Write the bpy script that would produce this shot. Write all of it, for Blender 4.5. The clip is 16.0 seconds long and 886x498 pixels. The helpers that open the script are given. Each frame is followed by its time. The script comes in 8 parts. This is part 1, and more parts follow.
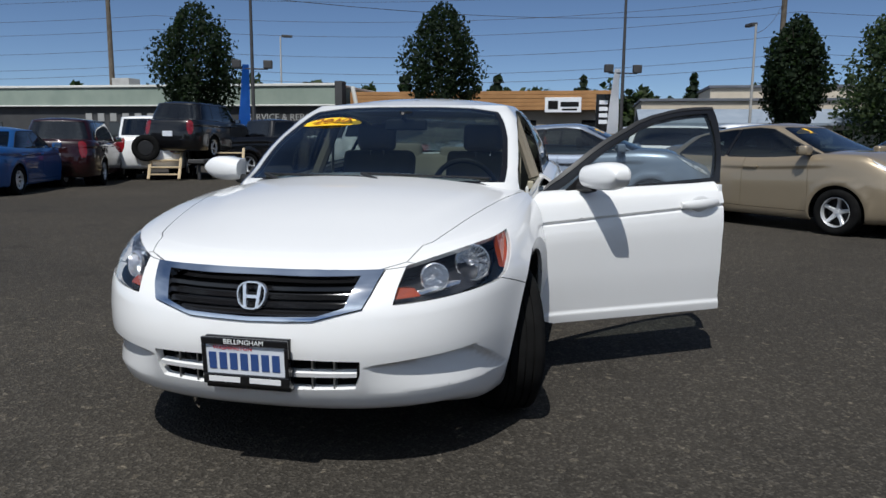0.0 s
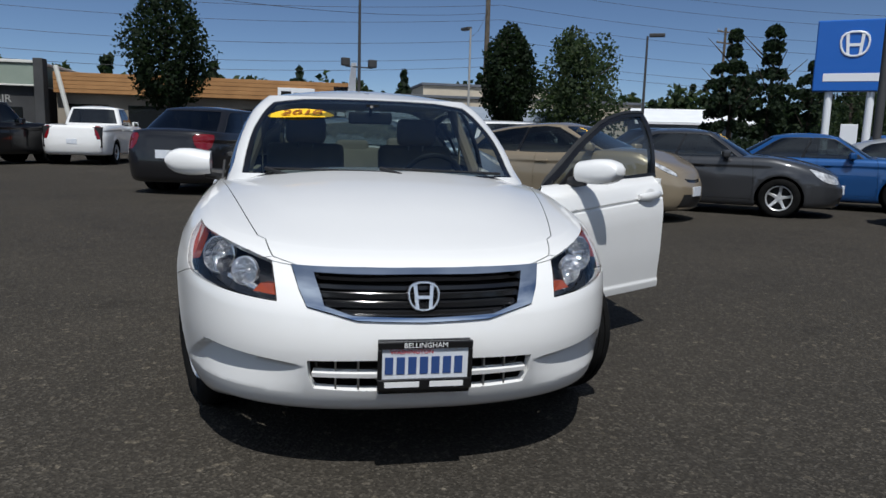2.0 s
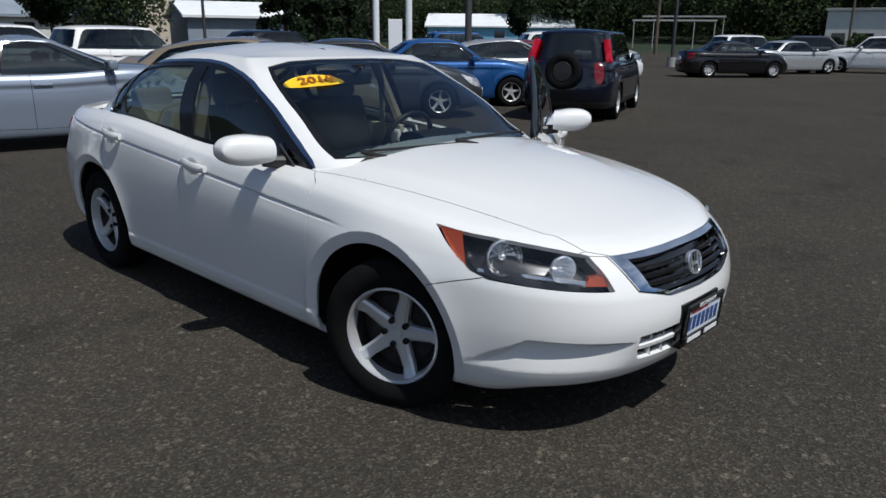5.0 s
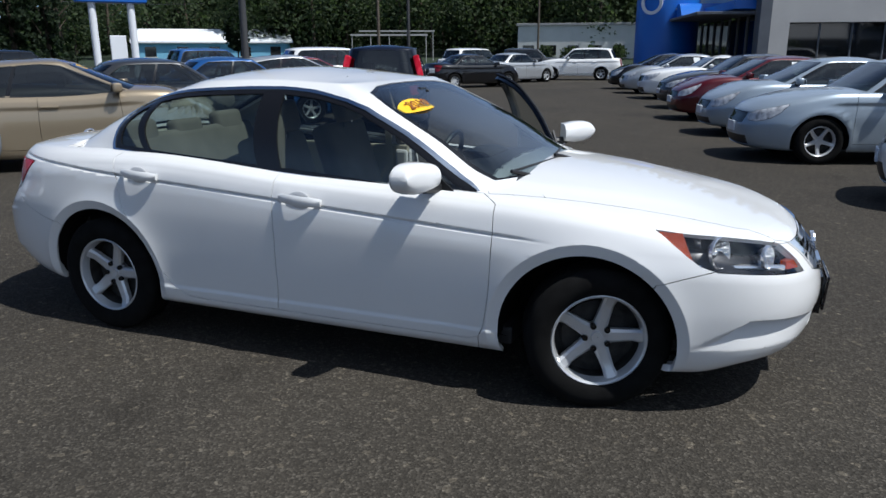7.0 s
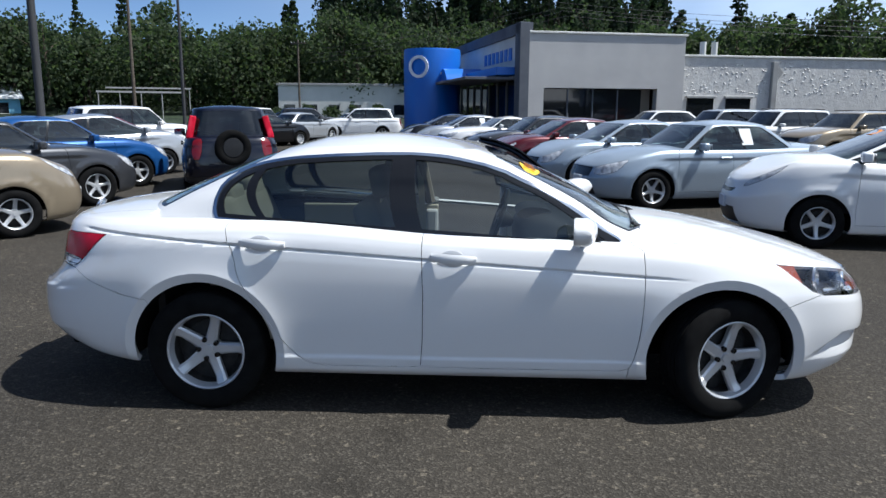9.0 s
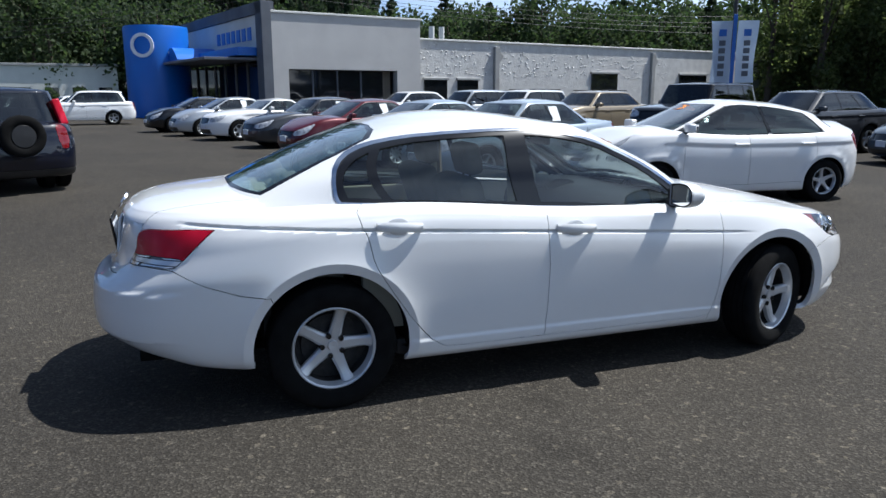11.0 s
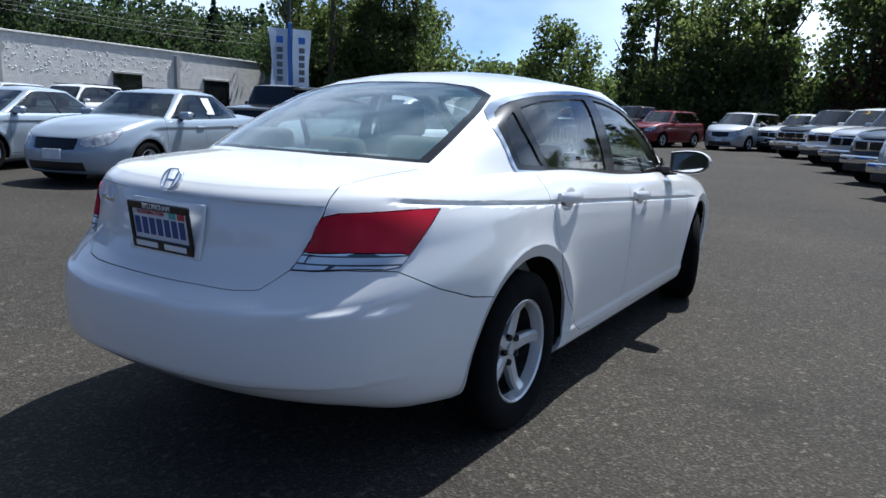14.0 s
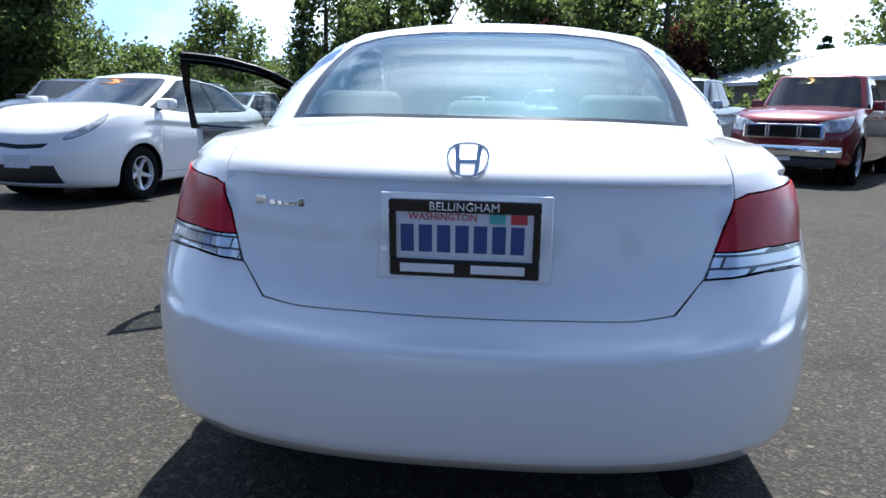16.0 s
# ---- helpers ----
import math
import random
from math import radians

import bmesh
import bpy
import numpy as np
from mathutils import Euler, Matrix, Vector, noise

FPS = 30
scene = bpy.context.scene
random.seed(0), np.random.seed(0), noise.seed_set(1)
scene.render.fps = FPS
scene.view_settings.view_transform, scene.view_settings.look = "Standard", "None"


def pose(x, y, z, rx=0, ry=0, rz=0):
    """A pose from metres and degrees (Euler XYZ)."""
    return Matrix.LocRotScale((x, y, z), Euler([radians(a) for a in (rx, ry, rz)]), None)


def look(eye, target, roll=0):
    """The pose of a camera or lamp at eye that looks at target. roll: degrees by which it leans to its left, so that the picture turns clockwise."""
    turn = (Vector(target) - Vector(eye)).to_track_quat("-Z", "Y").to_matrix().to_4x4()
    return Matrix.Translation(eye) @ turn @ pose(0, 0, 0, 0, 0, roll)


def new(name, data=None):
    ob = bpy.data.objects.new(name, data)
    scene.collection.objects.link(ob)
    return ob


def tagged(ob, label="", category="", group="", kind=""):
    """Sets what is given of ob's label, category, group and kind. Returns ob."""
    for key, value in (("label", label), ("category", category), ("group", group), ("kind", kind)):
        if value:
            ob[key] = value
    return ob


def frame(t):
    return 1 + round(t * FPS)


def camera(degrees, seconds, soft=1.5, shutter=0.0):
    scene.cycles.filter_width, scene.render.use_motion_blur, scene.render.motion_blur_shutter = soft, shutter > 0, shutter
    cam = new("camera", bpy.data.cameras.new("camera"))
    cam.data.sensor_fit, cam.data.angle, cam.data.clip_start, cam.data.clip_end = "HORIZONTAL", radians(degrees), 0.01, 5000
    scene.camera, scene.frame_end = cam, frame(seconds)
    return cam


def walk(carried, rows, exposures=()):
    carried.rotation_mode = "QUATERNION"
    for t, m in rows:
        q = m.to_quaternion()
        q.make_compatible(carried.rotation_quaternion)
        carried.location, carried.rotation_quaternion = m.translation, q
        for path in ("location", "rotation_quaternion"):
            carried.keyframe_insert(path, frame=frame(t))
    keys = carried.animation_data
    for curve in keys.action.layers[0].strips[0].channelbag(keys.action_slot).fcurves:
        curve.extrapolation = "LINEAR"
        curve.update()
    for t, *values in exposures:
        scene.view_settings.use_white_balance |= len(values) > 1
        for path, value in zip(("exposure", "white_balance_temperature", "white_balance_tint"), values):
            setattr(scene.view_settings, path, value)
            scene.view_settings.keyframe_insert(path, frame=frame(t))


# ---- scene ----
cam = camera(62.4, 16.0)
PATH = [
    (0, (4.653, 1.135, 1.185), (2.714, 0.739, 0.892), 0.4),
    (0.5, (4.752, 0.751, 1.201), (2.793, 0.48, 0.903), 1.2),
    (1, (4.761, 0.369, 1.182), (2.785, 0.269, 0.891), 0.0),
    (1.5, (4.777, -0.005, 1.159), (2.802, 0.152, 0.889), 2.2),
    (2, (4.728, -0.392, 1.182), (2.787, -0.019, 0.879), 1.6),
    (2.5, (4.62, -0.803, 1.202), (2.727, -0.258, 0.856), 0.3),
    (3, (4.53, -1.235, 1.263), (2.731, -0.471, 0.84), -0.8),
    (3.5, (4.373, -1.63, 1.323), (2.661, -0.691, 0.889), -0.4),
    (4, (4.172, -2.028, 1.381), (2.54, -0.953, 0.955), 0.1),
    (4.5, (3.938, -2.409, 1.458), (2.424, -1.188, 0.991), -0.3),
    (4.7, (3.804, -2.54, 1.51), (2.365, -1.251, 0.994), -0.0),
    (6.8, (2.136, -3.81, 1.545), (1.366, -2.037, 1.032), -0.2),
    (7, (1.975, -3.892, 1.558), (1.258, -2.1, 1.035), -0.2),
    (7.5, (1.526, -4.076, 1.566), (0.961, -2.218, 1.09), -0.1),
    (8, (1.077, -4.304, 1.583), (0.659, -2.396, 1.152), -0.4),
    (8.5, (0.622, -4.467, 1.592), (0.354, -2.525, 1.198), 0.2),
    (9, (0.138, -4.581, 1.61), (0.052, -2.618, 1.236), 0.3),
    (9.2, (-0.069, -4.631, 1.593), (-0.069, -2.668, 1.206), 1.2),
    (11.3, (-2.222, -4.207, 1.564), (-1.459, -2.404, 1.154), -0.4),
    (11.5, (-2.394, -4.114, 1.547), (-1.549, -2.338, 1.185), -0.6),
    (12, (-2.818, -3.843, 1.52), (-1.764, -2.205, 1.067), 1.3),
    (12.5, (-3.192, -3.456, 1.475), (-2.005, -1.919, 0.997), 0.7),
    (13, (-3.522, -3.065, 1.411), (-2.117, -1.711, 0.971), 0.4),
    (13.5, (-3.71, -2.615, 1.358), (-2.173, -1.402, 0.949), 1.2),
    (14, (-3.871, -2.106, 1.265), (-2.207, -1.059, 0.894), 2.2),
    (14.5, (-3.984, -1.602, 1.214), (-2.211, -0.745, 0.863), 0.8),
    (15, (-3.966, -1.065, 1.159), (-2.127, -0.373, 0.789), 1.0),
    (15.5, (-3.931, -0.577, 1.147), (-2.023, -0.148, 0.73), 1.1),
    (16, (-3.818, -0.112, 1.11), (-1.865, 0.091, 0.732), 1.2),
]
# seconds, stops, white balance: the clip's camera opens up as it turns towards the sun
EXPOSURES = [(0, 0.03, 6200), (3, -0.12, 6200), (4.5, -0.12, 6200), (7, 0.26, 6050), (9, 0.66, 6000), (11.5, 0.70, 5950), (12.5, 0.60, 5900), (13.5, 0.66, 5850), (14.5, 0.92, 5800), (15.5, 1.32, 5800), (16, 1.38, 5800)]
walk(cam, [(t, look(eye, target, roll)) for t, eye, target, roll in PATH], [(t, stops, kelvin, 9) for t, stops, kelvin in EXPOSURES])


# ---------------------------------------------------------------- sky and sun
SUN_WAY = Vector((0.57, -0.045, 1.0)).normalized()
world = bpy.data.worlds.new("sky")
scene.world = world
world.use_nodes = True
wn, wl = world.node_tree.nodes, world.node_tree.links
wn.clear()
sky = wn.new("ShaderNodeTexSky")
sky.sky_type, sky.sun_disc = "NISHITA", False
sky.sun_elevation = math.asin(SUN_WAY.z)
sky.sun_rotation = math.atan2(SUN_WAY.x, SUN_WAY.y)
sky.altitude = 1800
sky.air_density, sky.dust_density, sky.ozone_density = 0.68, 0.09, 3.0
# thin white clouds, mostly low over the woods on the lot's far side
geo = wn.new("ShaderNodeTexCoord")
mapping = wn.new("ShaderNodeMapping")
mapping.inputs["Scale"].default_value = (1.2, 1.2, 2.6)
wl.new(geo.outputs["Generated"], mapping.inputs["Vector"])
puff = wn.new("ShaderNodeTexNoise")
puff.inputs["Scale"].default_value, puff.inputs["Detail"].default_value, puff.inputs["Roughness"].default_value = 1.5, 5.0, 0.5
wl.new(mapping.outputs["Vector"], puff.inputs["Vector"])
ramp = wn.new("ShaderNodeMapRange")
ramp.inputs["From Min"].default_value, ramp.inputs["From Max"].default_value = 0.36, 0.70
wl.new(puff.outputs["Fac"], ramp.inputs["Value"])
sep = wn.new("ShaderNodeSeparateXYZ")
wl.new(geo.outputs["Generated"], sep.inputs[0])
away = wn.new("ShaderNodeMapRange")
away.inputs["From Min"].default_value, away.inputs["From Max"].default_value = -0.35, 0.75
wl.new(sep.outputs["X"], away.inputs["Value"])
cover = wn.new("ShaderNodeMath")
cover.operation = "MULTIPLY"
wl.new(ramp.outputs["Result"], cover.inputs[0]), wl.new(away.outputs["Result"], cover.inputs[1])
mixer = wn.new("ShaderNodeMix")
mixer.data_type = "RGBA"
mixer.inputs["B"].default_value = (10.5, 11.8, 13.4, 1)
wl.new(cover.outputs[0], mixer.inputs["Factor"]), wl.new(sky.outputs["Color"], mixer.inputs["A"])
back = wn.new("ShaderNodeBackground")
back.inputs["Strength"].default_value = 0.075
wl.new(mixer.outputs["Result"], back.inputs["Color"])
wl.new(back.outputs[0], wn.new("ShaderNodeOutputWorld").inputs[0])
sun = new("sun", bpy.data.lights.new("sun", "SUN"))
sun.data.energy, sun.data.angle, sun.data.color = 4.2, radians(0.53), (1.0, 0.96, 0.90)
sun.matrix_world = look(SUN_WAY * 60, (0, 0, 0))


# ---------------------------------------------------------------- materials
def material(name, colour=(0.5, 0.5, 0.5), rough=0.5, metal=0.0, coat=0.0, coat_rough=0.03, spec=0.5):
    m = bpy.data.materials.new(name)
    m.use_nodes = True
    b = m.node_tree.nodes["Principled BSDF"]
    b.inputs["Base Color"].default_value, b.inputs["Roughness"].default_value, b.inputs["Metallic"].default_value = (*colour, 1), rough, metal
    b.inputs["Coat Weight"].default_value, b.inputs["Coat Roughness"].default_value, b.inputs["Specular IOR Level"].default_value = coat, coat_rough, spec
    return m


def nodes_of(m):
    t = m.node_tree
    return t.nodes, t.links, t.nodes["Principled BSDF"]


def noise_node(n, l, scale, detail=4.0, rough=0.55, coords="Object", stretch=None):
    tc = n.new("ShaderNodeTexCoord")
    out = tc.outputs[coords]
    if stretch:
        mp = n.new("ShaderNodeMapping")
        mp.inputs["Scale"].default_value = stretch
        l.new(out, mp.inputs["Vector"])
        out = mp.outputs["Vector"]
    t = n.new("ShaderNodeTexNoise")
    t.inputs["Scale"].default_value, t.inputs["Detail"].default_value, t.inputs["Roughness"].default_value = scale, detail, rough
    l.new(out, t.inputs["Vector"])
    return t.outputs["Fac"]


def ramp_node(n, l, value, stops):
    r = n.new("ShaderNodeValToRGB")
    while len(r.color_ramp.elements) < len(stops):
        r.color_ramp.elements.new(0.5)
    for e, (p, c) in zip(r.color_ramp.elements, stops):
        e.position, e.color = p, (*c, 1)
    l.new(value, r.inputs["Fac"])
    return r.outputs["Color"]


def blend(n, l, factor, a, b, kind="MIX"):
    x = n.new("ShaderNodeMix")
    x.data_type, x.blend_type = "RGBA", kind
    for socket, value in (("Factor", factor), ("A", a), ("B", b)):
        if isinstance(value, (int, float)):
            x.inputs[socket].default_value = value
        elif isinstance(value, tuple):
            x.inputs[socket].default_value = (*value, 1)
        else:
            l.new(value, x.inputs[socket])
    return x.outputs["Result"]


def bump_node(n, l, value, b, strength=0.3, distance=0.01):
    k = n.new("ShaderNodeBump")
    k.inputs["Strength"].default_value, k.inputs["Distance"].default_value = strength, distance
    l.new(value, k.inputs["Height"])
    l.new(k.outputs["Normal"], b.inputs["Normal"])


def varied(name, stops, scale, rough=0.7, bump_by=0.0, bump_scale=None, distance=0.01, metal=0.0, fine=None, coat=0.0):
    """A material whose colour wanders between stops, with a finer grain and relief."""
    m = material(name, stops[0][1], rough, metal, coat)
    n, l, b = nodes_of(m)
    colour = ramp_node(n, l, noise_node(n, l, scale), stops)
    if fine:
        colour = blend(n, l, fine[1], colour, ramp_node(n, l, noise_node(n, l, fine[0], 2), [(0.3, (0.0, 0.0, 0.0)), (0.7, (1.0, 1.0, 1.0))]), "OVERLAY")
    l.new(colour, b.inputs["Base Color"])
    if bump_by:
        bump_node(n, l, noise_node(n, l, bump_scale or scale * 6, 6), b, bump_by, distance)
    return m


def paint(name, colour, flake=0.0, rough=0.35):
    """Car paint: a clear coat over the colour, faintly dusty towards patches."""
    m = material(name, colour, rough, flake, 1.0, 0.03, 0.5 if colour[1] > 0.5 else 0.15)
    n, l, b = nodes_of(m)
    dust_sheen = ramp_node(n, l, noise_node(n, l, 1.7, 5), [(0.35, (0.02, 0.02, 0.02)), (0.75, (0.07, 0.07, 0.07))])
    l.new(dust_sheen, b.inputs["Coat Roughness"])
    shade = tuple(c * 0.93 for c in colour)
    l.new(blend(n, l, noise_node(n, l, 2.3, 3), colour, shade), b.inputs["Base Color"])
    return m


def glass(name, tint, gloss=1.0, film=0.0, haze=0.0):
    """A pane: tinted and clear, with the sharp reflection that grows towards the edge of sight; a dusty film and a
    haze, both tinted blue, paint a sky sheen.
    """
    m = bpy.data.materials.new(name)
    m.use_nodes = True
    n, l = m.node_tree.nodes, m.node_tree.links
    n.clear()
    clear, shine, mix, edge = (n.new("ShaderNode" + k) for k in ("BsdfTransparent", "BsdfGlossy", "MixShader", "LayerWeight"))
    clear.inputs["Color"].default_value = (*tint, 1)
    shine.inputs["Roughness"].default_value = 0.015
    shine.inputs["Color"].default_value = (gloss, gloss, gloss, 1)
    edge.inputs["Blend"].default_value = 0.5
    power, scale = n.new("ShaderNodeMath"), n.new("ShaderNodeMath")
    power.operation, power.inputs[1].default_value = "POWER", 4.0
    scale.operation, scale.inputs[1].default_value, scale.inputs[2].default_value = "MULTIPLY_ADD", 0.92, 0.075
    l.new(edge.outputs["Facing"], power.inputs[0]), l.new(power.outputs[0], scale.inputs[0])
    body = clear.outputs[0]
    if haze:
        # wide gloss lobe coloured blue, painting a sheen of sky
        sky_sheen, over = n.new("ShaderNodeBsdfGlossy"), n.new("ShaderNodeMixShader")
        sky_sheen.inputs["Roughness"].default_value, sky_sheen.inputs["Color"].default_value = 0.42, (0.45, 0.80, 0.92, 1)
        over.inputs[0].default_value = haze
        l.new(body, over.inputs[1]), l.new(sky_sheen.outputs[0], over.inputs[2])
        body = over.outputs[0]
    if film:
        # thin dusty film, coloured teal so that reflected sky is painted in
        dust_sheen, add = n.new("ShaderNodeBsdfDiffuse"), n.new("ShaderNodeMixShader")
        dust_sheen.inputs["Color"].default_value = (0.36, 0.68, 0.78, 1)
        film_share = ramp_node(n, l, noise_node(n, l, 3.0, 5, 0.6), [(0.3, (film * 0.7,) * 3), (0.7, (film * 1.3,) * 3)])
        l.new(film_share, add.inputs[0]), l.new(body, add.inputs[1]), l.new(dust_sheen.outputs[0], add.inputs[2])
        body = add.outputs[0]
    l.new(scale.outputs[0], mix.inputs[0]), l.new(body, mix.inputs[1]), l.new(shine.outputs[0], mix.inputs[2])
    l.new(mix.outputs[0], n.new("ShaderNodeOutputMaterial").inputs[0])
    return m


M_WHITE = paint("white_paint", (0.80, 0.80, 0.79))
M_GLASS = glass("window_glass", (0.53, 0.59, 0.58))
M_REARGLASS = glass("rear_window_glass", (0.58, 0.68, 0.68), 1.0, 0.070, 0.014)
M_LENS = glass("lamp_lens", (0.93, 0.93, 0.93), 0.8)
M_DARK_GLASS = glass("dark_glass", (0.22, 0.24, 0.24))
M_CHROME = material("chrome", (0.82, 0.83, 0.85), 0.07, 1.0)
M_SATIN = material("satin_metal", (0.60, 0.61, 0.63), 0.28, 1.0)
M_BLACK = varied("black_plastic", [(0.3, (0.012, 0.012, 0.013)), (0.7, (0.022, 0.022, 0.023))], 8, 0.45, 0.05, 300, 0.001)
M_GLOSSBLACK = material("gloss_black", (0.010, 0.010, 0.011), 0.12)
M_TYRE = varied("tyre_rubber", [(0.3, (0.005, 0.005, 0.005)), (0.7, (0.010, 0.010, 0.010))], 12, 0.95, 0.2, 90, 0.002)
M_TYRE.node_tree.nodes["Principled BSDF"].inputs["Specular IOR Level"].default_value = 0.12
M_ALLOY = varied("alloy", [(0.3, (0.54, 0.55, 0.56)), (0.7, (0.64, 0.65, 0.66))], 6, 0.30, metal=0.4, coat=0.6)
M_BRAKE = varied("brake_metal", [(0.3, (0.015, 0.015, 0.015)), (0.7, (0.05, 0.047, 0.044))], 20, 0.7, metal=0.3)
M_WELL = material("wheel_well", (0.008, 0.008, 0.008), 0.95, spec=0.1)
M_SEAT = varied("beige_cloth", [(0.3, (0.17, 0.15, 0.115)), (0.7, (0.23, 0.20, 0.155))], 5, 0.9, 0.15, 500, 0.001)
M_TRIM = varied("beige_plastic", [(0.3, (0.40, 0.37, 0.27)), (0.7, (0.46, 0.42, 0.32))], 3, 0.7, 0.05, 400, 0.001)
M_DASH = varied("dark_dash", [(0.3, (0.018, 0.018, 0.02)), (0.7, (0.03, 0.03, 0.032))], 5, 0.6, 0.1, 400, 0.001)
M_RED = material("red_lamp", (0.42, 0.006, 0.018), 0.25, 0.0, 0.10, 0.02, 0.2)
rn, rl, rb = nodes_of(M_RED)
rl.new(ramp_node(rn, rl, noise_node(rn, rl, 1.0, 1, 0.4, "Object", (9, 9, 5)), [(0.35, (0.36, 0.003, 0.014)), (0.60, (0.52, 0.007, 0.028)), (0.75, (0.64, 0.03, 0.06))]), rb.inputs["Base Color"])
facets = rn.new("ShaderNodeTexChecker")
facets.inputs["Scale"].default_value = 110
rl.new(rn.new("ShaderNodeTexCoord").outputs["Object"], facets.inputs["Vector"])
bump_node(rn, rl, facets.outputs["Fac"], rb, 0.25, 0.002)
M_AMBER = material("amber_lamp", (0.36, 0.055, 0.010), 0.15, 0.0, 1.0, 0.02)
M_SILVERLENS = material("clear_reflector", (0.45, 0.46, 0.48), 0.18, 0.5, 0.6, 0.02)
sn, sl, sb = nodes_of(M_SILVERLENS)
# the clear band's chrome cells: wide bright fields parted by dark slots
cell_at, cell_split, cell_sum, cell_join, cell = (sn.new("ShaderNode" + k) for k in ("TexCoord", "SeparateXYZ", "Math", "CombineXYZ", "TexBrick"))
sl.new(cell_at.outputs["Object"], cell_split.inputs[0])
sl.new(cell_split.outputs["X"], cell_sum.inputs[0]), sl.new(cell_split.outputs["Y"], cell_sum.inputs[1])
sl.new(cell_sum.outputs[0], cell_join.inputs["X"]), sl.new(cell_split.outputs["Z"], cell_join.inputs["Y"])
sl.new(cell_join.outputs[0], cell.inputs["Vector"])
cell.inputs["Scale"].default_value, cell.inputs["Brick Width"].default_value, cell.inputs["Row Height"].default_value, cell.inputs["Mortar Size"].default_value = 1.0, 0.085, 0.026, 0.0028
cell.inputs["Color1"].default_value, cell.inputs["Color2"].default_value, cell.inputs["Mortar"].default_value = (0.85, 0.86, 0.87, 1), (0.45, 0.46, 0.48, 1), (0.07, 0.07, 0.075, 1)
sl.new(cell.outputs["Color"], sb.inputs["Base Color"])
M_PLATE = varied("plate_white", [(0.4, (0.62, 0.66, 0.72)), (0.7, (0.72, 0.74, 0.78))], 9, 0.4)
M_INK = material("plate_ink", (0.03, 0.07, 0.22), 0.5)
M_REDINK = material("red_ink", (0.5, 0.05, 0.06), 0.5)
M_WHITEINK = material("white_ink", (0.78, 0.78, 0.78), 0.5)
M_DARKRED = material("dark_red_lamp", (0.16, 0.004, 0.008), 0.15, 0.0, 0.5, 0.02)
M_TEAL = material("teal_tab", (0.10, 0.45, 0.42), 0.5)
M_YELLOW = material("yellow_sticker", (0.90, 0.55, 0.02), 0.45)
M_ORANGEINK = material("brown_ink", (0.30, 0.10, 0.01), 0.5)
M_BRIGHT = material("bright_metal", (0.88, 0.89, 0.91), 0.20, 0.85)
M_BOWL = varied("lamp_bowl", [(0.3, (0.86, 0.88, 0.90)), (0.7, (0.95, 0.96, 0.97))], 30, 0.11, 0.5, 60, 0.006, metal=1.0)
M_HOUSING = varied("lamp_housing", [(0.3, (0.022, 0.022, 0.024)), (0.7, (0.075, 0.075, 0.08))], 14, 0.25, metal=0.4)
M_PARKLAMP = varied("parked_lamp", [(0.35, (0.22, 0.23, 0.25)), (0.65, (0.66, 0.68, 0.71))], 11, 0.25, metal=0.1, coat=1.0)


def asphalt():
    """Worn asphalt: dark binder with pale chips of stone, broad worn patches and fine relief."""
    m = material("asphalt", (0.04, 0.04, 0.04), 0.85, spec=0.14)
    n, l, b = nodes_of(m)
    tc = n.new("ShaderNodeTexCoord")

    def chips(scale, stops):
        v = n.new("ShaderNodeTexVoronoi")
        v.inputs["Scale"].default_value = scale
        l.new(tc.outputs["Object"], v.inputs["Vector"])
        sep = n.new("ShaderNodeSeparateColor")
        l.new(v.outputs["Color"], sep.inputs[0])
        return ramp_node(n, l, sep.outputs[0], stops), v.outputs["Distance"]
    small, rise = chips(95, [(0.0, (0.034, 0.0304, 0.0254)), (0.55, (0.047, 0.0421, 0.0352)), (0.84, (0.063, 0.0565, 0.0473)), (1.0, (0.096, 0.087, 0.073))])
    large, _ = chips(38, [(0.0, (0.85, 0.85, 0.85)), (0.95, (1.0, 1.0, 1.0)), (1.0, (1.9, 1.86, 1.75))])
    worn = ramp_node(n, l, noise_node(n, l, 0.28, 6, 0.6), [(0.30, (0.80, 0.80, 0.81)), (0.55, (1.0, 0.99, 0.97)), (0.75, (1.22, 1.20, 1.16))])
    stain = ramp_node(n, l, noise_node(n, l, 1.3, 5, 0.65), [(0.30, (0.72, 0.72, 0.72)), (0.42, (1.0, 1.0, 1.0)), (0.8, (1.08, 1.07, 1.05))])
    c = blend(n, l, 1.0, small, large, "MULTIPLY")
    c = blend(n, l, 1.0, c, worn, "MULTIPLY")
    l.new(blend(n, l, 1.0, c, stain, "MULTIPLY"), b.inputs["Base Color"])
    bump_node(n, l, rise, b, 0.8, 0.006)
    return m


M_ASPHALT = asphalt()

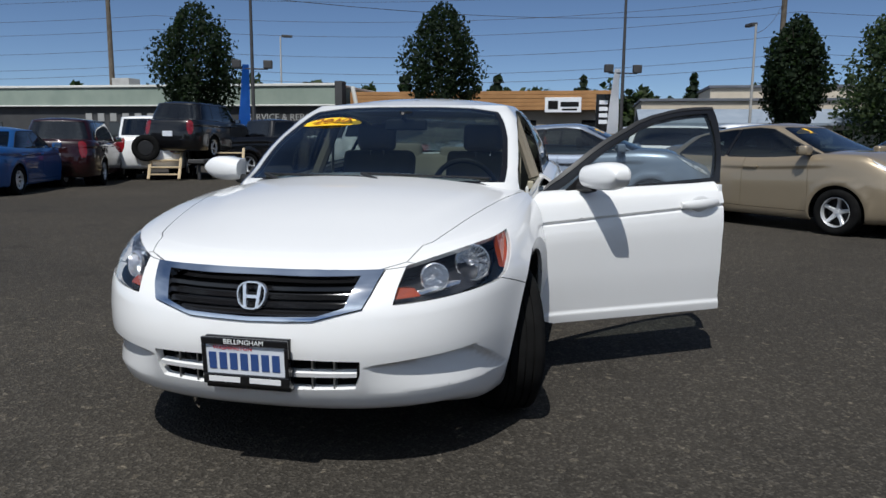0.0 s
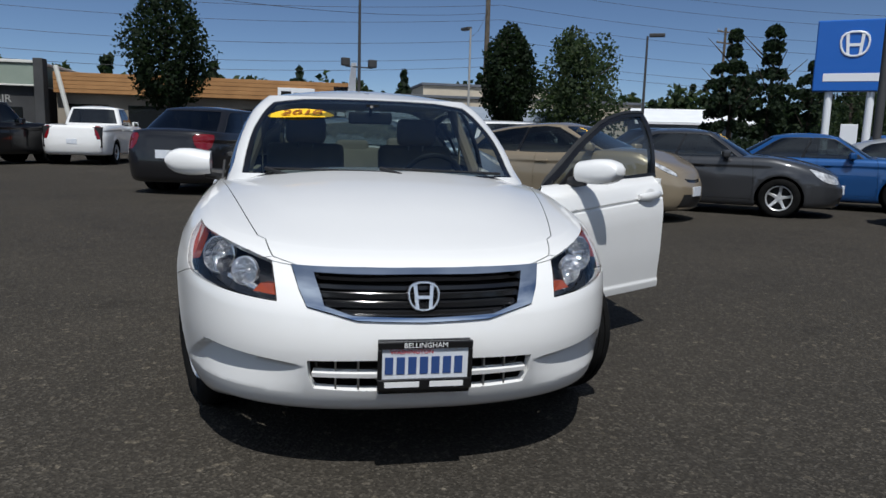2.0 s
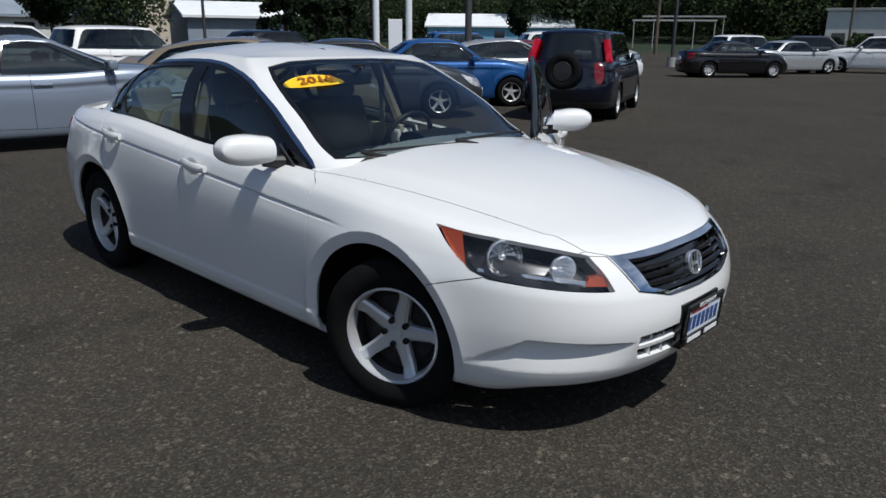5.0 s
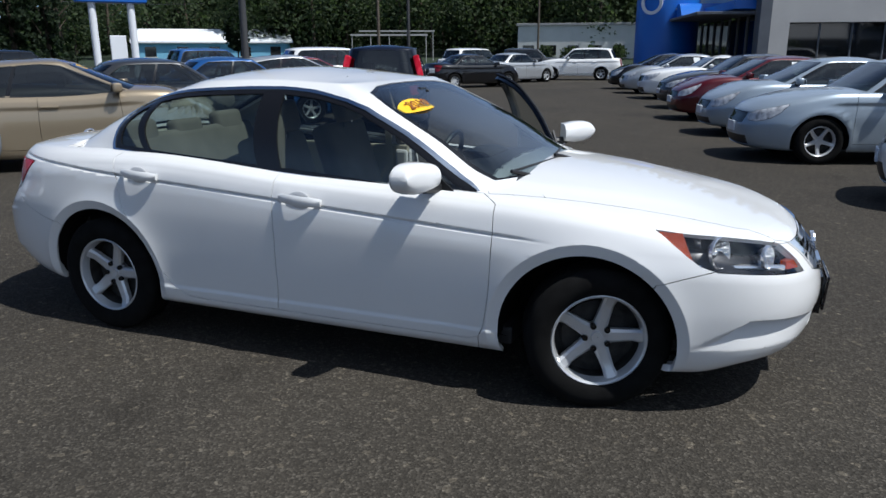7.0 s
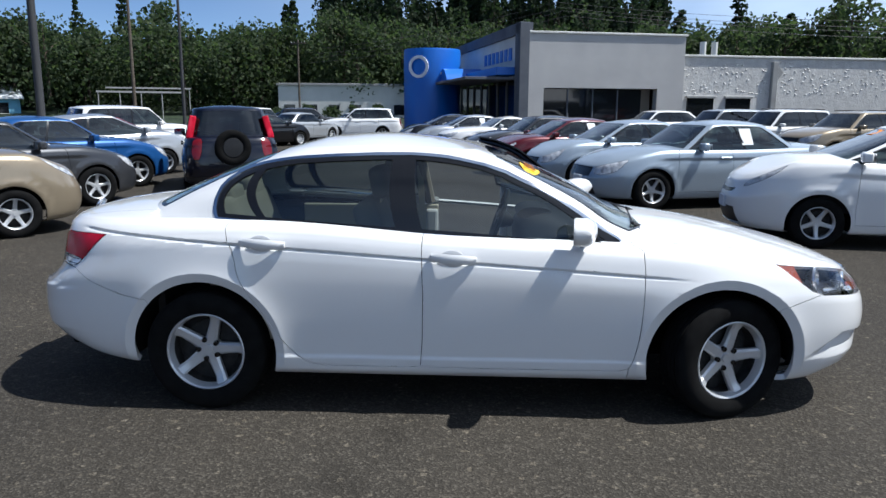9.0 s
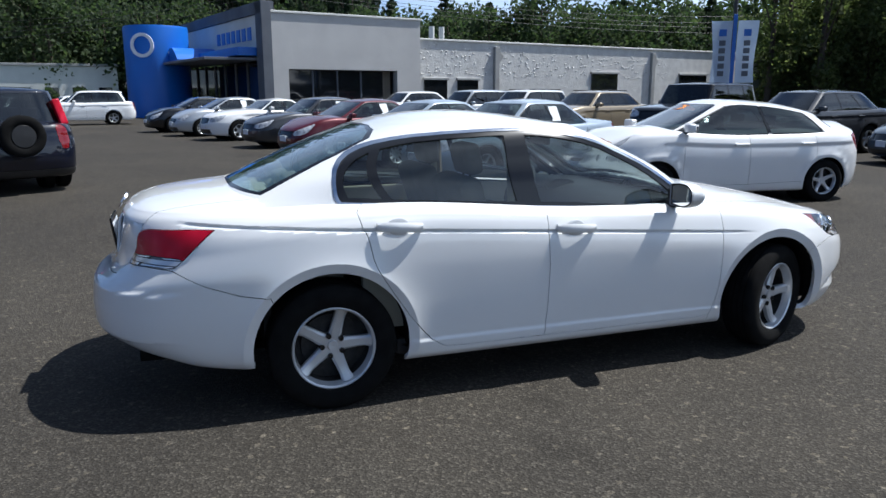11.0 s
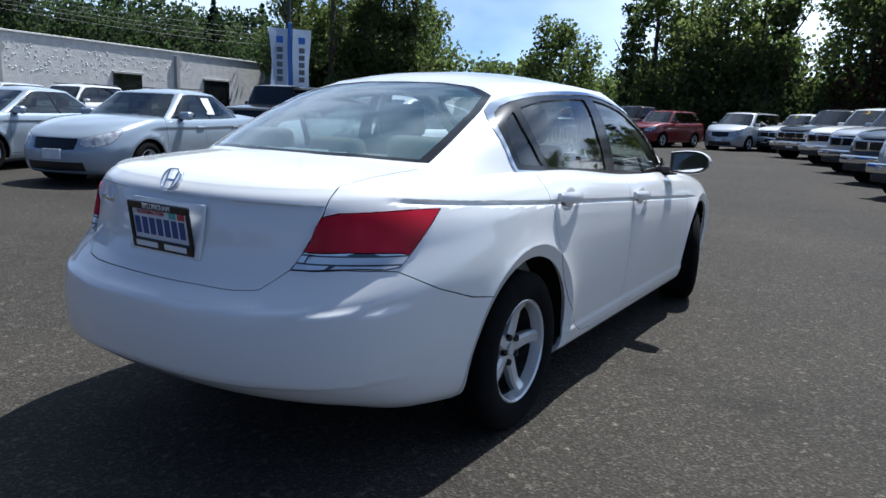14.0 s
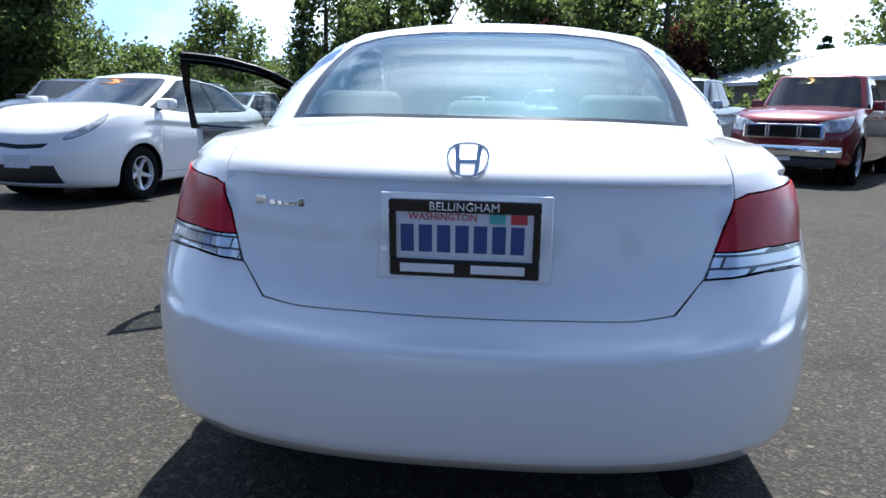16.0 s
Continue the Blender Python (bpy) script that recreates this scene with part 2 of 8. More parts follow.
# ---------------------------------------------------------------- shapes of cars
def spline(pts):
    """A smooth curve through (x, y) points, flat beyond its ends, without overshoot."""
    pts = sorted(pts)
    xs, ys = np.array([p[0] for p in pts], float), np.array([p[1] for p in pts], float)
    h, d = np.diff(xs), np.diff(ys) / np.diff(xs)
    m = np.zeros(len(xs))
    m[0], m[-1] = d[0], d[-1]
    for i in range(1, len(xs) - 1):
        if d[i - 1] * d[i] > 0:
            w1, w2 = 2 * h[i] + h[i - 1], h[i] + 2 * h[i - 1]
            m[i] = (w1 + w2) / (w1 / d[i - 1] + w2 / d[i])

    def f(x):
        x = np.clip(np.asarray(x, float), xs[0], xs[-1])
        i = np.clip(np.searchsorted(xs, x) - 1, 0, len(xs) - 2)
        t = (x - xs[i]) / h[i]
        return (ys[i] * (1 + 2 * t) * (1 - t) ** 2 + m[i] * h[i] * t * (1 - t) ** 2
                + ys[i + 1] * t * t * (3 - 2 * t) + m[i + 1] * h[i] * t * t * (t - 1))
    return f


def bump(d, width):
    return np.exp(-(np.asarray(d, float) / width) ** 2)


class Shell:
    """Half of a hull (y >= 0). u runs from the front's middle round the flank to the rear's middle, v from the
    lowest ring (0) up to the highest ring (1) and on over the crown to the middle line (2)."""

    def __init__(self, rings, crown, front=(6.6, 2.5), rear=(7.0, 2.4), spine=(0.8, 0.8), crown_pow=2.4, tweak=None):
        n = len(rings)
        vs = [k / (n - 1) for k in range(n)]
        self.xf, self.xr, self.w = (spline([(v, r[i]) for v, r in zip(vs, rings)]) for i in (0, 1, 2))
        self.zs = [spline(r[3]) for r in rings]
        top = rings[-1]
        inner = [(x, z) for x, z in crown if -top[1] + 0.02 < x < top[0] - 0.02]
        crown = [(top[0], float(self.zs[-1](top[0]))), (-top[1], float(self.zs[-1](-top[1])))] + inner
        self.vs, self.crown, self.spine, self.pow, self.tweak = np.array(vs), spline(crown), spine, crown_pow, tweak
        a = np.linspace(0, np.pi / 2, 1500)
        (nf, mf), (nr, mr) = front, rear
        qx = np.r_[np.cos(a) ** (2 / nf), -(np.cos(a[::-1]) ** (2 / nr))[1:]]
        qy = np.r_[np.sin(a) ** (2 / mf), (np.sin(a[::-1]) ** (2 / mr))[1:]]
        top = rings[n // 2]
        px, py = np.where(qx > 0, qx * top[0], qx * top[1]), qy * top[2]
        s = np.r_[0, np.cumsum(np.hypot(np.diff(px), np.diff(py)))]
        self.s, self.qx, self.qy, self.cache = s / s[-1], qx, qy, {}

    def _z(self, v, x):
        n = len(self.zs)
        t = np.clip(v, 0, 1) * (n - 1)
        i = np.clip(np.floor(t).astype(int), 0, n - 2)
        f = t - i
        z = np.array([k(x) for k in self.zs])
        pick = lambda j: np.take_along_axis(z, np.clip(j, 0, n - 1)[None], 0)[0]
        p0, p1, p2, p3 = pick(i - 1), pick(i), pick(i + 1), pick(i + 2)
        p0, p3 = np.where(i == 0, 2 * p1 - p2, p0), np.where(i == n - 2, 2 * p2 - p1, p3)
        return 0.5 * (2 * p1 + (p2 - p0) * f + (2 * p0 - 5 * p1 + 4 * p2 - p3) * f**2 + (3 * p1 - p0 - 3 * p2 + p3) * f**3)

    def __call__(self, u, v):
        u, v = np.broadcast_arrays(np.asarray(u, float), np.asarray(v, float))
        qx, qy = np.interp(u, self.s, self.qx), np.interp(u, self.s, self.qy)
        side = np.minimum(v, 1)
        xf, xr, w = self.xf(side), self.xr(side), self.w(side)
        k = np.clip(2 - v, 0, 1)
        k = np.where(v > 1, k, 1.0)
        xe = np.where(qx > 0, qx * xf, qx * xr)
        x = np.where(qx > 0, qx * (self.spine[0] * xf + (1 - self.spine[0]) * xf * k), qx * (self.spine[1] * xr + (1 - self.spine[1]) * xr * k))
        y = qy * w * k
        z_side = self._z(side, xe)
        q = np.clip(np.where(x > 0, x / xf, -x / xr), 0, 1)
        ye = np.interp(np.where(x > 0, q, -q), self.qx[::-1], self.qy[::-1]) * w
        share = np.clip(y / np.maximum(ye, 1e-4), 0, 1) ** self.pow
        z_top = self.crown(x) + (self._z(np.ones_like(x), x) - self.crown(x)) * share
        z = np.where(v > 1, z_top, z_side)
        p = np.stack([x, y, z], -1)
        return self.tweak(p, u, v) if self.tweak else p

    def normal(self, u, v, e=2e-4):
        u0, u1 = np.clip(u - e, 0, 1), np.clip(u + e, 0, 1)
        v0, v1 = np.clip(v - e, 0, 1.999), np.clip(v + e, 0, 1.999)
        n = np.cross(self(u1, v) - self(u0, v), self(u, v1) - self(u, v0))
        return n / np.maximum(np.linalg.norm(n, axis=-1, keepdims=True), 1e-9)

    def find(self, points, axes, where=(0, 1, 0, 2)):
        """The (u, v) of points given by two of their coordinates, such as x and z on the flank."""
        if where not in self.cache:
            us, vs = np.meshgrid(np.linspace(where[0], where[1], 240), np.linspace(where[2], where[3], 140), indexing="ij")
            self.cache[where] = us, vs, self(us, vs)
        us, vs, grid = self.cache[where]
        ax = list(axes)
        want = np.array(points, float)
        flat = grid[..., ax].reshape(-1, len(ax))
        start = [int(np.argmin(((flat - p) ** 2).sum(-1))) for p in want]
        q, e = np.stack([us.ravel()[start], vs.ravel()[start]], 1), 1e-4
        lo, hi = np.array((where[0], where[2])), np.array((where[1], where[3]))
        for _ in range(5):
            here = self(q[:, 0], q[:, 1])[:, ax]
            ju, jv = (self(q[:, 0] + e, q[:, 1])[:, ax] - here) / e, (self(q[:, 0], q[:, 1] + e)[:, ax] - here) / e
            off = want - here
            a, b, c = (ju * ju).sum(1) + 1e-6, (ju * jv).sum(1), (jv * jv).sum(1) + 1e-6
            r, s = (ju * off).sum(1), (jv * off).sum(1)
            det = np.maximum(a * c - b * b, 1e-9)
            q = np.clip(q + np.clip(np.stack([(r * c - s * b) / det, (s * a - r * b) / det], 1), -0.02, 0.02), lo, hi)
        return [tuple(map(float, k)) for k in q]


def rounded(pts, times=2, keep=()):
    """A closed outline with its corners cut round; corners whose numbers are in keep stay sharp."""
    pts = [(tuple(p), i in keep) for i, p in enumerate(pts)]
    for _ in range(times):
        out = []
        for i, (p, sharp) in enumerate(pts):
            a, b = pts[i - 1][0], pts[(i + 1) % len(pts)][0]
            if sharp:
                out.append((p, True))
            else:
                out += [((p[0] * 0.75 + a[0] * 0.25, p[1] * 0.75 + a[1] * 0.25), False), ((p[0] * 0.75 + b[0] * 0.25, p[1] * 0.75 + b[1] * 0.25), False)]
        pts = out
    return [p for p, _ in pts]


def inside(p, poly):
    x, y, hit = p[0], p[1], False
    for i in range(len(poly)):
        (x0, y0), (x1, y1) = poly[i - 1], poly[i]
        if (y0 > y) != (y1 > y) and x < (x1 - x0) * (y - y0) / (y1 - y0) + x0:
            hit = not hit
    return hit


def split(poly, p, q):
    nx, ny = q[1] - p[1], p[0] - q[0]
    side = [(a[0] - p[0]) * nx + (a[1] - p[1]) * ny for a in poly]
    size = math.hypot(nx, ny) * 1e-6
    if all(s > -size for s in side) or all(s < size for s in side):
        return [poly]
    left, right = [], []
    for i, a in enumerate(poly):
        b, s, t = poly[(i + 1) % len(poly)], side[i], side[(i + 1) % len(poly)]
        if s >= 0:
            left.append(a)
        if s <= 0:
            right.append(a)
        if s * t < 0:
            f = s / (s - t)
            c = (a[0] + (b[0] - a[0]) * f, a[1] + (b[1] - a[1]) * f)
            left.append(c), right.append(c)
    return [k for k in (left, right) if len(k) > 2]


def cut_regions(us, vs, regions, lines=()):
    """Cuts a grid of (u, v) cells along outlines. Returns, by region, its cells; a later region lies over an earlier one, 'body' is the rest."""
    cells = {(i, j): [[(us[i], vs[j]), (us[i + 1], vs[j]), (us[i + 1], vs[j + 1]), (us[i], vs[j + 1])]]
             for i in range(len(us) - 1) for j in range(len(vs) - 1)}
    for name, poly in regions:
        for k in range(len(poly)):
            p, q = poly[k - 1], poly[k]
            lo, hi = (min(p[0], q[0]), min(p[1], q[1])), (max(p[0], q[0]), max(p[1], q[1]))
            i0, i1 = np.searchsorted(us, lo[0], "right") - 1, np.searchsorted(us, hi[0], "left")
            j0, j1 = np.searchsorted(vs, lo[1], "right") - 1, np.searchsorted(vs, hi[1], "left")
            for i in range(max(i0, 0), min(i1, len(us) - 1)):
                for j in range(max(j0, 0), min(j1, len(vs) - 1)):
                    out = []
                    for c in cells[i, j]:
                        xs, ys = [a[0] for a in c], [a[1] for a in c]
                        if max(xs) < lo[0] - 1e-7 or min(xs) > hi[0] + 1e-7 or max(ys) < lo[1] - 1e-7 or min(ys) > hi[1] + 1e-7:
                            out.append(c)
                        else:
                            out += split(c, p, q)
                    cells[i, j] = out
    boxes = [(min(a[0] for a in p), max(a[0] for a in p), min(a[1] for a in p), max(a[1] for a in p)) for _, p in regions]
    found = {}
    for group in cells.values():
        for c in group:
            mid = (sum(a[0] for a in c) / len(c), sum(a[1] for a in c) / len(c))
            name = "body"
            for (n, poly), b in zip(reversed(regions), reversed(boxes)):
                if b[0] <= mid[0] <= b[1] and b[2] <= mid[1] <= b[3] and inside(mid, poly):
                    name = n
                    break
            found.setdefault(name, []).append(c)
    return found


def close_joints(uv, faces):
    """Gives a face the corners of its neighbours that lie along its edges, so that no false rim opens there."""
    users = {}
    for f in faces:
        for i, a in enumerate(f):
            b = f[(i + 1) % len(f)]
            users[min(a, b), max(a, b)] = users.get((min(a, b), max(a, b)), 0) + 1
    loose = np.array(sorted({k for e, n in users.items() if n == 1 for k in e}), int)
    if not len(loose):
        return faces
    pts = uv[loose]
    out = []
    for f in faces:
        ring = []
        for i, a in enumerate(f):
            b = f[(i + 1) % len(f)]
            ring.append(a)
            if users[min(a, b), max(a, b)] == 1:
                d = uv[b] - uv[a]
                size = d @ d
                r = pts - uv[a]
                t = (r @ d) / max(size, 1e-18)
                off = np.abs(r[:, 0] * d[1] - r[:, 1] * d[0]) / math.sqrt(max(size, 1e-18))
                near = [(tt, int(k)) for tt, o, k in zip(t, off, loose) if 1e-3 < tt < 1 - 1e-3 and o < 4e-5 and k not in f] if ((off < 4e-5) & (t > 1e-3) & (t < 0.999)).any() else []
                ring += [k for _, k in sorted(near) if k not in ring]
        out.append(ring)
    return out


def panel(shell, cells, side=1, both=False, lift=0.0, gap=0.002, flange=0.012, origin=(0, 0, 0)):
    """A mesh of a region's cells on the shell, with its edge drawn in by gap and turned down by flange.
    side: 1 for y > 0, -1 for the mirrored half; both: the two halves in one."""
    index, uv, faces = {}, [], []
    for c in cells:
        ids = []
        for a in c:
            key = (round(a[0] * 40000), round(a[1] * 40000))
            if key not in index:
                index[key] = len(uv)
                uv.append(a)
            if not ids or ids[-1] != index[key]:
                ids.append(index[key])
        if ids[0] == ids[-1]:
            ids.pop()
        if len(set(ids)) > 2:
            faces.append(ids)
    uv = np.array(uv)
    faces = close_joints(uv, faces)
    pos, nor = shell(uv[:, 0], uv[:, 1]), shell.normal(uv[:, 0], uv[:, 1])
    nor = np.where((uv[:, 1] > 1.995)[:, None], (0, 0, 1), nor)
    pos = pos + nor * lift
    edges = {}
    for f in faces:
        for i, a in enumerate(f):
            b = f[(i + 1) % len(f)]
            edges.setdefault((min(a, b), max(a, b)), []).append((a, b, f))
    middle = (uv[:, 0] < 1e-6) | (uv[:, 0] > 1 - 1e-6) | (uv[:, 1] > 1.999)
    rim, inward = [], np.zeros_like(pos)
    for (a, b), users in edges.items():
        if len(users) == 1 and not (middle[a] and middle[b]):
            a, b, f = users[0]
            rim.append((a, b))
            along = pos[b] - pos[a]
            way = np.cross(nor[a], along)
            away = pos[f].mean(0) - pos[a]
            way = way if way @ away > 0 else -way
            inward[[a, b]] += way / max(np.linalg.norm(way), 1e-9)
    size = np.linalg.norm(inward, axis=1, keepdims=True)
    inward = np.where(size > 1e-6, inward / np.maximum(size, 1e-6), 0)
    inward[middle & (np.abs(pos[:, 1]) < 1e-3), 1] = 0
    pos = pos + inward * gap
    verts, norms, faces = list(map(tuple, pos)), list(map(tuple, nor)), [list(f) for f in faces]
    if flange:
        low = {}
        for a, b in rim:
            for k in (a, b):
                if k not in low:
                    low[k] = (len(verts), len(verts) + 1)
                    out = tuple(-inward[k])
                    verts += [tuple(pos[k]), tuple(pos[k] - nor[k] * flange)]
                    norms += [out, out]
            faces.append([low[b][0], low[a][0], low[a][1], low[b][1]])
    if side < 0 or both:
        n = len(verts)
        flip = lambda rows: [(x, -y, z) for x, y, z in rows]
        if both:
            faces += [[k + n for k in f[::-1]] for f in faces]
            verts, norms = verts + flip(verts), norms + flip(norms)
        else:
            verts, norms, faces = flip(verts), flip(norms), [f[::-1] for f in faces]
    verts = [(x - origin[0], y - origin[1], z - origin[2]) for x, y, z in verts]
    return verts, faces, norms

# ---------------------------------------------------------------- making meshes
def mesh_of(name, verts, faces, norms=None, smooth=True):
    me = bpy.data.meshes.new(name)
    me.from_pydata([tuple(map(float, v)) for v in verts], [], faces)
    me.update()
    if smooth:
        me.shade_smooth()
    if norms is not None:
        me.normals_split_custom_set_from_vertices([tuple(map(float, k)) for k in norms])
    return me


def link(name, me, mat, parent=None, label="", at=None):
    ob = new(name, me)
    if mat and not me.materials:
        me.materials.append(mat)
    elif mat and me.materials[0] != mat:
        ob.material_slots[0].link = "OBJECT"
        ob.material_slots[0].material = mat
    if parent:
        ob.parent = parent
    if at is not None:
        ob.matrix_basis = at
    if label:
        ob["label"] = label
    return ob


def part(name, bm, mat, parent, label="", at=None, smooth=False):
    me = bpy.data.meshes.new(name)
    bmesh.ops.recalc_face_normals(bm, faces=bm.faces)
    bm.to_mesh(me)
    bm.free()
    if smooth:
        me.shade_smooth()
        me.set_sharp_from_angle(angle=radians(35))
    return link(name, me, mat, parent, label, at)


def thing(name, label, category, at=None, group="", kind=""):
    ob = new(name)
    ob.empty_display_size = 0.2
    if at is not None:
        ob.matrix_basis = at
    return tagged(ob, label, category, group, kind)


def add_box(bm, lo, hi, bevel=0.0, segments=2, turn=None):
    c = [(a + b) / 2 for a, b in zip(lo, hi)]
    s = [abs(b - a) for a, b in zip(lo, hi)]
    m = Matrix.Translation(c) @ (turn or Matrix.Identity(4)) @ Matrix.Diagonal((*s, 1))
    verts = bmesh.ops.create_cube(bm, size=1, matrix=m)["verts"]
    if bevel:
        edges = {e for v in verts for e in v.link_edges}
        bmesh.ops.bevel(bm, geom=list(edges), offset=bevel, segments=segments, affect="EDGES", profile=0.6)
    return bm


def box(lo, hi, bevel=0.0, segments=2, turn=None):
    return add_box(bmesh.new(), lo, hi, bevel, segments, turn)


def add_tube(bm, a, b, r0, r1=None, sides=10, caps=True):
    a, b = Vector(a), Vector(b)
    m = Matrix.Translation((a + b) / 2) @ (b - a).to_track_quat("Z", "Y").to_matrix().to_4x4()
    bmesh.ops.create_cone(bm, cap_ends=caps, segments=sides, radius1=r0, radius2=r0 if r1 is None else r1, depth=(b - a).length, matrix=m)
    return bm


def tube(a, b, r0, r1=None, sides=10):
    return add_tube(bmesh.new(), a, b, r0, r1, sides)


def add_lathe(bm, profile, steps=40, axis="y", close=False):
    """Turns (radius, along) points round an axis."""
    rows = []
    for k in range(steps):
        a = 2 * math.pi * k / steps
        c, s = math.cos(a), math.sin(a)
        rows.append([bm.verts.new((r * c, h, r * s) if axis == "y" else (r * c, r * s, h)) for r, h in profile])
    n = len(profile)
    for k in range(steps):
        a, b = rows[k], rows[(k + 1) % steps]
        for i in range(n if close else n - 1):
            bm.faces.new((a[i], b[i], b[(i + 1) % n], a[(i + 1) % n]))
    return bm


def add_prism(bm, outline, lo, hi, axis="y"):
    """A straight prism on an outline of (a, b) points: x and z for axis y, y and z for axis x, x and y for axis z."""
    put = {"y": lambda a, b, h: (a, h, b), "x": lambda a, b, h: (h, a, b), "z": lambda a, b, h: (a, b, h)}[axis]
    one, two = [bm.verts.new(put(a, b, lo)) for a, b in outline], [bm.verts.new(put(a, b, hi)) for a, b in outline]
    bm.faces.new(one), bm.faces.new(two[::-1])
    for i in range(len(one)):
        bm.faces.new((one[i - 1], one[i], two[i], two[i - 1]))
    return bm


def prism(outline, lo, hi, axis="y"):
    return add_prism(bmesh.new(), outline, lo, hi, axis)


def letters(name, text, size, mat, parent, at, depth=0.0015, label="", shear=0.0, stretch=1.0, bold=0.0):
    """Words as a mesh, centred on their place, lying in x and y of the pose."""
    curve = bpy.data.curves.new(name, "FONT")
    curve.body, curve.size, curve.extrude, curve.align_x, curve.align_y, curve.shear = text, size, depth, "CENTER", "CENTER", shear
    curve.resolution_u, curve.offset = 2, bold
    holder = bpy.data.objects.new(name, curve)
    scene.collection.objects.link(holder)
    bpy.context.view_layer.update()
    me = bpy.data.meshes.new_from_object(holder.evaluated_get(bpy.context.evaluated_depsgraph_get()))
    bpy.data.objects.remove(holder)
    me.transform(Matrix.Diagonal((stretch, 1, 1, 1)))
    me.materials.clear()
    me.name = name
    return link(name, me, mat, parent, label, at)


# ---------------------------------------------------------------- wheels
def tyre_mesh(radius, width, rim):
    h = width / 2
    side = [(rim - 0.004, -h * 0.82), (rim + 0.012, -h * 0.97), ((rim + radius) / 2, -h * 1.03), (radius - 0.03, -h * 0.98), (radius - 0.008, -h * 0.84)]
    tread = []
    for k in range(5):
        c = -h * 0.62 + k * h * 0.31
        tread += [(radius, c - h * 0.12), (radius, c + h * 0.12), (radius - 0.007, c + h * 0.125), (radius - 0.007, c + h * 0.185)]
    profile = side + tread[:-2] + [(r, -y) for r, y in reversed(side)]
    bm = add_lathe(bmesh.new(), profile, 56, "y")
    bmesh.ops.recalc_face_normals(bm, faces=bm.faces)
    me = bpy.data.meshes.new("tyre")
    bm.to_mesh(me)
    bm.free()
    me.shade_smooth()
    me.set_sharp_from_angle(angle=radians(40))
    return me


def rim_mesh(rim, width, spokes, spoke_width, dish=0.03, twin=False):
    """An alloy wheel whose outer face looks along -y."""
    h, bm = width / 2, bmesh.new()
    lip = [(rim * 0.90, -h * 0.42), (rim * 0.905, -h * 0.5), (rim * 0.945, -h * 0.84), (rim * 0.985, -h * 0.90), (rim * 1.01, -h * 0.87), (rim * 1.005, -h * 0.80)]
    add_lathe(bm, lip, 48, "y")
    hub = rim * 0.30
    face = -h * 0.72 + dish
    add_lathe(bm, [(0.001, face - 0.004), (hub * 0.40, face - 0.006), (hub * 0.44, face + 0.005), (hub * 0.94, face + 0.004), (hub * 1.06, face + 0.014), (hub, face + 0.05)], 40, "y")
    for k in range(spokes):
        for off in ((-0.16, 0.16) if twin else (0,)):
            a = 2 * math.pi * k / spokes + math.pi / 2 + off
            rows = []
            for r, w, y0 in ((hub * 0.75, spoke_width * 1.15, face + 0.002), (rim * 0.5, spoke_width, face - 0.002), (rim * 0.75, spoke_width * 0.92, face - 0.006), (rim * 0.94, spoke_width * 1.1, -h * 0.70)):
                c, s = math.cos(a), math.sin(a)
                ring = []
                for side, y in ((-0.5, y0 + 0.035), (-0.5, y0 + 0.010), (-0.30, y0), (0.30, y0), (0.5, y0 + 0.010), (0.5, y0 + 0.035)):
                    ring.append(bm.verts.new((r * c - side * w * s, y, r * s + side * w * c)))
                rows.append(ring)
            for p, q in zip(rows, rows[1:]):
                for i in range(5):
                    bm.faces.new((p[i], p[i + 1], q[i + 1], q[i]))
    bmesh.ops.recalc_face_normals(bm, faces=bm.faces)
    me = bpy.data.meshes.new("rim")
    bm.to_mesh(me)
    bm.free()
    me.shade_smooth()
    me.set_sharp_from_angle(angle=radians(30))
    return me


def disc_mesh(rim):
    bm = add_lathe(bmesh.new(), [(0.03, 0.0), (rim * 0.72, 0.0), (rim * 0.72, 0.02), (rim * 0.91, 0.02), (rim * 0.91, -0.058), (rim * 0.94, -0.058), (rim * 0.94, 0.05), (0.03, 0.05)], 40, "y")
    bmesh.ops.recalc_face_normals(bm, faces=bm.faces)
    me = bpy.data.meshes.new("brake_disc")
    bm.to_mesh(me)
    bm.free()
    return me


wheel_cache = {}


def add_wheel(parent, x, y, radius, width, rim, spokes, steer=0.0, spoke_width=0.06, rim_mat=None, twin=False, nuts=False, turn=0.0):
    """A wheel under a car: a tyre with its rim, brake disc and nuts."""
    key = (radius, width, rim, spokes, spoke_width, twin)
    if key not in wheel_cache:
        wheel_cache[key] = tyre_mesh(radius, width, rim), rim_mesh(rim, width, spokes, spoke_width, twin=twin), disc_mesh(rim)
    tyre, alloy, disc = wheel_cache[key]
    flip = 0 if y < 0 else 180
    m = pose(x, y, radius, 0, 0, flip + steer)
    wheel = link("wheel", tyre, M_TYRE, parent, at=m)
    link("rim", alloy, rim_mat or M_ALLOY, wheel, "silver alloy rim", pose(0, 0, 0, 0, turn, 0))
    link("brake_disc", disc, M_BRAKE, wheel, "dark brake disc", pose(0, 0.012, 0))
    if nuts:
        for k in range(5):
            a = radians(36 + 72 * k + 90 - turn)
            c = rim * 0.26
            link("wheel_nut", nut_mesh(), M_GLOSSBLACK, wheel, "", pose(c * math.cos(a), -width * 0.36 + 0.028, c * math.sin(a), 0, turn, 0))
    return wheel


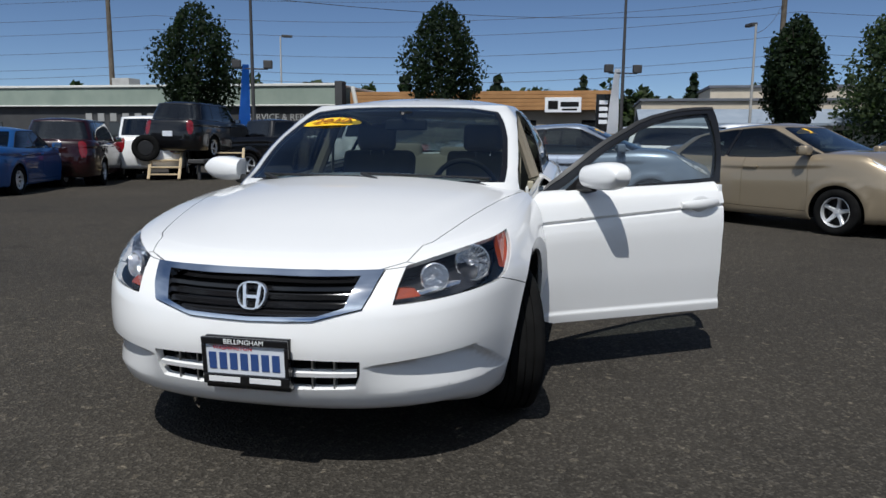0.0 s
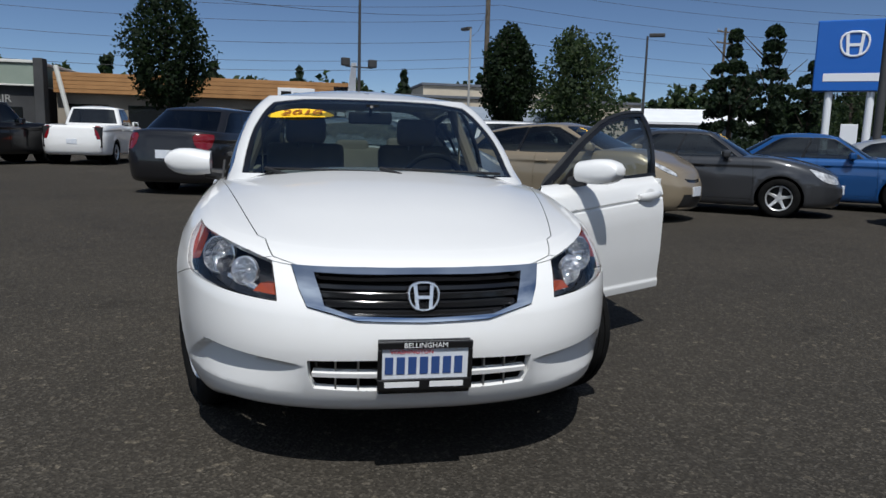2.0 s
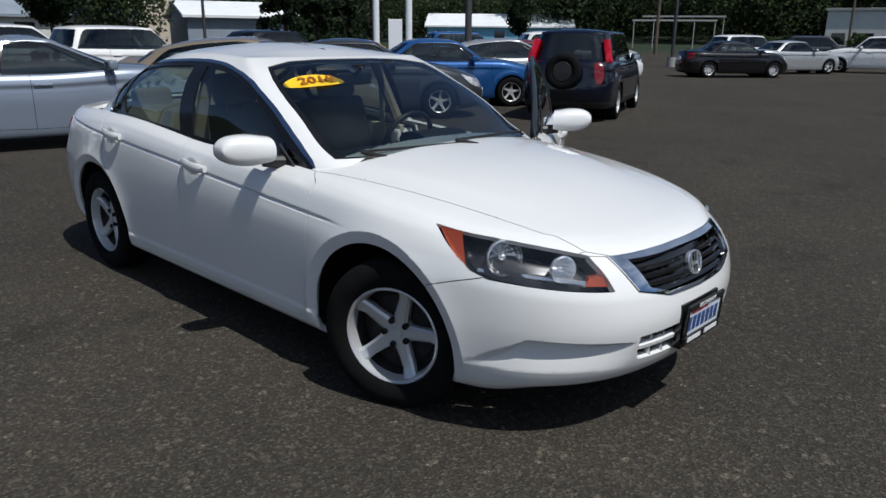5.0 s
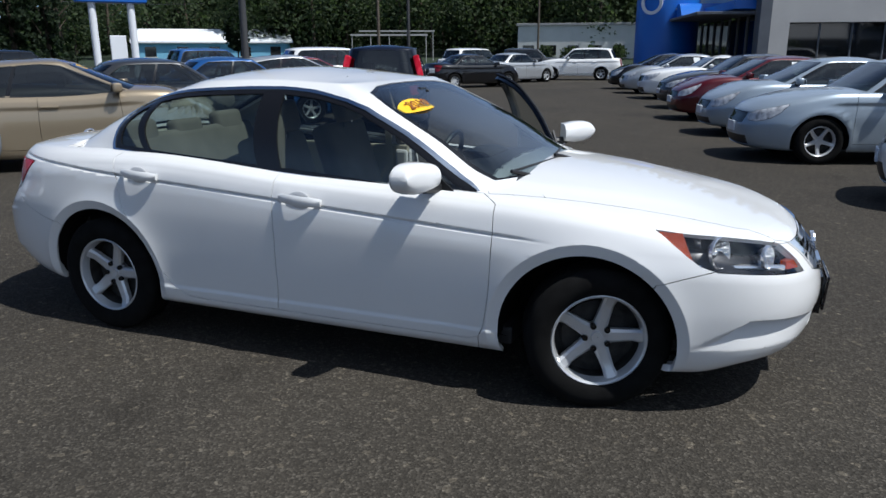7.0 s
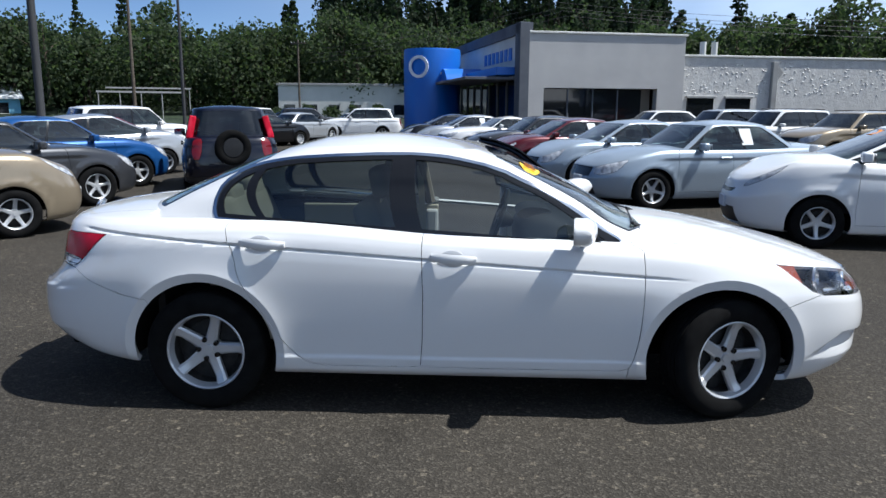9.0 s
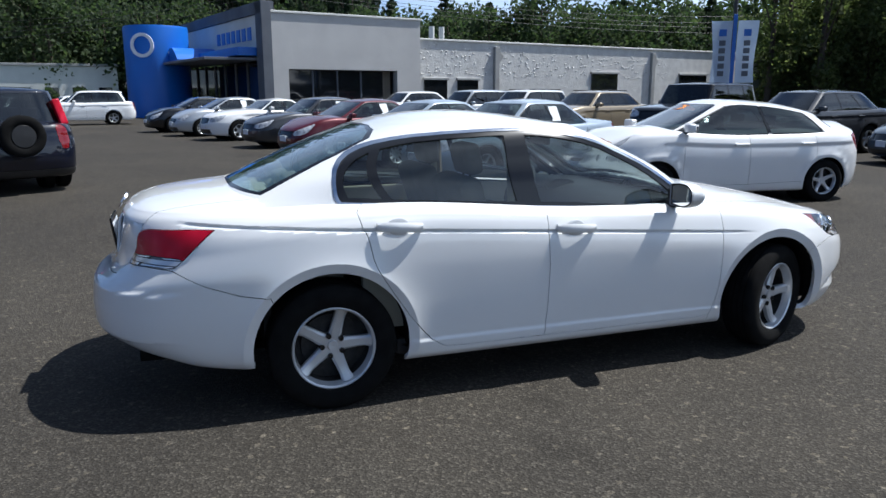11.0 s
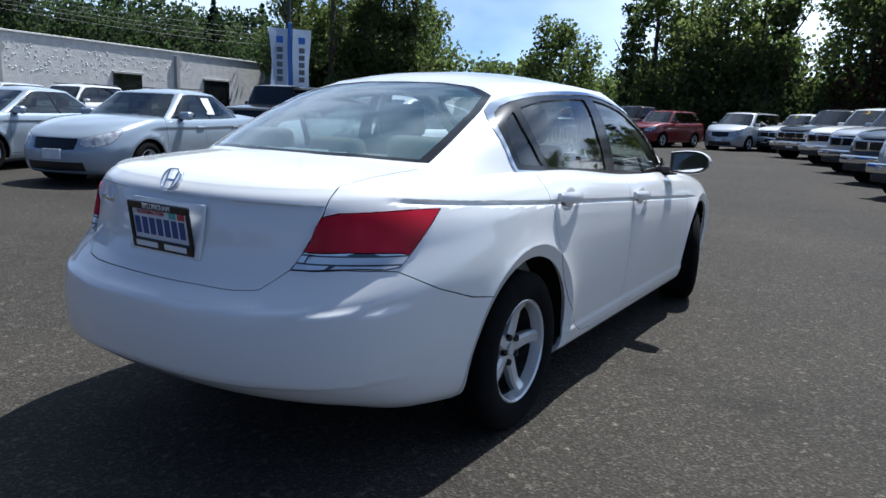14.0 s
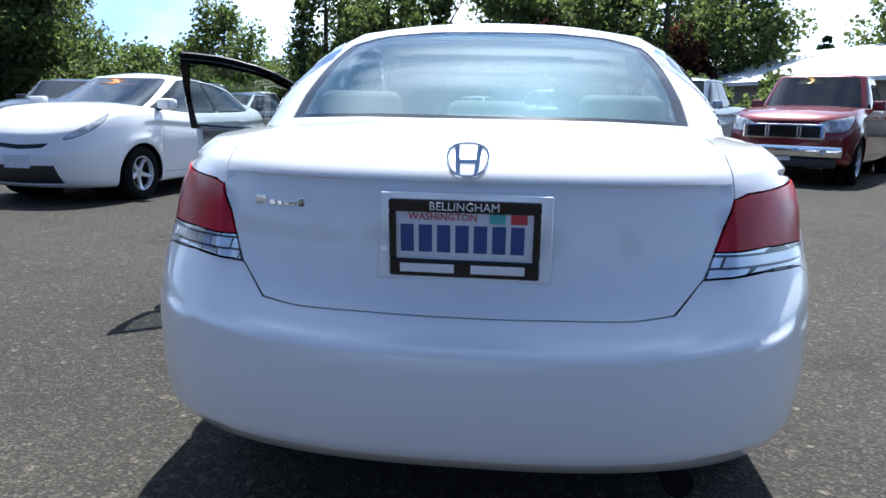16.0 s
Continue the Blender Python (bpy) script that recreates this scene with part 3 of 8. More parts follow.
def nut_mesh():
    if "nut" not in wheel_cache:
        bm = add_lathe(bmesh.new(), [(0.0005, -0.002), (0.008, -0.002), (0.010, -0.006), (0.0135, -0.006), (0.015, 0.012)], 10, "y")
        me = bpy.data.meshes.new("wheel_nut")
        bm.to_mesh(me)
        bm.free()
        wheel_cache["nut"] = me
    return wheel_cache["nut"]

# ---------------------------------------------------------------- the white sedan: its hull and cabin
def step(t):
    t = np.clip(t, 0, 1)
    return t * t * (3 - 2 * t)


def crease_z(x):
    return 0.847 - 0.066 * (x + 0.13)


# wheel arches: (x, z) of the middle, radius of the opening, width of the turned lip
ARCHES = ((1.432, 0.322, 0.390, 0.052), (-1.302, 0.326, 0.388, 0.050))


def scoop_top(y):
    return 0.418 + 0.10 * (y - 0.42)


SCOOP_LOW = 0.318


def sedan_tweak(p, u, v):
    x, y, z = p[..., 0].copy(), p[..., 1].copy(), p[..., 2].copy()
    flank = (v < 0.999) & (y > 0.45)
    # the arches swell out to a crisp rim, from which a narrow lip turns in to the opening
    for xc, zc, ra, wide in ARCHES:
        r = np.hypot(x - xc, z - zc) - ra - wide
        out = np.where(r > 0, 0.016 * np.exp(-r / 0.065), 0.016 + 0.42 * r)
        y = y + np.where(flank, np.maximum(out, -0.012) * step((z - 0.20) / 0.16), 0)
    # the pressed line along the flank: an undercut step above a thin ledge
    d = z - crease_z(x)
    fade = step((1.30 - x) / 0.40) * step((x + 2.02) / 0.12)
    y = y + np.where(flank, fade * np.interp(d, [-0.045, -0.007, -0.001, 0.013, 0.04], [0.0, -0.002, -0.013, 0.001, 0.0]), 0)
    # the ledge low on the doors
    y = y + np.where(flank, 0.010 * step((0.335 - z) / 0.03) * step((1.1 - x) / 0.1) * step((x + 0.95) / 0.1) * step((z - 0.2) / 0.05), 0)
    # wedge-shaped scoops in the front bumper's corners, deepest under their upper edge
    zt = scoop_top(y)
    rise = np.clip((z - SCOOP_LOW) / (zt - SCOOP_LOW), 0, 1)
    reach = np.clip((y - 0.39) / 0.30, 0, 1) ** 0.8
    a = rise * reach * np.clip((zt + 0.010 - z) / 0.010, 0, 1) * np.clip((0.845 - 0.10 * rise - y) / 0.03, 0, 1) * (x > 1.6) * (v < 0.999)
    x, y = x - 0.060 * a, y - 0.016 * a
    # the bonnet's raised middle
    line = 0.40 + 0.26 * step((2.25 - x) / 1.2)
    z = z + np.where((v > 1) & (x > 0.9), 0.007 * step((line + 0.04 - y) / 0.12) * step((2.02 - x) / 0.6), 0)
    # the rear bumper's upper shelf, its flat face and the fold from which it tucks under
    rear = (v < 0.999) & (x < -1.9)
    x = x - np.where(rear, 0.016 * step((0.655 - z) / 0.02) * step((-1.9 - x) / 0.25), 0)
    x = x + np.where(rear, step((-1.95 - x) / 0.2) * np.interp(z, [0.24, 0.398, 0.404, 0.47, 0.56], [0.030, -0.004, -0.011, -0.006, 0.0]), 0)
    # the ledge across the boot lid, above the number plate
    x = x + np.where((v < 0.999) & (x < -2.0), 0.015 * np.clip((0.958 - z) / 0.006, 0, 1) * step((0.575 - y) / 0.02) * step((z - 0.70) / 0.12), 0)
    return np.stack([x, y, z], -1)


SEDAN_RINGS = [
    (2.20, 2.16, 0.800, [(2.4, 0.225), (2.15, 0.222), (1.9, 0.185), (1.0, 0.192), (-0.9, 0.192), (-1.9, 0.245), (-2.15, 0.29), (-2.4, 0.325)]),
    (2.30, 2.29, 0.858, [(2.4, 0.238), (2.15, 0.234), (1.9, 0.200), (1.0, 0.212), (-0.9, 0.216), (-1.9, 0.262), (-2.15, 0.302), (-2.4, 0.335)]),
    (2.36, 2.37, 0.884, [(2.4, 0.280), (1.9, 0.26), (1.0, 0.265), (-0.9, 0.26), (-1.9, 0.315), (-2.4, 0.365)]),
    (2.395, 2.425, 0.899, [(2.4, 0.36), (1.9, 0.36), (1.0, 0.37), (-0.9, 0.38), (-1.9, 0.41), (-2.4, 0.43)]),
    (2.415, 2.435, 0.912, [(2.4, 0.48), (1.9, 0.50), (1.0, 0.52), (-0.9, 0.54), (-1.9, 0.53), (-2.4, 0.53)]),
    (2.400, 2.425, 0.916, [(2.4, 0.575), (1.9, 0.63), (1.0, 0.67), (-0.9, 0.71), (-1.9, 0.68), (-2.4, 0.62)]),
    (2.355, 2.325, 0.903, [(2.4, 0.655), (1.9, 0.72), (1.0, 0.775), (0, 0.840), (-1.0, 0.905), (-1.9, 0.84), (-2.4, 0.70)]),
    (2.300, 2.30, 0.880, [(2.4, 0.705), (1.9, 0.775), (1.0, 0.86), (0, 0.915), (-1.0, 0.975), (-1.9, 0.93), (-2.4, 0.86)]),
    (2.255, 2.275, 0.850, [(2.4, 0.735), (1.9, 0.805), (1.0, 0.90), (0, 0.945), (-1.0, 1.010), (-1.9, 0.985), (-2.4, 0.95)]),
    (2.190, 2.235, 0.815, [(2.4, 0.752), (1.9, 0.825), (1.0, 0.925), (0, 0.965), (-1.0, 1.030), (-1.9, 1.020), (-2.4, 0.990)]),
]
SEDAN_CROWN = [(2.19, 0.752), (2.0, 0.835), (1.7, 0.905), (1.3, 0.970), (0.9, 1.010), (0.0, 1.03), (-1.3, 1.11), (-1.7, 1.085), (-2.0, 1.055), (-2.16, 1.030), (-2.235, 0.995)]
sedan_hull = Shell(SEDAN_RINGS, SEDAN_CROWN, front=(6.6, 2.5), rear=(7.6, 2.5), spine=(0.42, 0.5), tweak=sedan_tweak)
sedan_plain = Shell(SEDAN_RINGS, SEDAN_CROWN, front=(6.6, 2.5), rear=(7.6, 2.5), spine=(0.42, 0.5))
CABIN_RINGS = [
    (1.21, 1.86, 0.818, [(1.2, 0.950), (0.93, 0.890), (0.0, 0.935), (-1.2, 1.005), (-1.86, 1.02)]),
    (1.12, 1.76, 0.806, [(1.2, 0.990), (0.95, 0.960), (0.75, 0.945), (0.0, 0.985), (-1.2, 1.055), (-1.76, 1.07)]),
    (0.96, 1.62, 0.786, [(1.2, 1.075), (0.8, 1.035), (0.0, 1.085), (-1.2, 1.14), (-1.62, 1.135)]),
    (0.76, 1.44, 0.752, [(1.2, 1.18), (0.6, 1.155), (0.0, 1.19), (-1.1, 1.225), (-1.44, 1.215)]),
    (0.51, 1.24, 0.706, [(1.2, 1.285), (0.4, 1.265), (0.0, 1.29), (-1.0, 1.305), (-1.24, 1.295)]),
    (0.31, 1.08, 0.652, [(1.2, 1.355), (0.2, 1.35), (-0.2, 1.365), (-0.9, 1.36), (-1.08, 1.355)]),
    (0.17, 0.96, 0.600, [(1.2, 1.397), (0.1, 1.40), (-0.3, 1.412), (-0.8, 1.40), (-0.96, 1.392)]),
]
CABIN_CROWN = [(0.17, 1.397), (-0.05, 1.442), (-0.4, 1.472), (-0.7, 1.455), (-0.96, 1.392)]
sedan_cabin = Shell(CABIN_RINGS, CABIN_CROWN, front=(9.0, 2.6), rear=(6.5, 2.6), spine=(-1.2, 0.55), crown_pow=2.2)

# ---------------------------------------------------------------- the white sedan: panels
def on_hull(shell, pts, where=(0, 1, 0, 2)):
    """Points of an outline: (u, v) pairs as they are, places (x, y, z) laid on the shell."""
    laid = iter(shell.find([p for p in pts if len(p) == 3], (0, 1, 2), where))
    return [tuple(p) if len(p) == 2 else next(laid) for p in pts]


def on_flank(shell, pts, where=(0.14, 0.86, 0, 1)):
    return shell.find(pts, (0, 2), where)


def circle(xc, zc, r, n=44):
    return [(xc + r * math.cos(2 * math.pi * k / n), zc + r * math.sin(2 * math.pi * k / n)) for k in range(n)]


def arch_region(shell, xc, zc, r):
    """A wheel arch as a region that runs out over the lower edge."""
    arc = [(xc + r * math.cos(a), zc + r * math.sin(a)) for a in np.linspace(-0.30, math.pi + 0.30, 36)]
    uv = on_flank(shell, arc)
    return uv + [(uv[-1][0], -0.05), (uv[0][0], -0.05)]


def build_sedan():
    car = thing("white_sedan", "white four-door sedan with the driver's door open, on asphalt", "car")
    hull, cabin = sedan_hull, sedan_cabin
    front, rear = (0, 0.32, 0, 1.3), (0.68, 1, 0, 1.5)
    F = lambda *p: on_hull(hull, p, front)
    R = lambda *p: on_hull(hull, p, rear)
    T = lambda *p: on_hull(hull, p, (0, 1, 0.85, 2))
    S = lambda *p: on_flank(hull, p)
    hood_line = [(2.188, 0.505, 0.746)]
    flat = lambda pts: [tuple(k) for k in hull.find(pts, (0, 1), (0, 1, 1.0, 2))]
    hood_side = T(hood_line[0]) + flat([(x, 0.515 + 0.259 * ((2.14 - x) / 1.12) ** 0.82) for x in np.linspace(2.08, 1.02, 18)])
    door_front_edge = [(1.008, 0.90), (1.012, 0.80), (1.010, 0.70), (1.005, 0.566), (0.990, 0.42), (0.972, 0.33), (0.950, 0.285), (0.90, 0.268)]
    rear_edge = [(-0.60, 0.270), (-0.72, 0.278), (-0.79, 0.32), (-0.85, 0.385), (-0.92, 0.475), (-1.02, 0.625), (-1.10, 0.78), (-1.148, 0.925), (-1.165, 1.0)]
    uf, ur = S((1.0, 0.26))[0][0], S((-1.165, 0.9))[0][0]
    bumper_f = [(-0.02, -0.02), (0.30, -0.02)] + S((1.62, 0.40)) + F((1.719, 0.886, 0.608), (1.912, 0.822, 0.667), (2.10, 0.66, 0.70), (2.188, 0.505, 0.746), (2.245, 0.40, 0.738), (2.276, 0.21, 0.734), (2.286, 0.03, 0.734))
    bumper_f += [(-0.02, bumper_f[-1][1])]
    hood = F((2.286, 0.03, 0.734), (2.276, 0.21, 0.734), (2.245, 0.40, 0.738)) + hood_side + T((0.96, 0.79, 0.94)) + [(0.29, 2.02), (-0.02, 2.02), (-0.02, F((2.286, 0.03, 0.734))[0][1])]
    fender = F((1.719, 0.886, 0.608), (1.912, 0.822, 0.667), (2.10, 0.66, 0.70)) + hood_side + T((0.96, 0.79, 0.94)) + [(uf - 0.004, 1.02)] + S(*door_front_edge[:-1]) + [(uf + 0.003, -0.02), (0.24, -0.02)] + S((1.62, 0.40))
    b_gap = [(-0.141, 0.270), (-0.130, 0.42), (-0.126, 0.668), (-0.135, 0.86)]
    b_top = (S((-0.135, 0.86))[0][0], 1.03)
    door_f = [(uf - 0.004, 1.03)] + S(*door_front_edge) + S((0.5, 0.268), (0.2, 0.268)) + S(*b_gap) + [b_top]
    door_r = [b_top] + S(*b_gap[::-1]) + S((-0.3, 0.270)) + S(*rear_edge) + [(S((-1.165, 0.98))[0][0], 1.03)]
    trunk = [(1.02, R((-2.353, 0.0, 0.681))[0][1])] + R((-2.345, 0.2, 0.683), (-2.330, 0.36, 0.688), (-2.306, 0.445, 0.700), (-2.242, 0.515, 0.761), (-2.19, 0.563, 0.86), (-2.157, 0.582, 0.934)) + flat([(-2.08, 0.576), (-2.0, 0.581), (-1.9, 0.587), (-1.8, 0.592), (-1.65, 0.60)]) + [(0.80, 2.02), (1.02, 2.02)]
    bumper_r = [(1.02, -0.02), (0.70, -0.02)] + S((-1.50, 0.42)) + R((-1.60, 0.91, 0.615), (-1.737, 0.886, 0.637), (-1.892, 0.857, 0.689), (-2.034, 0.781, 0.760), (-2.15, 0.65, 0.760), (-2.242, 0.515, 0.761), (-2.306, 0.445, 0.700), (-2.330, 0.36, 0.688), (-2.345, 0.2, 0.683)) + [(1.02, R((-2.353, 0.0, 0.681))[0][1])]
    lamp_r = rounded(R((-1.832, 0.81, 0.947), (-1.93, 0.77, 0.948), (-2.03, 0.72, 0.946), (-2.157, 0.585, 0.936), (-2.19, 0.567, 0.888), (-2.240, 0.520, 0.763), (-2.13, 0.66, 0.762), (-2.034, 0.781, 0.764), (-1.985, 0.79, 0.80), (-1.90, 0.80, 0.88)), 1, (0, 5))
    lamp_r_low = R((-2.216, 0.535, 0.815), (-2.12, 0.65, 0.813), (-2.0, 0.78, 0.812), (-1.97, 0.79, 0.80), (-2.034, 0.79, 0.74), (-2.26, 0.50, 0.74))
    lamp_f = rounded(F((1.695, 0.795, 0.832), (1.80, 0.775, 0.825), (1.95, 0.70, 0.807), (2.083, 0.604, 0.777), (2.186, 0.502, 0.746), (2.25, 0.49, 0.69), (2.300, 0.482, 0.630), (2.215, 0.619, 0.643), (2.08, 0.736, 0.660), (1.915, 0.822, 0.676), (1.80, 0.825, 0.755)), 1, (0, 4, 6))
    mid = F((2.286, 0.03, 0.734))[0][1]
    low = F((2.40, 0.03, 0.568))[0][1]
    grille_out = [(-0.02, mid)] + F((2.276, 0.21, 0.733), (2.228, 0.435, 0.738), (2.30, 0.405, 0.66), (2.342, 0.383, 0.617), (2.37, 0.30, 0.598), (2.388, 0.222, 0.578)) + [(-0.02, low)]
    mid_in, low_in = F((2.305, 0.03, 0.712))[0][1], F((2.396, 0.03, 0.583))[0][1]
    grille_in = [(-0.02, mid_in)] + F((2.300, 0.21, 0.711), (2.272, 0.360, 0.717), (2.355, 0.325, 0.622), (2.382, 0.235, 0.594)) + [(-0.02, low_in)]
    it, ib = F((2.41, 0.03, 0.447))[0][1], F((2.39, 0.03, 0.338))[0][1]
    intake = [(-0.02, it)] + F((2.40, 0.20, 0.446), (2.369, 0.382, 0.440), (2.358, 0.378, 0.385), (2.350, 0.36, 0.342), (2.375, 0.2, 0.338)) + [(-0.02, ib)]
    us = np.unique(np.r_[np.linspace(0, 0.30, 58), np.linspace(0.30, 0.72, 62), np.linspace(0.72, 1, 54)])
    vs = np.unique(np.r_[np.linspace(0, 1, 64), np.linspace(1, 2, 26)])
    regions = [("bumper_front", bumper_f), ("hood", hood), ("fender", fender), ("trunk_lid", trunk), ("bumper_rear", bumper_r), ("door_front", door_f), ("door_rear", door_r),
               ("lamp_front", lamp_f), ("lamp_rear", lamp_r), ("lamp_rear_low", lamp_r_low), ("grille", grille_out), ("grille_hole", grille_in), ("intake", intake),
               *[("arch", arch_region(sedan_plain, xc, zc, ra)) for xc, zc, ra, _ in ARCHES]]
    # fold lines that the mesh must follow
    folds = []
    strip = lambda lo, hi: folds.append(("fold", lo + hi[::-1]))
    for xc, zc, ra, wide in ARCHES:
        for r in (ra + wide + 0.004, ra + wide - 0.004):
            arc = on_flank(sedan_plain, [(xc + r * math.cos(a), zc + r * math.sin(a)) for a in np.linspace(-0.15, math.pi + 0.15, 40)])
            folds.append(("fold", arc))
    xs_line = np.linspace(1.30, -1.95, 30)
    at_line = lambda d: on_flank(sedan_plain, [(x, crease_z(x) + d) for x in xs_line])
    strip(at_line(-0.007), at_line(-0.001))
    strip(at_line(0.010), at_line(0.016))
    scoop = lambda pts: sedan_plain.find(pts, (1, 2), (0, 0.30, 0, 0.8))
    ys_line = np.linspace(0.39, 0.755, 12)
    strip(scoop([(y, scoop_top(y)) for y in ys_line]), scoop([(y, scoop_top(y) + 0.011) for y in ys_line]))
    strip(scoop([(y, SCOOP_LOW) for y in ys_line] + [(0.842, SCOOP_LOW)]), scoop([(y, scoop_top(y) + 0.011) for y in ys_line[:-1]] + [(0.742, scoop_top(0.742) + 0.011), (0.746, scoop_top(0.746))]))
    behind = lambda pts: sedan_plain.find(pts, (1, 2), (0.70, 1, 0, 1))
    ys_back = np.linspace(0.02, 0.60, 10)
    strip(behind([(y, 0.398) for y in ys_back] + [(0.75, 0.398)]), behind([(y, 0.404) for y in ys_back] + [(0.75, 0.404)]))
    strip(behind([(y, 0.951) for y in ys_back]), behind([(y, 0.959) for y in ys_back]))
    got = cut_regions(us, vs, folds + regions)
    got["body"] += got.pop("fold", [])
    # the clear lower band of the tail lamp must not spill past the lamp
    lamp_low = []
    for c in got.pop("lamp_rear_low", []):
        at = (sum(a[0] for a in c) / len(c), sum(a[1] for a in c) / len(c))
        lamp_low.append(c) if inside(at, lamp_r) else got["bumper_rear" if inside(at, bumper_r) else "trunk_lid" if inside(at, trunk) else "body"].append(c)

    def make(name, cells, mat, parent=car, side=1, both=False, label="", lift=0.0, gap=0.002, flange=0.012, origin=(0, 0, 0), at=None):
        v, f, n = panel(hull if cells is not None else None, cells, side, both, lift, gap, flange, origin)
        return link(name, mesh_of(name, v, f, n), mat, parent, label, at)

    # leave out what the cabin stands on
    def outside(cells):
        mids = np.array([np.mean(c, axis=0) for c in cells])
        x = hull(mids[:, 0], mids[:, 1])[:, 0]
        return [c for c, m, k in zip(cells, mids, x) if m[1] < 1.03 or k > 0.90 or k < -1.62]

    make("body", outside(got["body"]), M_WHITE, both=True, flange=0.02)
    make("bumper_front", got["bumper_front"], M_WHITE, both=True, flange=0.03)
    make("hood", outside(got["hood"]), M_WHITE, both=True, flange=0.015)
    make("trunk_lid", outside(got["trunk_lid"]), M_WHITE, both=True, flange=0.015)
    make("bumper_rear", got["bumper_rear"], M_WHITE, both=True, flange=0.03)
    for side in (1, -1):
        make("fender", got["fender"], M_WHITE, side=side, flange=0.02)
        make("rear_door", got["door_rear"], M_WHITE, side=side, flange=0.018)
        lens = make("headlight", got["lamp_front"], M_LENS, side=side, label="clear headlight with chrome bowls and amber corners", gap=0.003, flange=0.01)
        bucket(lens, got["lamp_front"], side)
        lamp = make("taillight", got["lamp_rear"], M_RED, side=side, label="red tail lamp with a clear lower band", lift=0.004, gap=0.003, flange=0.02)
        make("clear_band", lamp_low, M_SILVERLENS, lamp, side, lift=0.004, gap=0.001, flange=0.01)
    # dark backing behind gaps, lamps and grille
    dark = [c for k in ("bumper_front", "fender", "door_rear", "lamp_rear", "grille", "grille_hole", "intake", "body", "bumper_rear", "trunk_lid", "hood") for c in outside(got[k])]
    dark = [c for c in dark + lamp_low if not 0.86 < sum(a[1] for a in c) / len(c) < 1.14]
    v, f, n = panel(hull, dark, 1, True, -0.075, 0.0, 0.0)
    link("inner_shell", mesh_of("inner_shell", v, f, n), M_WELL, car, "black inner structure")
    surround = make("grille_surround", got["grille"], M_CHROME, both=True, label="chrome grille surround", lift=0.008, gap=0.001, flange=0.04)
    grille_bars(car, hull)
    intake_bars(car, hull)
    for xc, zc, ra, _ in ARCHES:
        for side in (1, -1):
            wheel_well(car, xc, zc, ra, side)
    cabin_parts(car, cabin, hull, got["door_front"])
    return car


def bucket(lens, cells, side):
    """What is seen through the headlight: a dark bowl, two chrome reflectors in bright rings and amber corners."""
    v, f, n = panel(sedan_hull, cells, side, False, -0.085, 0.004, 0.0)
    link("housing", mesh_of("housing", v, f, n), M_HOUSING, lens, "dark grey lamp housing")
    for (x, y, z), r, way in (((1.945, 0.692, 0.728), 0.064, (0.84, 0.50, 0.12)), ((2.135, 0.588, 0.702), 0.047, (0.88, 0.44, 0.10))):
        turn = Vector((way[0], way[1] * side, way[2])).to_track_quat("Z", "Y").to_matrix().to_4x4()
        at = Matrix.Translation((x, y * side, z)) @ turn
        bm = bmesh.new()
        rows = []
        for k in range(36):
            c, q = math.cos(2 * math.pi * k / 36), math.sin(2 * math.pi * k / 36)
            rows.append([bm.verts.new((rr * c, rr * q, h + (0.0035 if k % 3 == 0 and 0 < i < 5 else 0))) for i, (rr, h) in enumerate(((r * 0.14, -0.042), (r * 0.4, -0.037), (r * 0.62, -0.028), (r * 0.82, -0.014), (r * 0.96, 0.006), (r, 0.014)))])
        for k in range(36):
            for i in range(5):
                bm.faces.new((rows[k - 1][i], rows[k][i], rows[k][i + 1], rows[k - 1][i + 1]))
        bowl = part("reflector", bm, M_BOWL, lens, "fluted chrome reflector bowl", at)
        part("bezel", add_lathe(bmesh.new(), [(r, 0.014), (r * 1.02, 0.020), (r * 1.10, 0.018), (r * 1.12, 0.006), (r * 1.0, 0.004)], 36, "z", True), M_BRIGHT, bowl, "bright ring", smooth=True)
        bm = bmesh.new()
        bmesh.ops.create_uvsphere(bm, u_segments=14, v_segments=8, radius=r * 0.24, matrix=pose(0, 0, -0.014))
        add_tube(bm, (0, 0, -0.045), (0, 0, -0.014), r * 0.16, r * 0.2, 12)
        part("bulb_cap", bm, M_BRIGHT, bowl, "bright bulb cap", smooth=True)
    shelf = bmesh.new()
    add_tube(shelf, (1.86, 0.735 * side, 0.668), (2.215, 0.545 * side, 0.652), 0.016, 0.013, 8)
    part("lamp_shelf", shelf, M_BRIGHT, lens, "bright strip along the lamp's foot", smooth=True)
    for pts in ([(1.72, 0.797, 0.824), (1.815, 0.775, 0.818), (1.872, 0.815, 0.70), (1.838, 0.828, 0.722)], [(2.235, 0.545, 0.676), (2.265, 0.505, 0.680), (2.288, 0.495, 0.645), (2.238, 0.570, 0.650)]):
        bm = bmesh.new()
        near = [bm.verts.new((x - 0.012, (y - 0.008) * side, z)) for x, y, z in pts]
        far = [bm.verts.new((x - 0.035, (y - 0.03) * side, z)) for x, y, z in pts]
        bm.faces.new(near), bm.faces.new(far)
        for i in range(4):
            bm.faces.new((near[i - 1], near[i], far[i], far[i - 1]))
        part("turn_signal", bm, M_AMBER, lens, "amber turn signal")


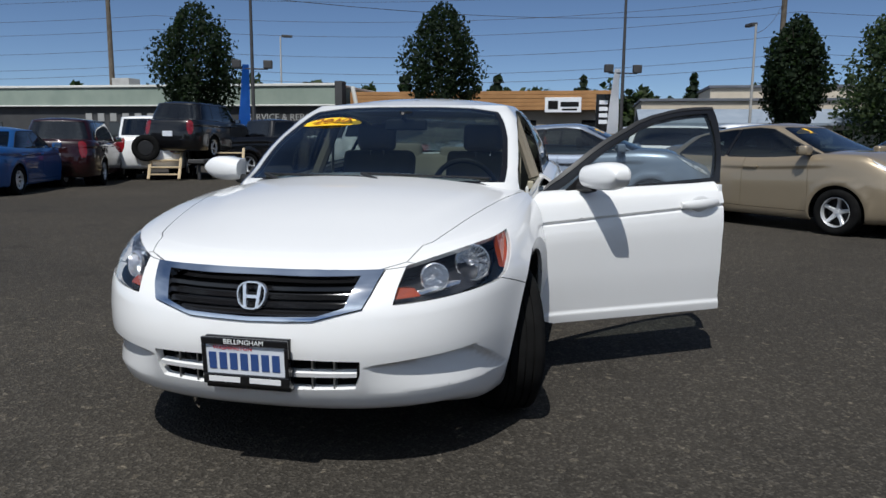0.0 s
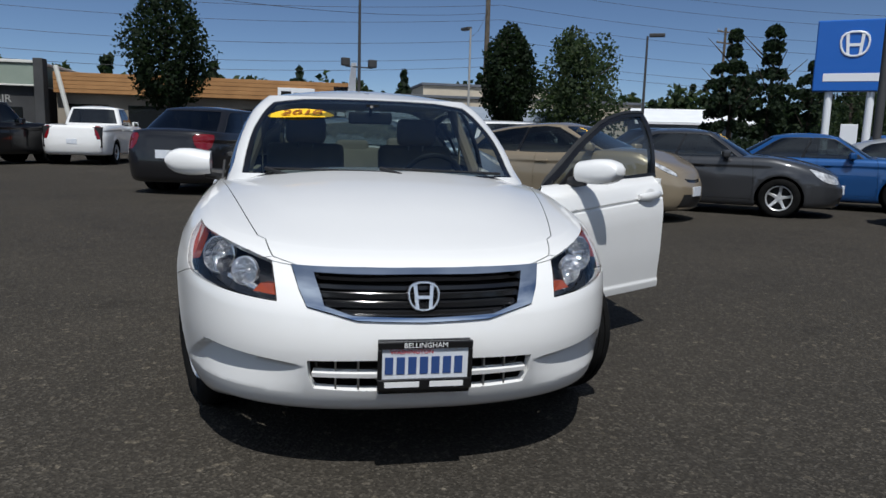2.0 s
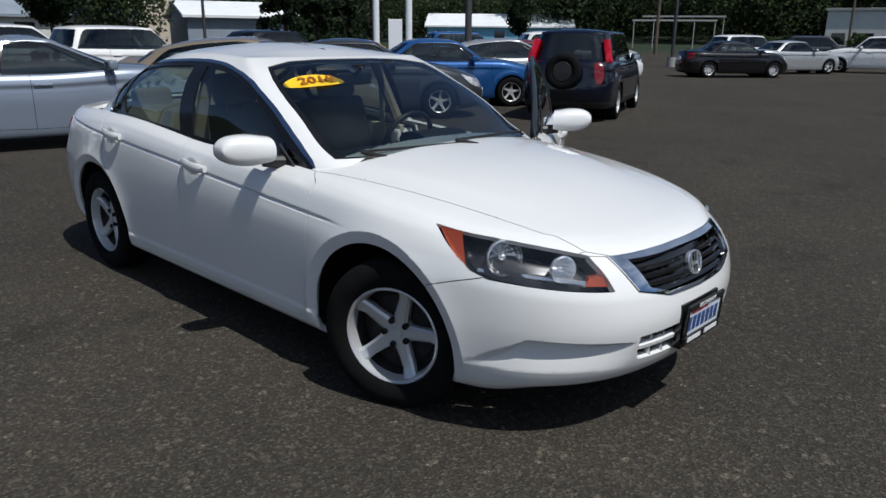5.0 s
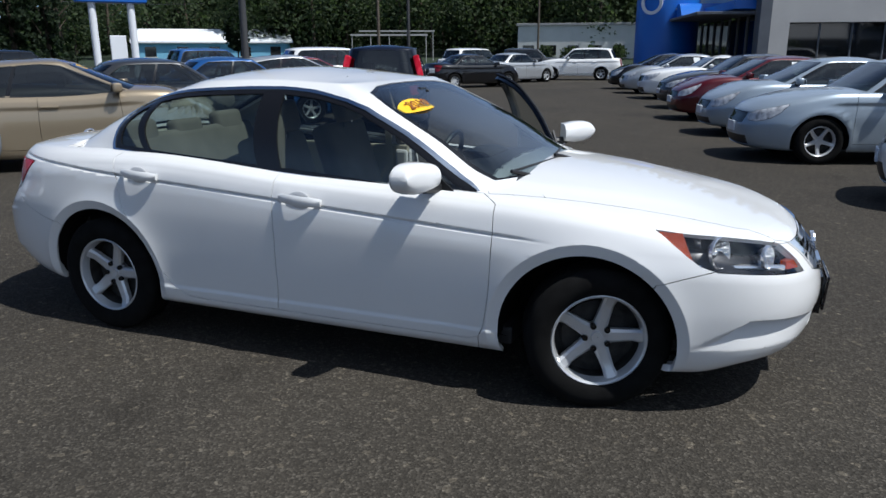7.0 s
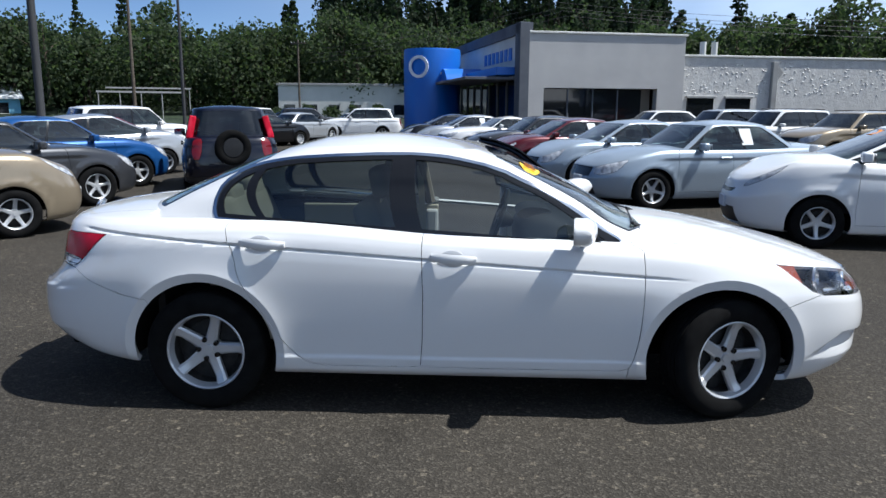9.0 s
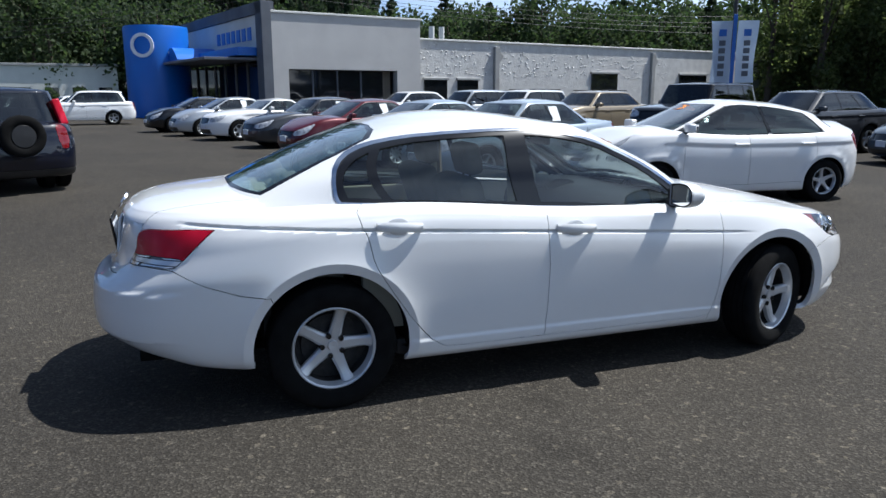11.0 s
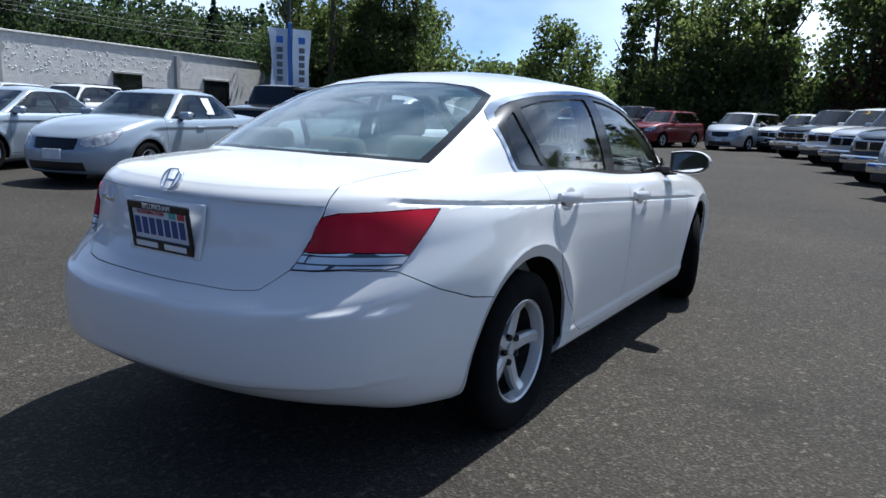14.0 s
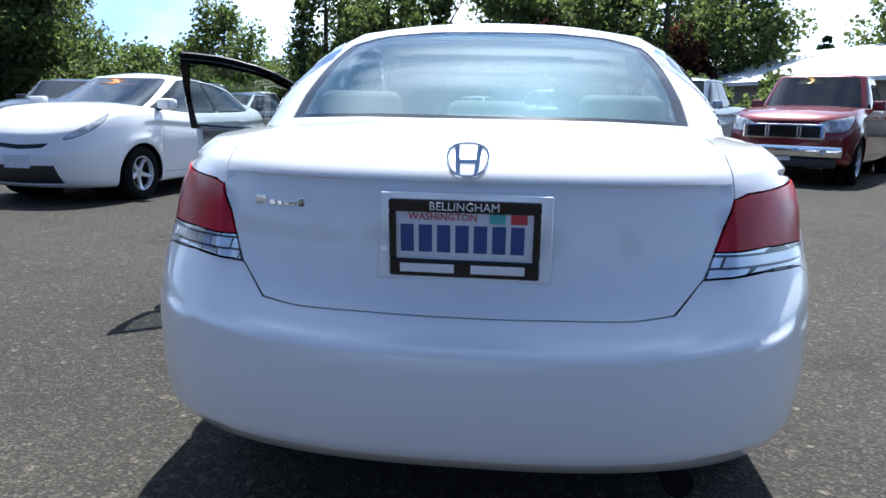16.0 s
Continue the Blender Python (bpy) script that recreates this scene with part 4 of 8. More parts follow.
def sweep(shell, u0, u1, rows, steps=24, lift=0.0):
    """A bar that runs across the front on both sides of the middle. rows: (v, lift) round its section."""
    us = np.linspace(u0, u1, steps)
    verts, faces, m = [], [], len(rows)
    line = []
    every = np.r_[-us[::-1], us[1:]]
    uu, vv = np.meshgrid(np.abs(every), [v for v, _ in rows], indexing="ij")
    laid = shell(uu, vv) + shell.normal(uu, vv) * (np.array([h for _, h in rows]) + lift)[None, :, None]
    for u, p in zip(every, laid):
        p[:, 1] *= 1 if u >= 0 else -1
        line.append(p)
    for p in line:
        verts += [tuple(k) for k in p]
    for i in range(len(line) - 1):
        for j in range(m):
            a, b = i * m + j, i * m + (j + 1) % m
            faces.append((a, b, b + m, a + m))
    faces += [tuple(range(m)), tuple(range(len(verts) - m, len(verts)))[::-1]]
    return verts, faces


def from_rows(verts, faces):
    bm = bmesh.new()
    vs = [bm.verts.new(v) for v in verts]
    for f in faces:
        bm.faces.new([vs[i] for i in f])
    return bm


def grille_bars(car, hull):
    grille = part("grille", from_rows(*sweep(hull, 0, 0.075, [(0.565, -0.05), (0.565, -0.055), (0.80, -0.055), (0.80, -0.05)])), M_GLOSSBLACK, car, "black grille with four bars")
    zs = (0.606, 0.632, 0.658, 0.684)
    for k, z in enumerate(zs):
        v = hull.find([(0.05, z)], (1, 2), (0, 0.2, 0.2, 1))[0][1]
        half = (0.275, 0.325, 0.34, 0.35)[k]
        u1 = hull.find([(half, z)], (1, 2), (0, 0.2, 0.2, 1))[0][0]
        part("grille_bar", from_rows(*sweep(hull, 0, u1, [(v - 0.012, -0.035), (v - 0.014, -0.012), (v + 0.002, -0.006), (v + 0.010, -0.012), (v + 0.010, -0.035)])), M_GLOSSBLACK, grille, smooth=True)
    e = part("emblem", emblem(0.120, 0.100, 0.018), M_BRIGHT, car, "chrome emblem in a rounded frame", pose(2.362, 0, 0.652, 76, 0, 90))
    return e


def emblem(width, height, depth):
    """A rounded frame, wider at its top, with two flared uprights and a bridge, lying in x and y."""
    bm = bmesh.new()
    w, h = width / 2, height / 2
    outer = rounded([(-w, h), (w, h), (w * 0.80, -h), (-w * 0.80, -h)], 2)
    inner = rounded([(-w * 0.86, h * 0.84), (w * 0.86, h * 0.84), (w * 0.68, -h * 0.84), (-w * 0.68, -h * 0.84)], 2)
    rows = [[bm.verts.new((x, y, z)) for x, y in ring] for ring, z in ((outer, 0), (outer, depth * 0.7), ([(x * 0.95 , y * 0.95) for x, y in outer], depth), ([(x * 1.03, y * 1.03) for x, y in inner], depth), (inner, depth * 0.7), (inner, 0))]
    for p, q in zip(rows, rows[1:]):
        for i in range(len(p)):
            bm.faces.new((p[i - 1], p[i], q[i], q[i - 1]))
    for s in (-1, 1):
        add_prism(bm, [(s * w * 0.58, h * 0.86), (s * w * 0.38, h * 0.86), (s * w * 0.27, -h * 0.86), (s * w * 0.45, -h * 0.86)], 0, depth * 0.8, "z")
    add_prism(bm, [(-w * 0.34, h * 0.04), (w * 0.34, h * 0.04), (w * 0.33, -h * 0.18), (-w * 0.33, -h * 0.18)], 0, depth * 0.7, "z")
    return bm


def intake_bars(car, hull):
    at = lambda z: hull.find([(0.05, z)], (1, 2), (0, 0.2, 0.1, 1))[0][1]
    u1 = hull.find([(0.37, 0.39)], (1, 2), (0, 0.2, 0.1, 1))[0][0]
    part("intake", from_rows(*sweep(hull, 0, u1 + 0.004, [(at(0.32), -0.05), (at(0.32), -0.06), (at(0.46), -0.06), (at(0.46), -0.05)])), M_GLOSSBLACK, car, "black lower air intake")
    v = at(0.389)
    part("intake_bar", from_rows(*sweep(hull, 0, u1, [(v - 0.010, -0.03), (v - 0.008, -0.006), (v + 0.006, -0.006), (v + 0.010, -0.03)])), M_WHITE, car, "white bar across the lower intake", smooth=True)
    for y in (0.215, -0.215, 0.29, -0.29):
        z0, z1 = 0.338, 0.446
        p = hull(*hull.find([(abs(y), 0.39)], (1, 2), (0, 0.2, 0.1, 1))[0])
        part("intake_rib", box((p[0] - 0.045, y - 0.003, z0), (p[0] - 0.018, y + 0.003, z1)), M_SATIN, car)


def wheel_well(car, xc, zc, r, side):
    bm = bmesh.new()
    rows = []
    for a in np.linspace(-0.10, math.pi + 0.10, 25):
        skin = float(sedan_plain(*on_flank(sedan_plain, [(xc + (r + 0.03) * math.cos(a), max(zc + (r + 0.03) * math.sin(a), 0.24))])[0])[1]) - 0.003
        rows.append([bm.verts.new((xc + k * math.cos(a), min(y, skin) * side, zc + k * math.sin(a))) for k, y in ((r + 0.006, 0.880), (r + 0.012, 0.80), (r + 0.012, 0.48), (0.02, 0.48))])
    for p, q in zip(rows, rows[1:]):
        for i in range(3):
            bm.faces.new((p[i], q[i], q[i + 1], p[i + 1]))
    part("wheel_well", bm, M_WELL, car, "black wheel housing")


def cabin_parts(car, cabin, hull, door_cells):
    C = lambda *p: on_hull(cabin, p, (0, 1, 0, 1.3))
    S = lambda *p: cabin.find(p, (0, 2), (0.10, 0.90, 0, 1.05))
    ws_edge = [(1.135, 0.03, 0.985), (1.10, 0.35, 0.985), (1.03, 0.58, 0.978), (0.955, 0.695, 0.978), (0.80, 0.69, 1.055), (0.55, 0.655, 1.19), (0.36, 0.61, 1.30), (0.255, 0.565, 1.362), (0.21, 0.40, 1.385), (0.195, 0.2, 1.39), (0.195, 0.03, 1.39)]
    uv = C(*ws_edge)
    screen = [(-0.02, uv[0][1])] + uv + [(-0.02, uv[-1][1])]
    shrink = lambda poly, k, c: [(c[0] + (a - c[0]) * k if a > 0 else a, c[1] + (b - c[1]) * k) for a, b in poly]
    mid_v = (uv[0][1] + uv[-1][1]) / 2
    screen_in = shrink(screen, 0.955, (0, mid_v))
    back_edge = [(-1.735, 0.03, 1.08), (-1.70, 0.35, 1.08), (-1.645, 0.52, 1.08), (-1.60, 0.60, 1.085), (-1.45, 0.60, 1.16), (-1.2, 0.575, 1.275), (-1.02, 0.53, 1.355), (-0.96, 0.40, 1.385), (-0.94, 0.2, 1.39), (-0.94, 0.03, 1.395)]
    ub = C(*back_edge)
    back = [(1.02, ub[0][1])] + ub + [(1.02, ub[-1][1])]
    mid_b = (ub[0][1] + ub[-1][1]) / 2
    back_in = [(1 + (a - 1) * 0.93 if a < 1 else a, mid_b + (b - mid_b) * 0.92) for a, b in back]
    dlo = [(0.945, 0.900), (0.62, 0.923), (0.32, 0.944), (-0.18, 0.978), (-0.74, 1.010), (-1.225, 1.042), (-1.235, 1.143), (-1.208, 1.215), (-1.126, 1.277), (-0.972, 1.322), (-0.76, 1.352), (-0.281, 1.372), (0.015, 1.353), (0.252, 1.303), (0.461, 1.205), (0.641, 1.101), (0.793, 1.002)]
    window = rounded(S(*dlo), 1, (0, 5))
    inner_dlo = [(0.86, 0.924), (0.62, 0.942), (0.32, 0.963), (-0.18, 0.998), (-0.74, 1.031), (-1.190, 1.063), (-1.205, 1.143), (-1.175, 1.203), (-1.10, 1.258), (-0.955, 1.302), (-0.75, 1.332), (-0.281, 1.352), (0.005, 1.333), (0.235, 1.285), (0.435, 1.190), (0.60, 1.095), (0.745, 0.992)]
    pane_all = rounded(S(*inner_dlo), 1, (0, 5))
    bars = lambda x0, x1, y0, y1: S((x0, 0.95), (x1, 0.95), (y1, 1.40), (y0, 1.40))
    pillar_b = bars(-0.235, -0.110, -0.300, -0.185)
    pillar_q = S((-0.930, 0.97), (-0.885, 0.97), (-0.962, 1.33), (-1.002, 1.33))
    chrome = [(a, b) for a, b in rounded(S(*[(x * 1.0 + (-0.012 if x < -1 else 0.0), z - 0.012) for x, z in dlo[:6]] + [(-1.250, 1.143), (-1.225, 1.223), (-1.135, 1.290), (-0.975, 1.336), (-0.76, 1.366), (-0.281, 1.386), (0.02, 1.367), (0.26, 1.317), (0.472, 1.217), (0.655, 1.112), (0.81, 1.012)]), 1, (0, 5))]
    cowl = [(-0.02, -0.02), (S((0.98, 0.93))[0][0], -0.02)] + C((1.03, 0.66, 0.95)) + uv[2:0:-1] + [(-0.02, uv[0][1])]
    us = np.unique(np.r_[np.linspace(0, 0.26, 40), np.linspace(0.26, 0.80, 60), np.linspace(0.80, 1, 34)])
    vs = np.unique(np.r_[np.linspace(0, 1, 44), np.linspace(1, 2, 18)])
    parting = lambda d: S(*[(-0.172 - 0.165 * (z - 0.95) + d, z) for z in np.linspace(0.93, 1.41, 12)])
    regions = [("parting", parting(0) + parting(-0.03)[::-1]), ("cowl", cowl), ("screen_edge", screen), ("screen", screen_in), ("back_edge", back), ("back", back_in), ("chrome", chrome), ("sash", window), ("pane", pane_all), ("pillar", pillar_b), ("pillar_q", pillar_q)]
    got = cut_regions(us, vs, regions)
    got["body"] += got.pop("parting", [])
    mid = lambda c: (sum(a[0] for a in c) / len(c), sum(a[1] for a in c) / len(c))

    def sort_out(cells, test):
        """The cells whose place passes the test, and the rest."""
        mids = np.array([mid(c) for c in cells])
        ok = [test(m[0], p) for m, p in zip(mids, cabin(mids[:, 0], mids[:, 1]))]
        return [c for c, k in zip(cells, ok) if k], [c for c, k in zip(cells, ok) if not k]

    both_bars = got.get("pillar", []) + got.get("pillar_q", [])
    bars_in = [c for c in both_bars if inside(mid(c), window)]
    bars_rim = [c for c in both_bars if not inside(mid(c), window) and inside(mid(c), chrome)]
    got["body"] = got["body"] + [c for c in both_bars if not inside(mid(c), chrome)]
    u_q = S((-0.94, 1.15))[0][0]
    ahead, rest = sort_out(got["pane"], lambda u, p: p[0] > -0.2)
    quarter, behind = sort_out(rest, lambda u, p: u >= u_q)
    front_frame, rear_frame = sort_out(got["sash"] + bars_in, lambda u, p: p[0] > -0.172 - 0.165 * (p[2] - 0.95))
    front_chrome, rear_chrome = sort_out(got["chrome"] + bars_rim, lambda u, p: p[0] > -0.172 - 0.165 * (p[2] - 0.95))

    def make(name, cells, mat, parent=car, side=1, both=False, label="", lift=0.0, gap=0.0, flange=0.01, shell=cabin, origin=(0, 0, 0), at=None, shadow=True):
        v, f, n = panel(shell, cells, side, both, lift, gap, flange, origin)
        ob = link(name, mesh_of(name, v, f, n), mat, parent, label, at)
        ob.visible_shadow = shadow
        return ob

    make("roof", got["body"], M_WHITE, both=True, gap=0.001, flange=0.03, label="white roof and pillars")
    make("cowl", got.get("cowl", []), M_BLACK, both=True, label="black cowl below the windshield", lift=-0.004)
    make("windshield_border", got["screen_edge"], M_GLOSSBLACK, both=True, lift=-0.003)
    make("windshield", got["screen"], M_GLASS, both=True, lift=-0.003, flange=0.0, label="clear windshield")
    make("rear_window_border", got["back_edge"], M_GLOSSBLACK, both=True, lift=-0.003)
    make("rear_window", got["back"], M_REARGLASS, both=True, lift=-0.003, flange=0.0, label="rear window with a painted blue sky sheen")
    hinge = (1.0, 0.845, 0.0)
    for side in (1, -1):
        make("window_frame", rear_frame, M_GLOSSBLACK, side=side, label="black window frame")
        make("window_trim", rear_chrome, M_CHROME, side=side, lift=0.004, label="bright window trim")
        make("rear_side_window", behind, M_GLASS, side=side, lift=-0.007, flange=0.0)
        make("quarter_window", quarter, M_GLASS, side=side, lift=-0.007, flange=0.0)
        swing = pose(hinge[0], hinge[1] * side, 0, 0, 0, -58 if side > 0 else 0)
        o = (hinge[0], hinge[1] * side, 0)
        door = make("front_door", door_cells, M_WHITE, side=side, shell=hull, origin=o, at=swing, gap=0.002, flange=0.02, label="open driver's door" if side > 0 else "closed passenger door")
        make("window_frame", front_frame, M_GLOSSBLACK, door, side, origin=o, flange=0.035 if side > 0 else 0.01, label="black window frame")
        make("window_trim", front_chrome, M_CHROME if side < 0 else M_BLACK, door, side, lift=0.004, origin=o)
        make("front_side_window", ahead, M_GLASS, door, side, lift=-0.007, flange=0.0, origin=o)
        # the door's inner skin
        v, f, n = panel(hull, door_cells, side, False, -0.055 if side > 0 else -0.08, 0.012, 0.0, o)
        link("inner_skin", mesh_of("inner_skin", v, [k[::-1] for k in f]), M_WHITE if side > 0 else M_TRIM, door, "beige door lining")
        if side > 0:
            trim = [c for c in door_cells]
            part("door_lining", box((-0.98, -0.085, 0.36), (-0.08, -0.06, 0.93), 0.012), M_TRIM, door, "beige door lining")
            part("armrest", box((-0.80, -0.14, 0.60), (-0.25, -0.07, 0.67), 0.02), M_SEAT, door, "beige armrest")
            part("door_edge", box((-1.135, -0.055, 0.30), (-1.11, 0.035, 0.96), 0.006), M_WHITE, door)
        wing_mirror(door, side, hinge)
        handle(door, 0.031, 0.860, side, hinge)
        handle(car, -0.961, 0.926, side, (0, 0, 0))


def handle(parent, x, z, side, hinge):
    """A pull handle over a cup whose shade is put into its colour."""
    y = sedan_hull(*on_flank(sedan_hull, [(x, z)])[0])[1]
    m = pose(x - hinge[0], (y - hinge[1]) * side, z, 0, 3.6, 0)
    bm = bmesh.new()
    rows = []
    for t in np.linspace(-1, 1, 13):
        a = abs(t)
        half, out = 0.025 * (1 - 0.30 * a**3), 0.030 - 0.022 * a**2.2
        rows.append([bm.verts.new((0.118 * t, (out + dy) * side, dz * half)) for dy, dz in ((-0.010, -0.9), (0.002, -1.0), (0.010, -0.4), (0.010, 0.5), (0.002, 1.0), (-0.010, 0.9))])
    for p, q in zip(rows, rows[1:]):
        for i in range(6):
            bm.faces.new((p[i - 1], p[i], q[i], q[i - 1]))
    bm.faces.new(rows[0]), bm.faces.new(rows[-1])
    h = part("handle", bm, M_WHITE, parent, "white pull handle", m, True)
    bm = bmesh.new()
    bmesh.ops.create_uvsphere(bm, u_segments=20, v_segments=10, radius=1, matrix=pose(-0.005, 0.0045 * side, 0) @ Matrix.Diagonal((0.062, 0.004, 0.044, 1)))
    part("handle_cup", bm, M_CUPSHADE, h, "handle cup with painted shade", smooth=True)


# the body's white, darkened to paint the shade in the handle cups
M_CUPSHADE = paint("cup_shade_paint", (0.72, 0.72, 0.715))


def wing_mirror(door, side, hinge):
    """A mirror shell with a rounded front and a tapering outer end, on a black foot, with its glass facing back."""
    rows, bm = [], bmesh.new()
    half = lambda q: 0.071 * (0.86 + 0.14 * min(1, q / 0.35)) * max(0.0, 1 - max(0.0, (q - 0.45) / 0.56) ** 2.6) ** 0.5
    deep = lambda q: 0.100 * max(0.02, 1 - 0.62 * q**1.8)
    steps = np.sin(np.linspace(0.0, math.pi / 2, 15))
    for q in steps:
        h, d, y = max(half(q), 0.006), deep(q), -0.112 + 0.232 * q
        ring = [(-0.052 + 0.030 * (1 - q), -h * 0.94), (-0.020, -h)]
        ring += [(d * max(0.0, math.cos(t)) ** 0.75 - 0.005, h * math.copysign(abs(math.sin(t)) ** 0.80, t)) for t in np.linspace(-1.25, 1.25, 11)]
        ring += [(-0.020, h), (-0.052 + 0.030 * (1 - q), h * 0.94)]
        rows.append([bm.verts.new((x, y * side, z + 0.010 * q)) for x, z in ring])
    for p, q in zip(rows, rows[1:]):
        for i in range(len(p) - 1):
            bm.faces.new((p[i], p[i + 1], q[i + 1], q[i]))
    bm.faces.new(rows[0]), bm.faces.new(rows[-1])
    m = pose(0.665 - hinge[0], (0.985 - hinge[1]) * side, 1.012)
    shell = part("wing_mirror", bm, M_WHITE, door, "white wing mirror", m, True)
    edge = [(-0.112 + 0.232 * q, 0.93 * max(half(q), 0.006), -0.046 + 0.030 * (1 - q), 0.010 * q) for q in steps[:-1]]
    for name, mat, k, back in (("mirror_rim", M_BLACK, 1.0, 0.0), ("mirror_glass", M_MIRROR, 0.86, -0.003)):
        bm = bmesh.new()
        top = [bm.verts.new((x + back, (y * k + 0.003) * side, z + h * k)) for y, h, x, z in edge]
        low = [bm.verts.new((x + back, (y * k + 0.003) * side, z - h * k)) for y, h, x, z in edge]
        for i in range(len(top) - 1):
            bm.faces.new((top[i], top[i + 1], low[i + 1], low[i]))
        part(name, bm, mat, shell, "mirror glass" if mat is M_MIRROR else "")
    foot = bmesh.new()
    add_tube(foot, (0.02, -0.085 * side, -0.052), (0.045, -0.195 * side, -0.062), 0.026, 0.034, 10)
    part("mirror_foot", foot, M_BLACK, shell, "black mirror foot", smooth=True)
    bm = prism([(0.02, -0.105), (0.17, -0.112), (0.115, -0.06), (0.02, 0.02)], -0.186 * side, -0.175 * side, "y")
    part("mirror_sail", bm, M_BLACK, shell, "black corner piece")


M_MIRROR = material("mirror", (0.75, 0.77, 0.80), 0.03, 1.0)


# ---------------------------------------------------------------- the white sedan: cabin and small parts
def seat_part(name, car, x, y, wide, back=True):
    bm = box((x - 0.26, y - wide / 2, 0.42), (x + 0.25, y + wide / 2, 0.58), 0.06, 4)
    seat = part(name, bm, M_SEAT, car, "beige cloth seat", smooth=True)
    lean = Matrix.Rotation(radians(-18), 4, "Y")
    part("backrest", box((x - 0.36, y - wide / 2, 0.52), (x - 0.22, y + wide / 2, 1.12), 0.055, 4, lean), M_SEAT, seat, smooth=True)
    return seat


def headrest(seat, x, y, z):
    rest = part("headrest", box((x - 0.055, y - 0.135, z - 0.085), (x + 0.045, y + 0.135, z + 0.095), 0.045, 4, Matrix.Rotation(radians(-12), 4, "Y")), M_SEAT, seat, "beige headrest", smooth=True)
    for s in (-0.05, 0.05):
        part("headrest_post", tube((x - 0.01, y + s, z - 0.15), (x, y + s, z - 0.05), 0.006), M_CHROME, seat)


def sedan_inside(car):
    part("floor_pan", box((-0.95, -0.78, 0.21), (1.08, 0.78, 0.30), 0.02), M_DASH, car, "dark cabin floor")
    part("firewall", box((0.98, -0.72, 0.30), (1.02, 0.72, 0.90)), M_DASH, car)
    part("bulkhead", box((-1.62, -0.70, 0.30), (-1.58, 0.70, 0.98)), M_DASH, car)
    bm = prism(rounded([(0.42, 0.60), (0.40, 0.86), (0.52, 0.945), (0.75, 0.955), (1.08, 0.945), (1.08, 0.60)], 2), -0.72, 0.72, "y")
    part("dashboard", bm, M_DASH, car, "dark grey dashboard", smooth=True)
    part("instrument_hood", prism(rounded([(0.40, 0.90), (0.44, 0.985), (0.60, 0.985), (0.66, 0.94)], 2), 0.20, 0.56, "y"), M_DASH, car, smooth=True)
    part("console", box((-0.35, -0.13, 0.30), (0.55, 0.13, 0.62), 0.04, 3), M_DASH, car, smooth=True)
    bm = bmesh.new()
    ring = [(0.19 + 0.016 * math.cos(a), 0.016 * math.sin(a)) for a in np.linspace(0, 2 * math.pi, 8, endpoint=False)]
    add_lathe(bm, ring, 36, "z", True)
    add_lathe(bm, [(0.001, 0.02), (0.055, 0.015), (0.07, -0.02), (0.03, -0.10)], 20, "z")
    for a in (0, math.pi, -math.pi / 2):
        add_tube(bm, (0.05 * math.cos(a), 0.05 * math.sin(a), -0.005), (0.185 * math.cos(a), 0.185 * math.sin(a), 0), 0.018, 0.013, 8)
    part("steering_wheel", bm, M_BLACK, car, "black steering wheel", look((0.30, 0.38, 0.89), (1.3, 0.38, 0.55)), True)
    for y in (0.38, -0.38):
        s = seat_part("front_seat", car, -0.10, y, 0.52)
        headrest(s, -0.40, y, 1.20)
    s = part("rear_bench", box((-1.25, -0.66, 0.40), (-0.72, 0.66, 0.60), 0.06, 4), M_SEAT, car, "beige cloth rear bench", smooth=True)
    part("backrest", box((-1.42, -0.66, 0.55), (-1.26, 0.66, 1.08), 0.055, 4, Matrix.Rotation(radians(-22), 4, "Y")), M_SEAT, s, smooth=True)
    for y in (0.42, 0, -0.42):
        headrest(s, -1.40, y, 1.065 if y else 1.04)
    part("parcel_shelf", box((-1.78, -0.62, 1.015), (-1.46, 0.62, 1.035), 0.006), M_TRIM, car, "beige parcel shelf")
    hump = prism(rounded([(-0.19, 1.033), (-0.17, 1.058), (0.17, 1.058), (0.19, 1.033)], 2), -1.70, -1.52, "x")
    part("brake_light_hump", hump, M_TRIM, car, "beige rounded housing on the parcel shelf", smooth=True)
    # beige headlining and pillar linings
    v = np.linspace(1.02, 2, 10)
    us = np.linspace(0, 1, 60)
    cells = [[(us[i], v[j]), (us[i + 1], v[j]), (us[i + 1], v[j + 1]), (us[i], v[j + 1])] for i in range(59) for j in range(9)]
    vv, ff, nn = panel(sedan_cabin, cells, 1, True, 0, 0, 0, (0, 0, 0.035))
    link("headlining", mesh_of("headlining", vv, [k[::-1] for k in ff]), M_TRIM, car, "beige headlining")
    for side in (1, -1):
        for pts in (((-0.19, 0.755, 0.95), (-0.26, 0.60, 1.36)),):
            part("pillar_lining", tube((pts[0][0], pts[0][1] * side, pts[0][2]), (pts[1][0], pts[1][1] * side, pts[1][2]), 0.038, 0.032, 8), M_SEAT, car, smooth=True)
        part("seat_belt", prism([(-0.245, 0.45), (-0.20, 0.45), (-0.235, 1.22), (-0.28, 1.22)], 0.655 * side, 0.660 * side, "y"), M_TRIM, car, "beige seat belt")
        for x0, x1 in ((0.95, -0.13), (-0.13, -1.12)):
            part("door_lining_inside", box((x1, 0.735 * side - 0.02, 0.36), (x0, 0.735 * side + 0.02, 0.93), 0.01), M_TRIM, car) if not (side > 0 and x0 > 0) else None
    part("sill", box((-0.15, 0.78, 0.20), (1.0, 0.86, 0.30), 0.01), M_WHITE, car)
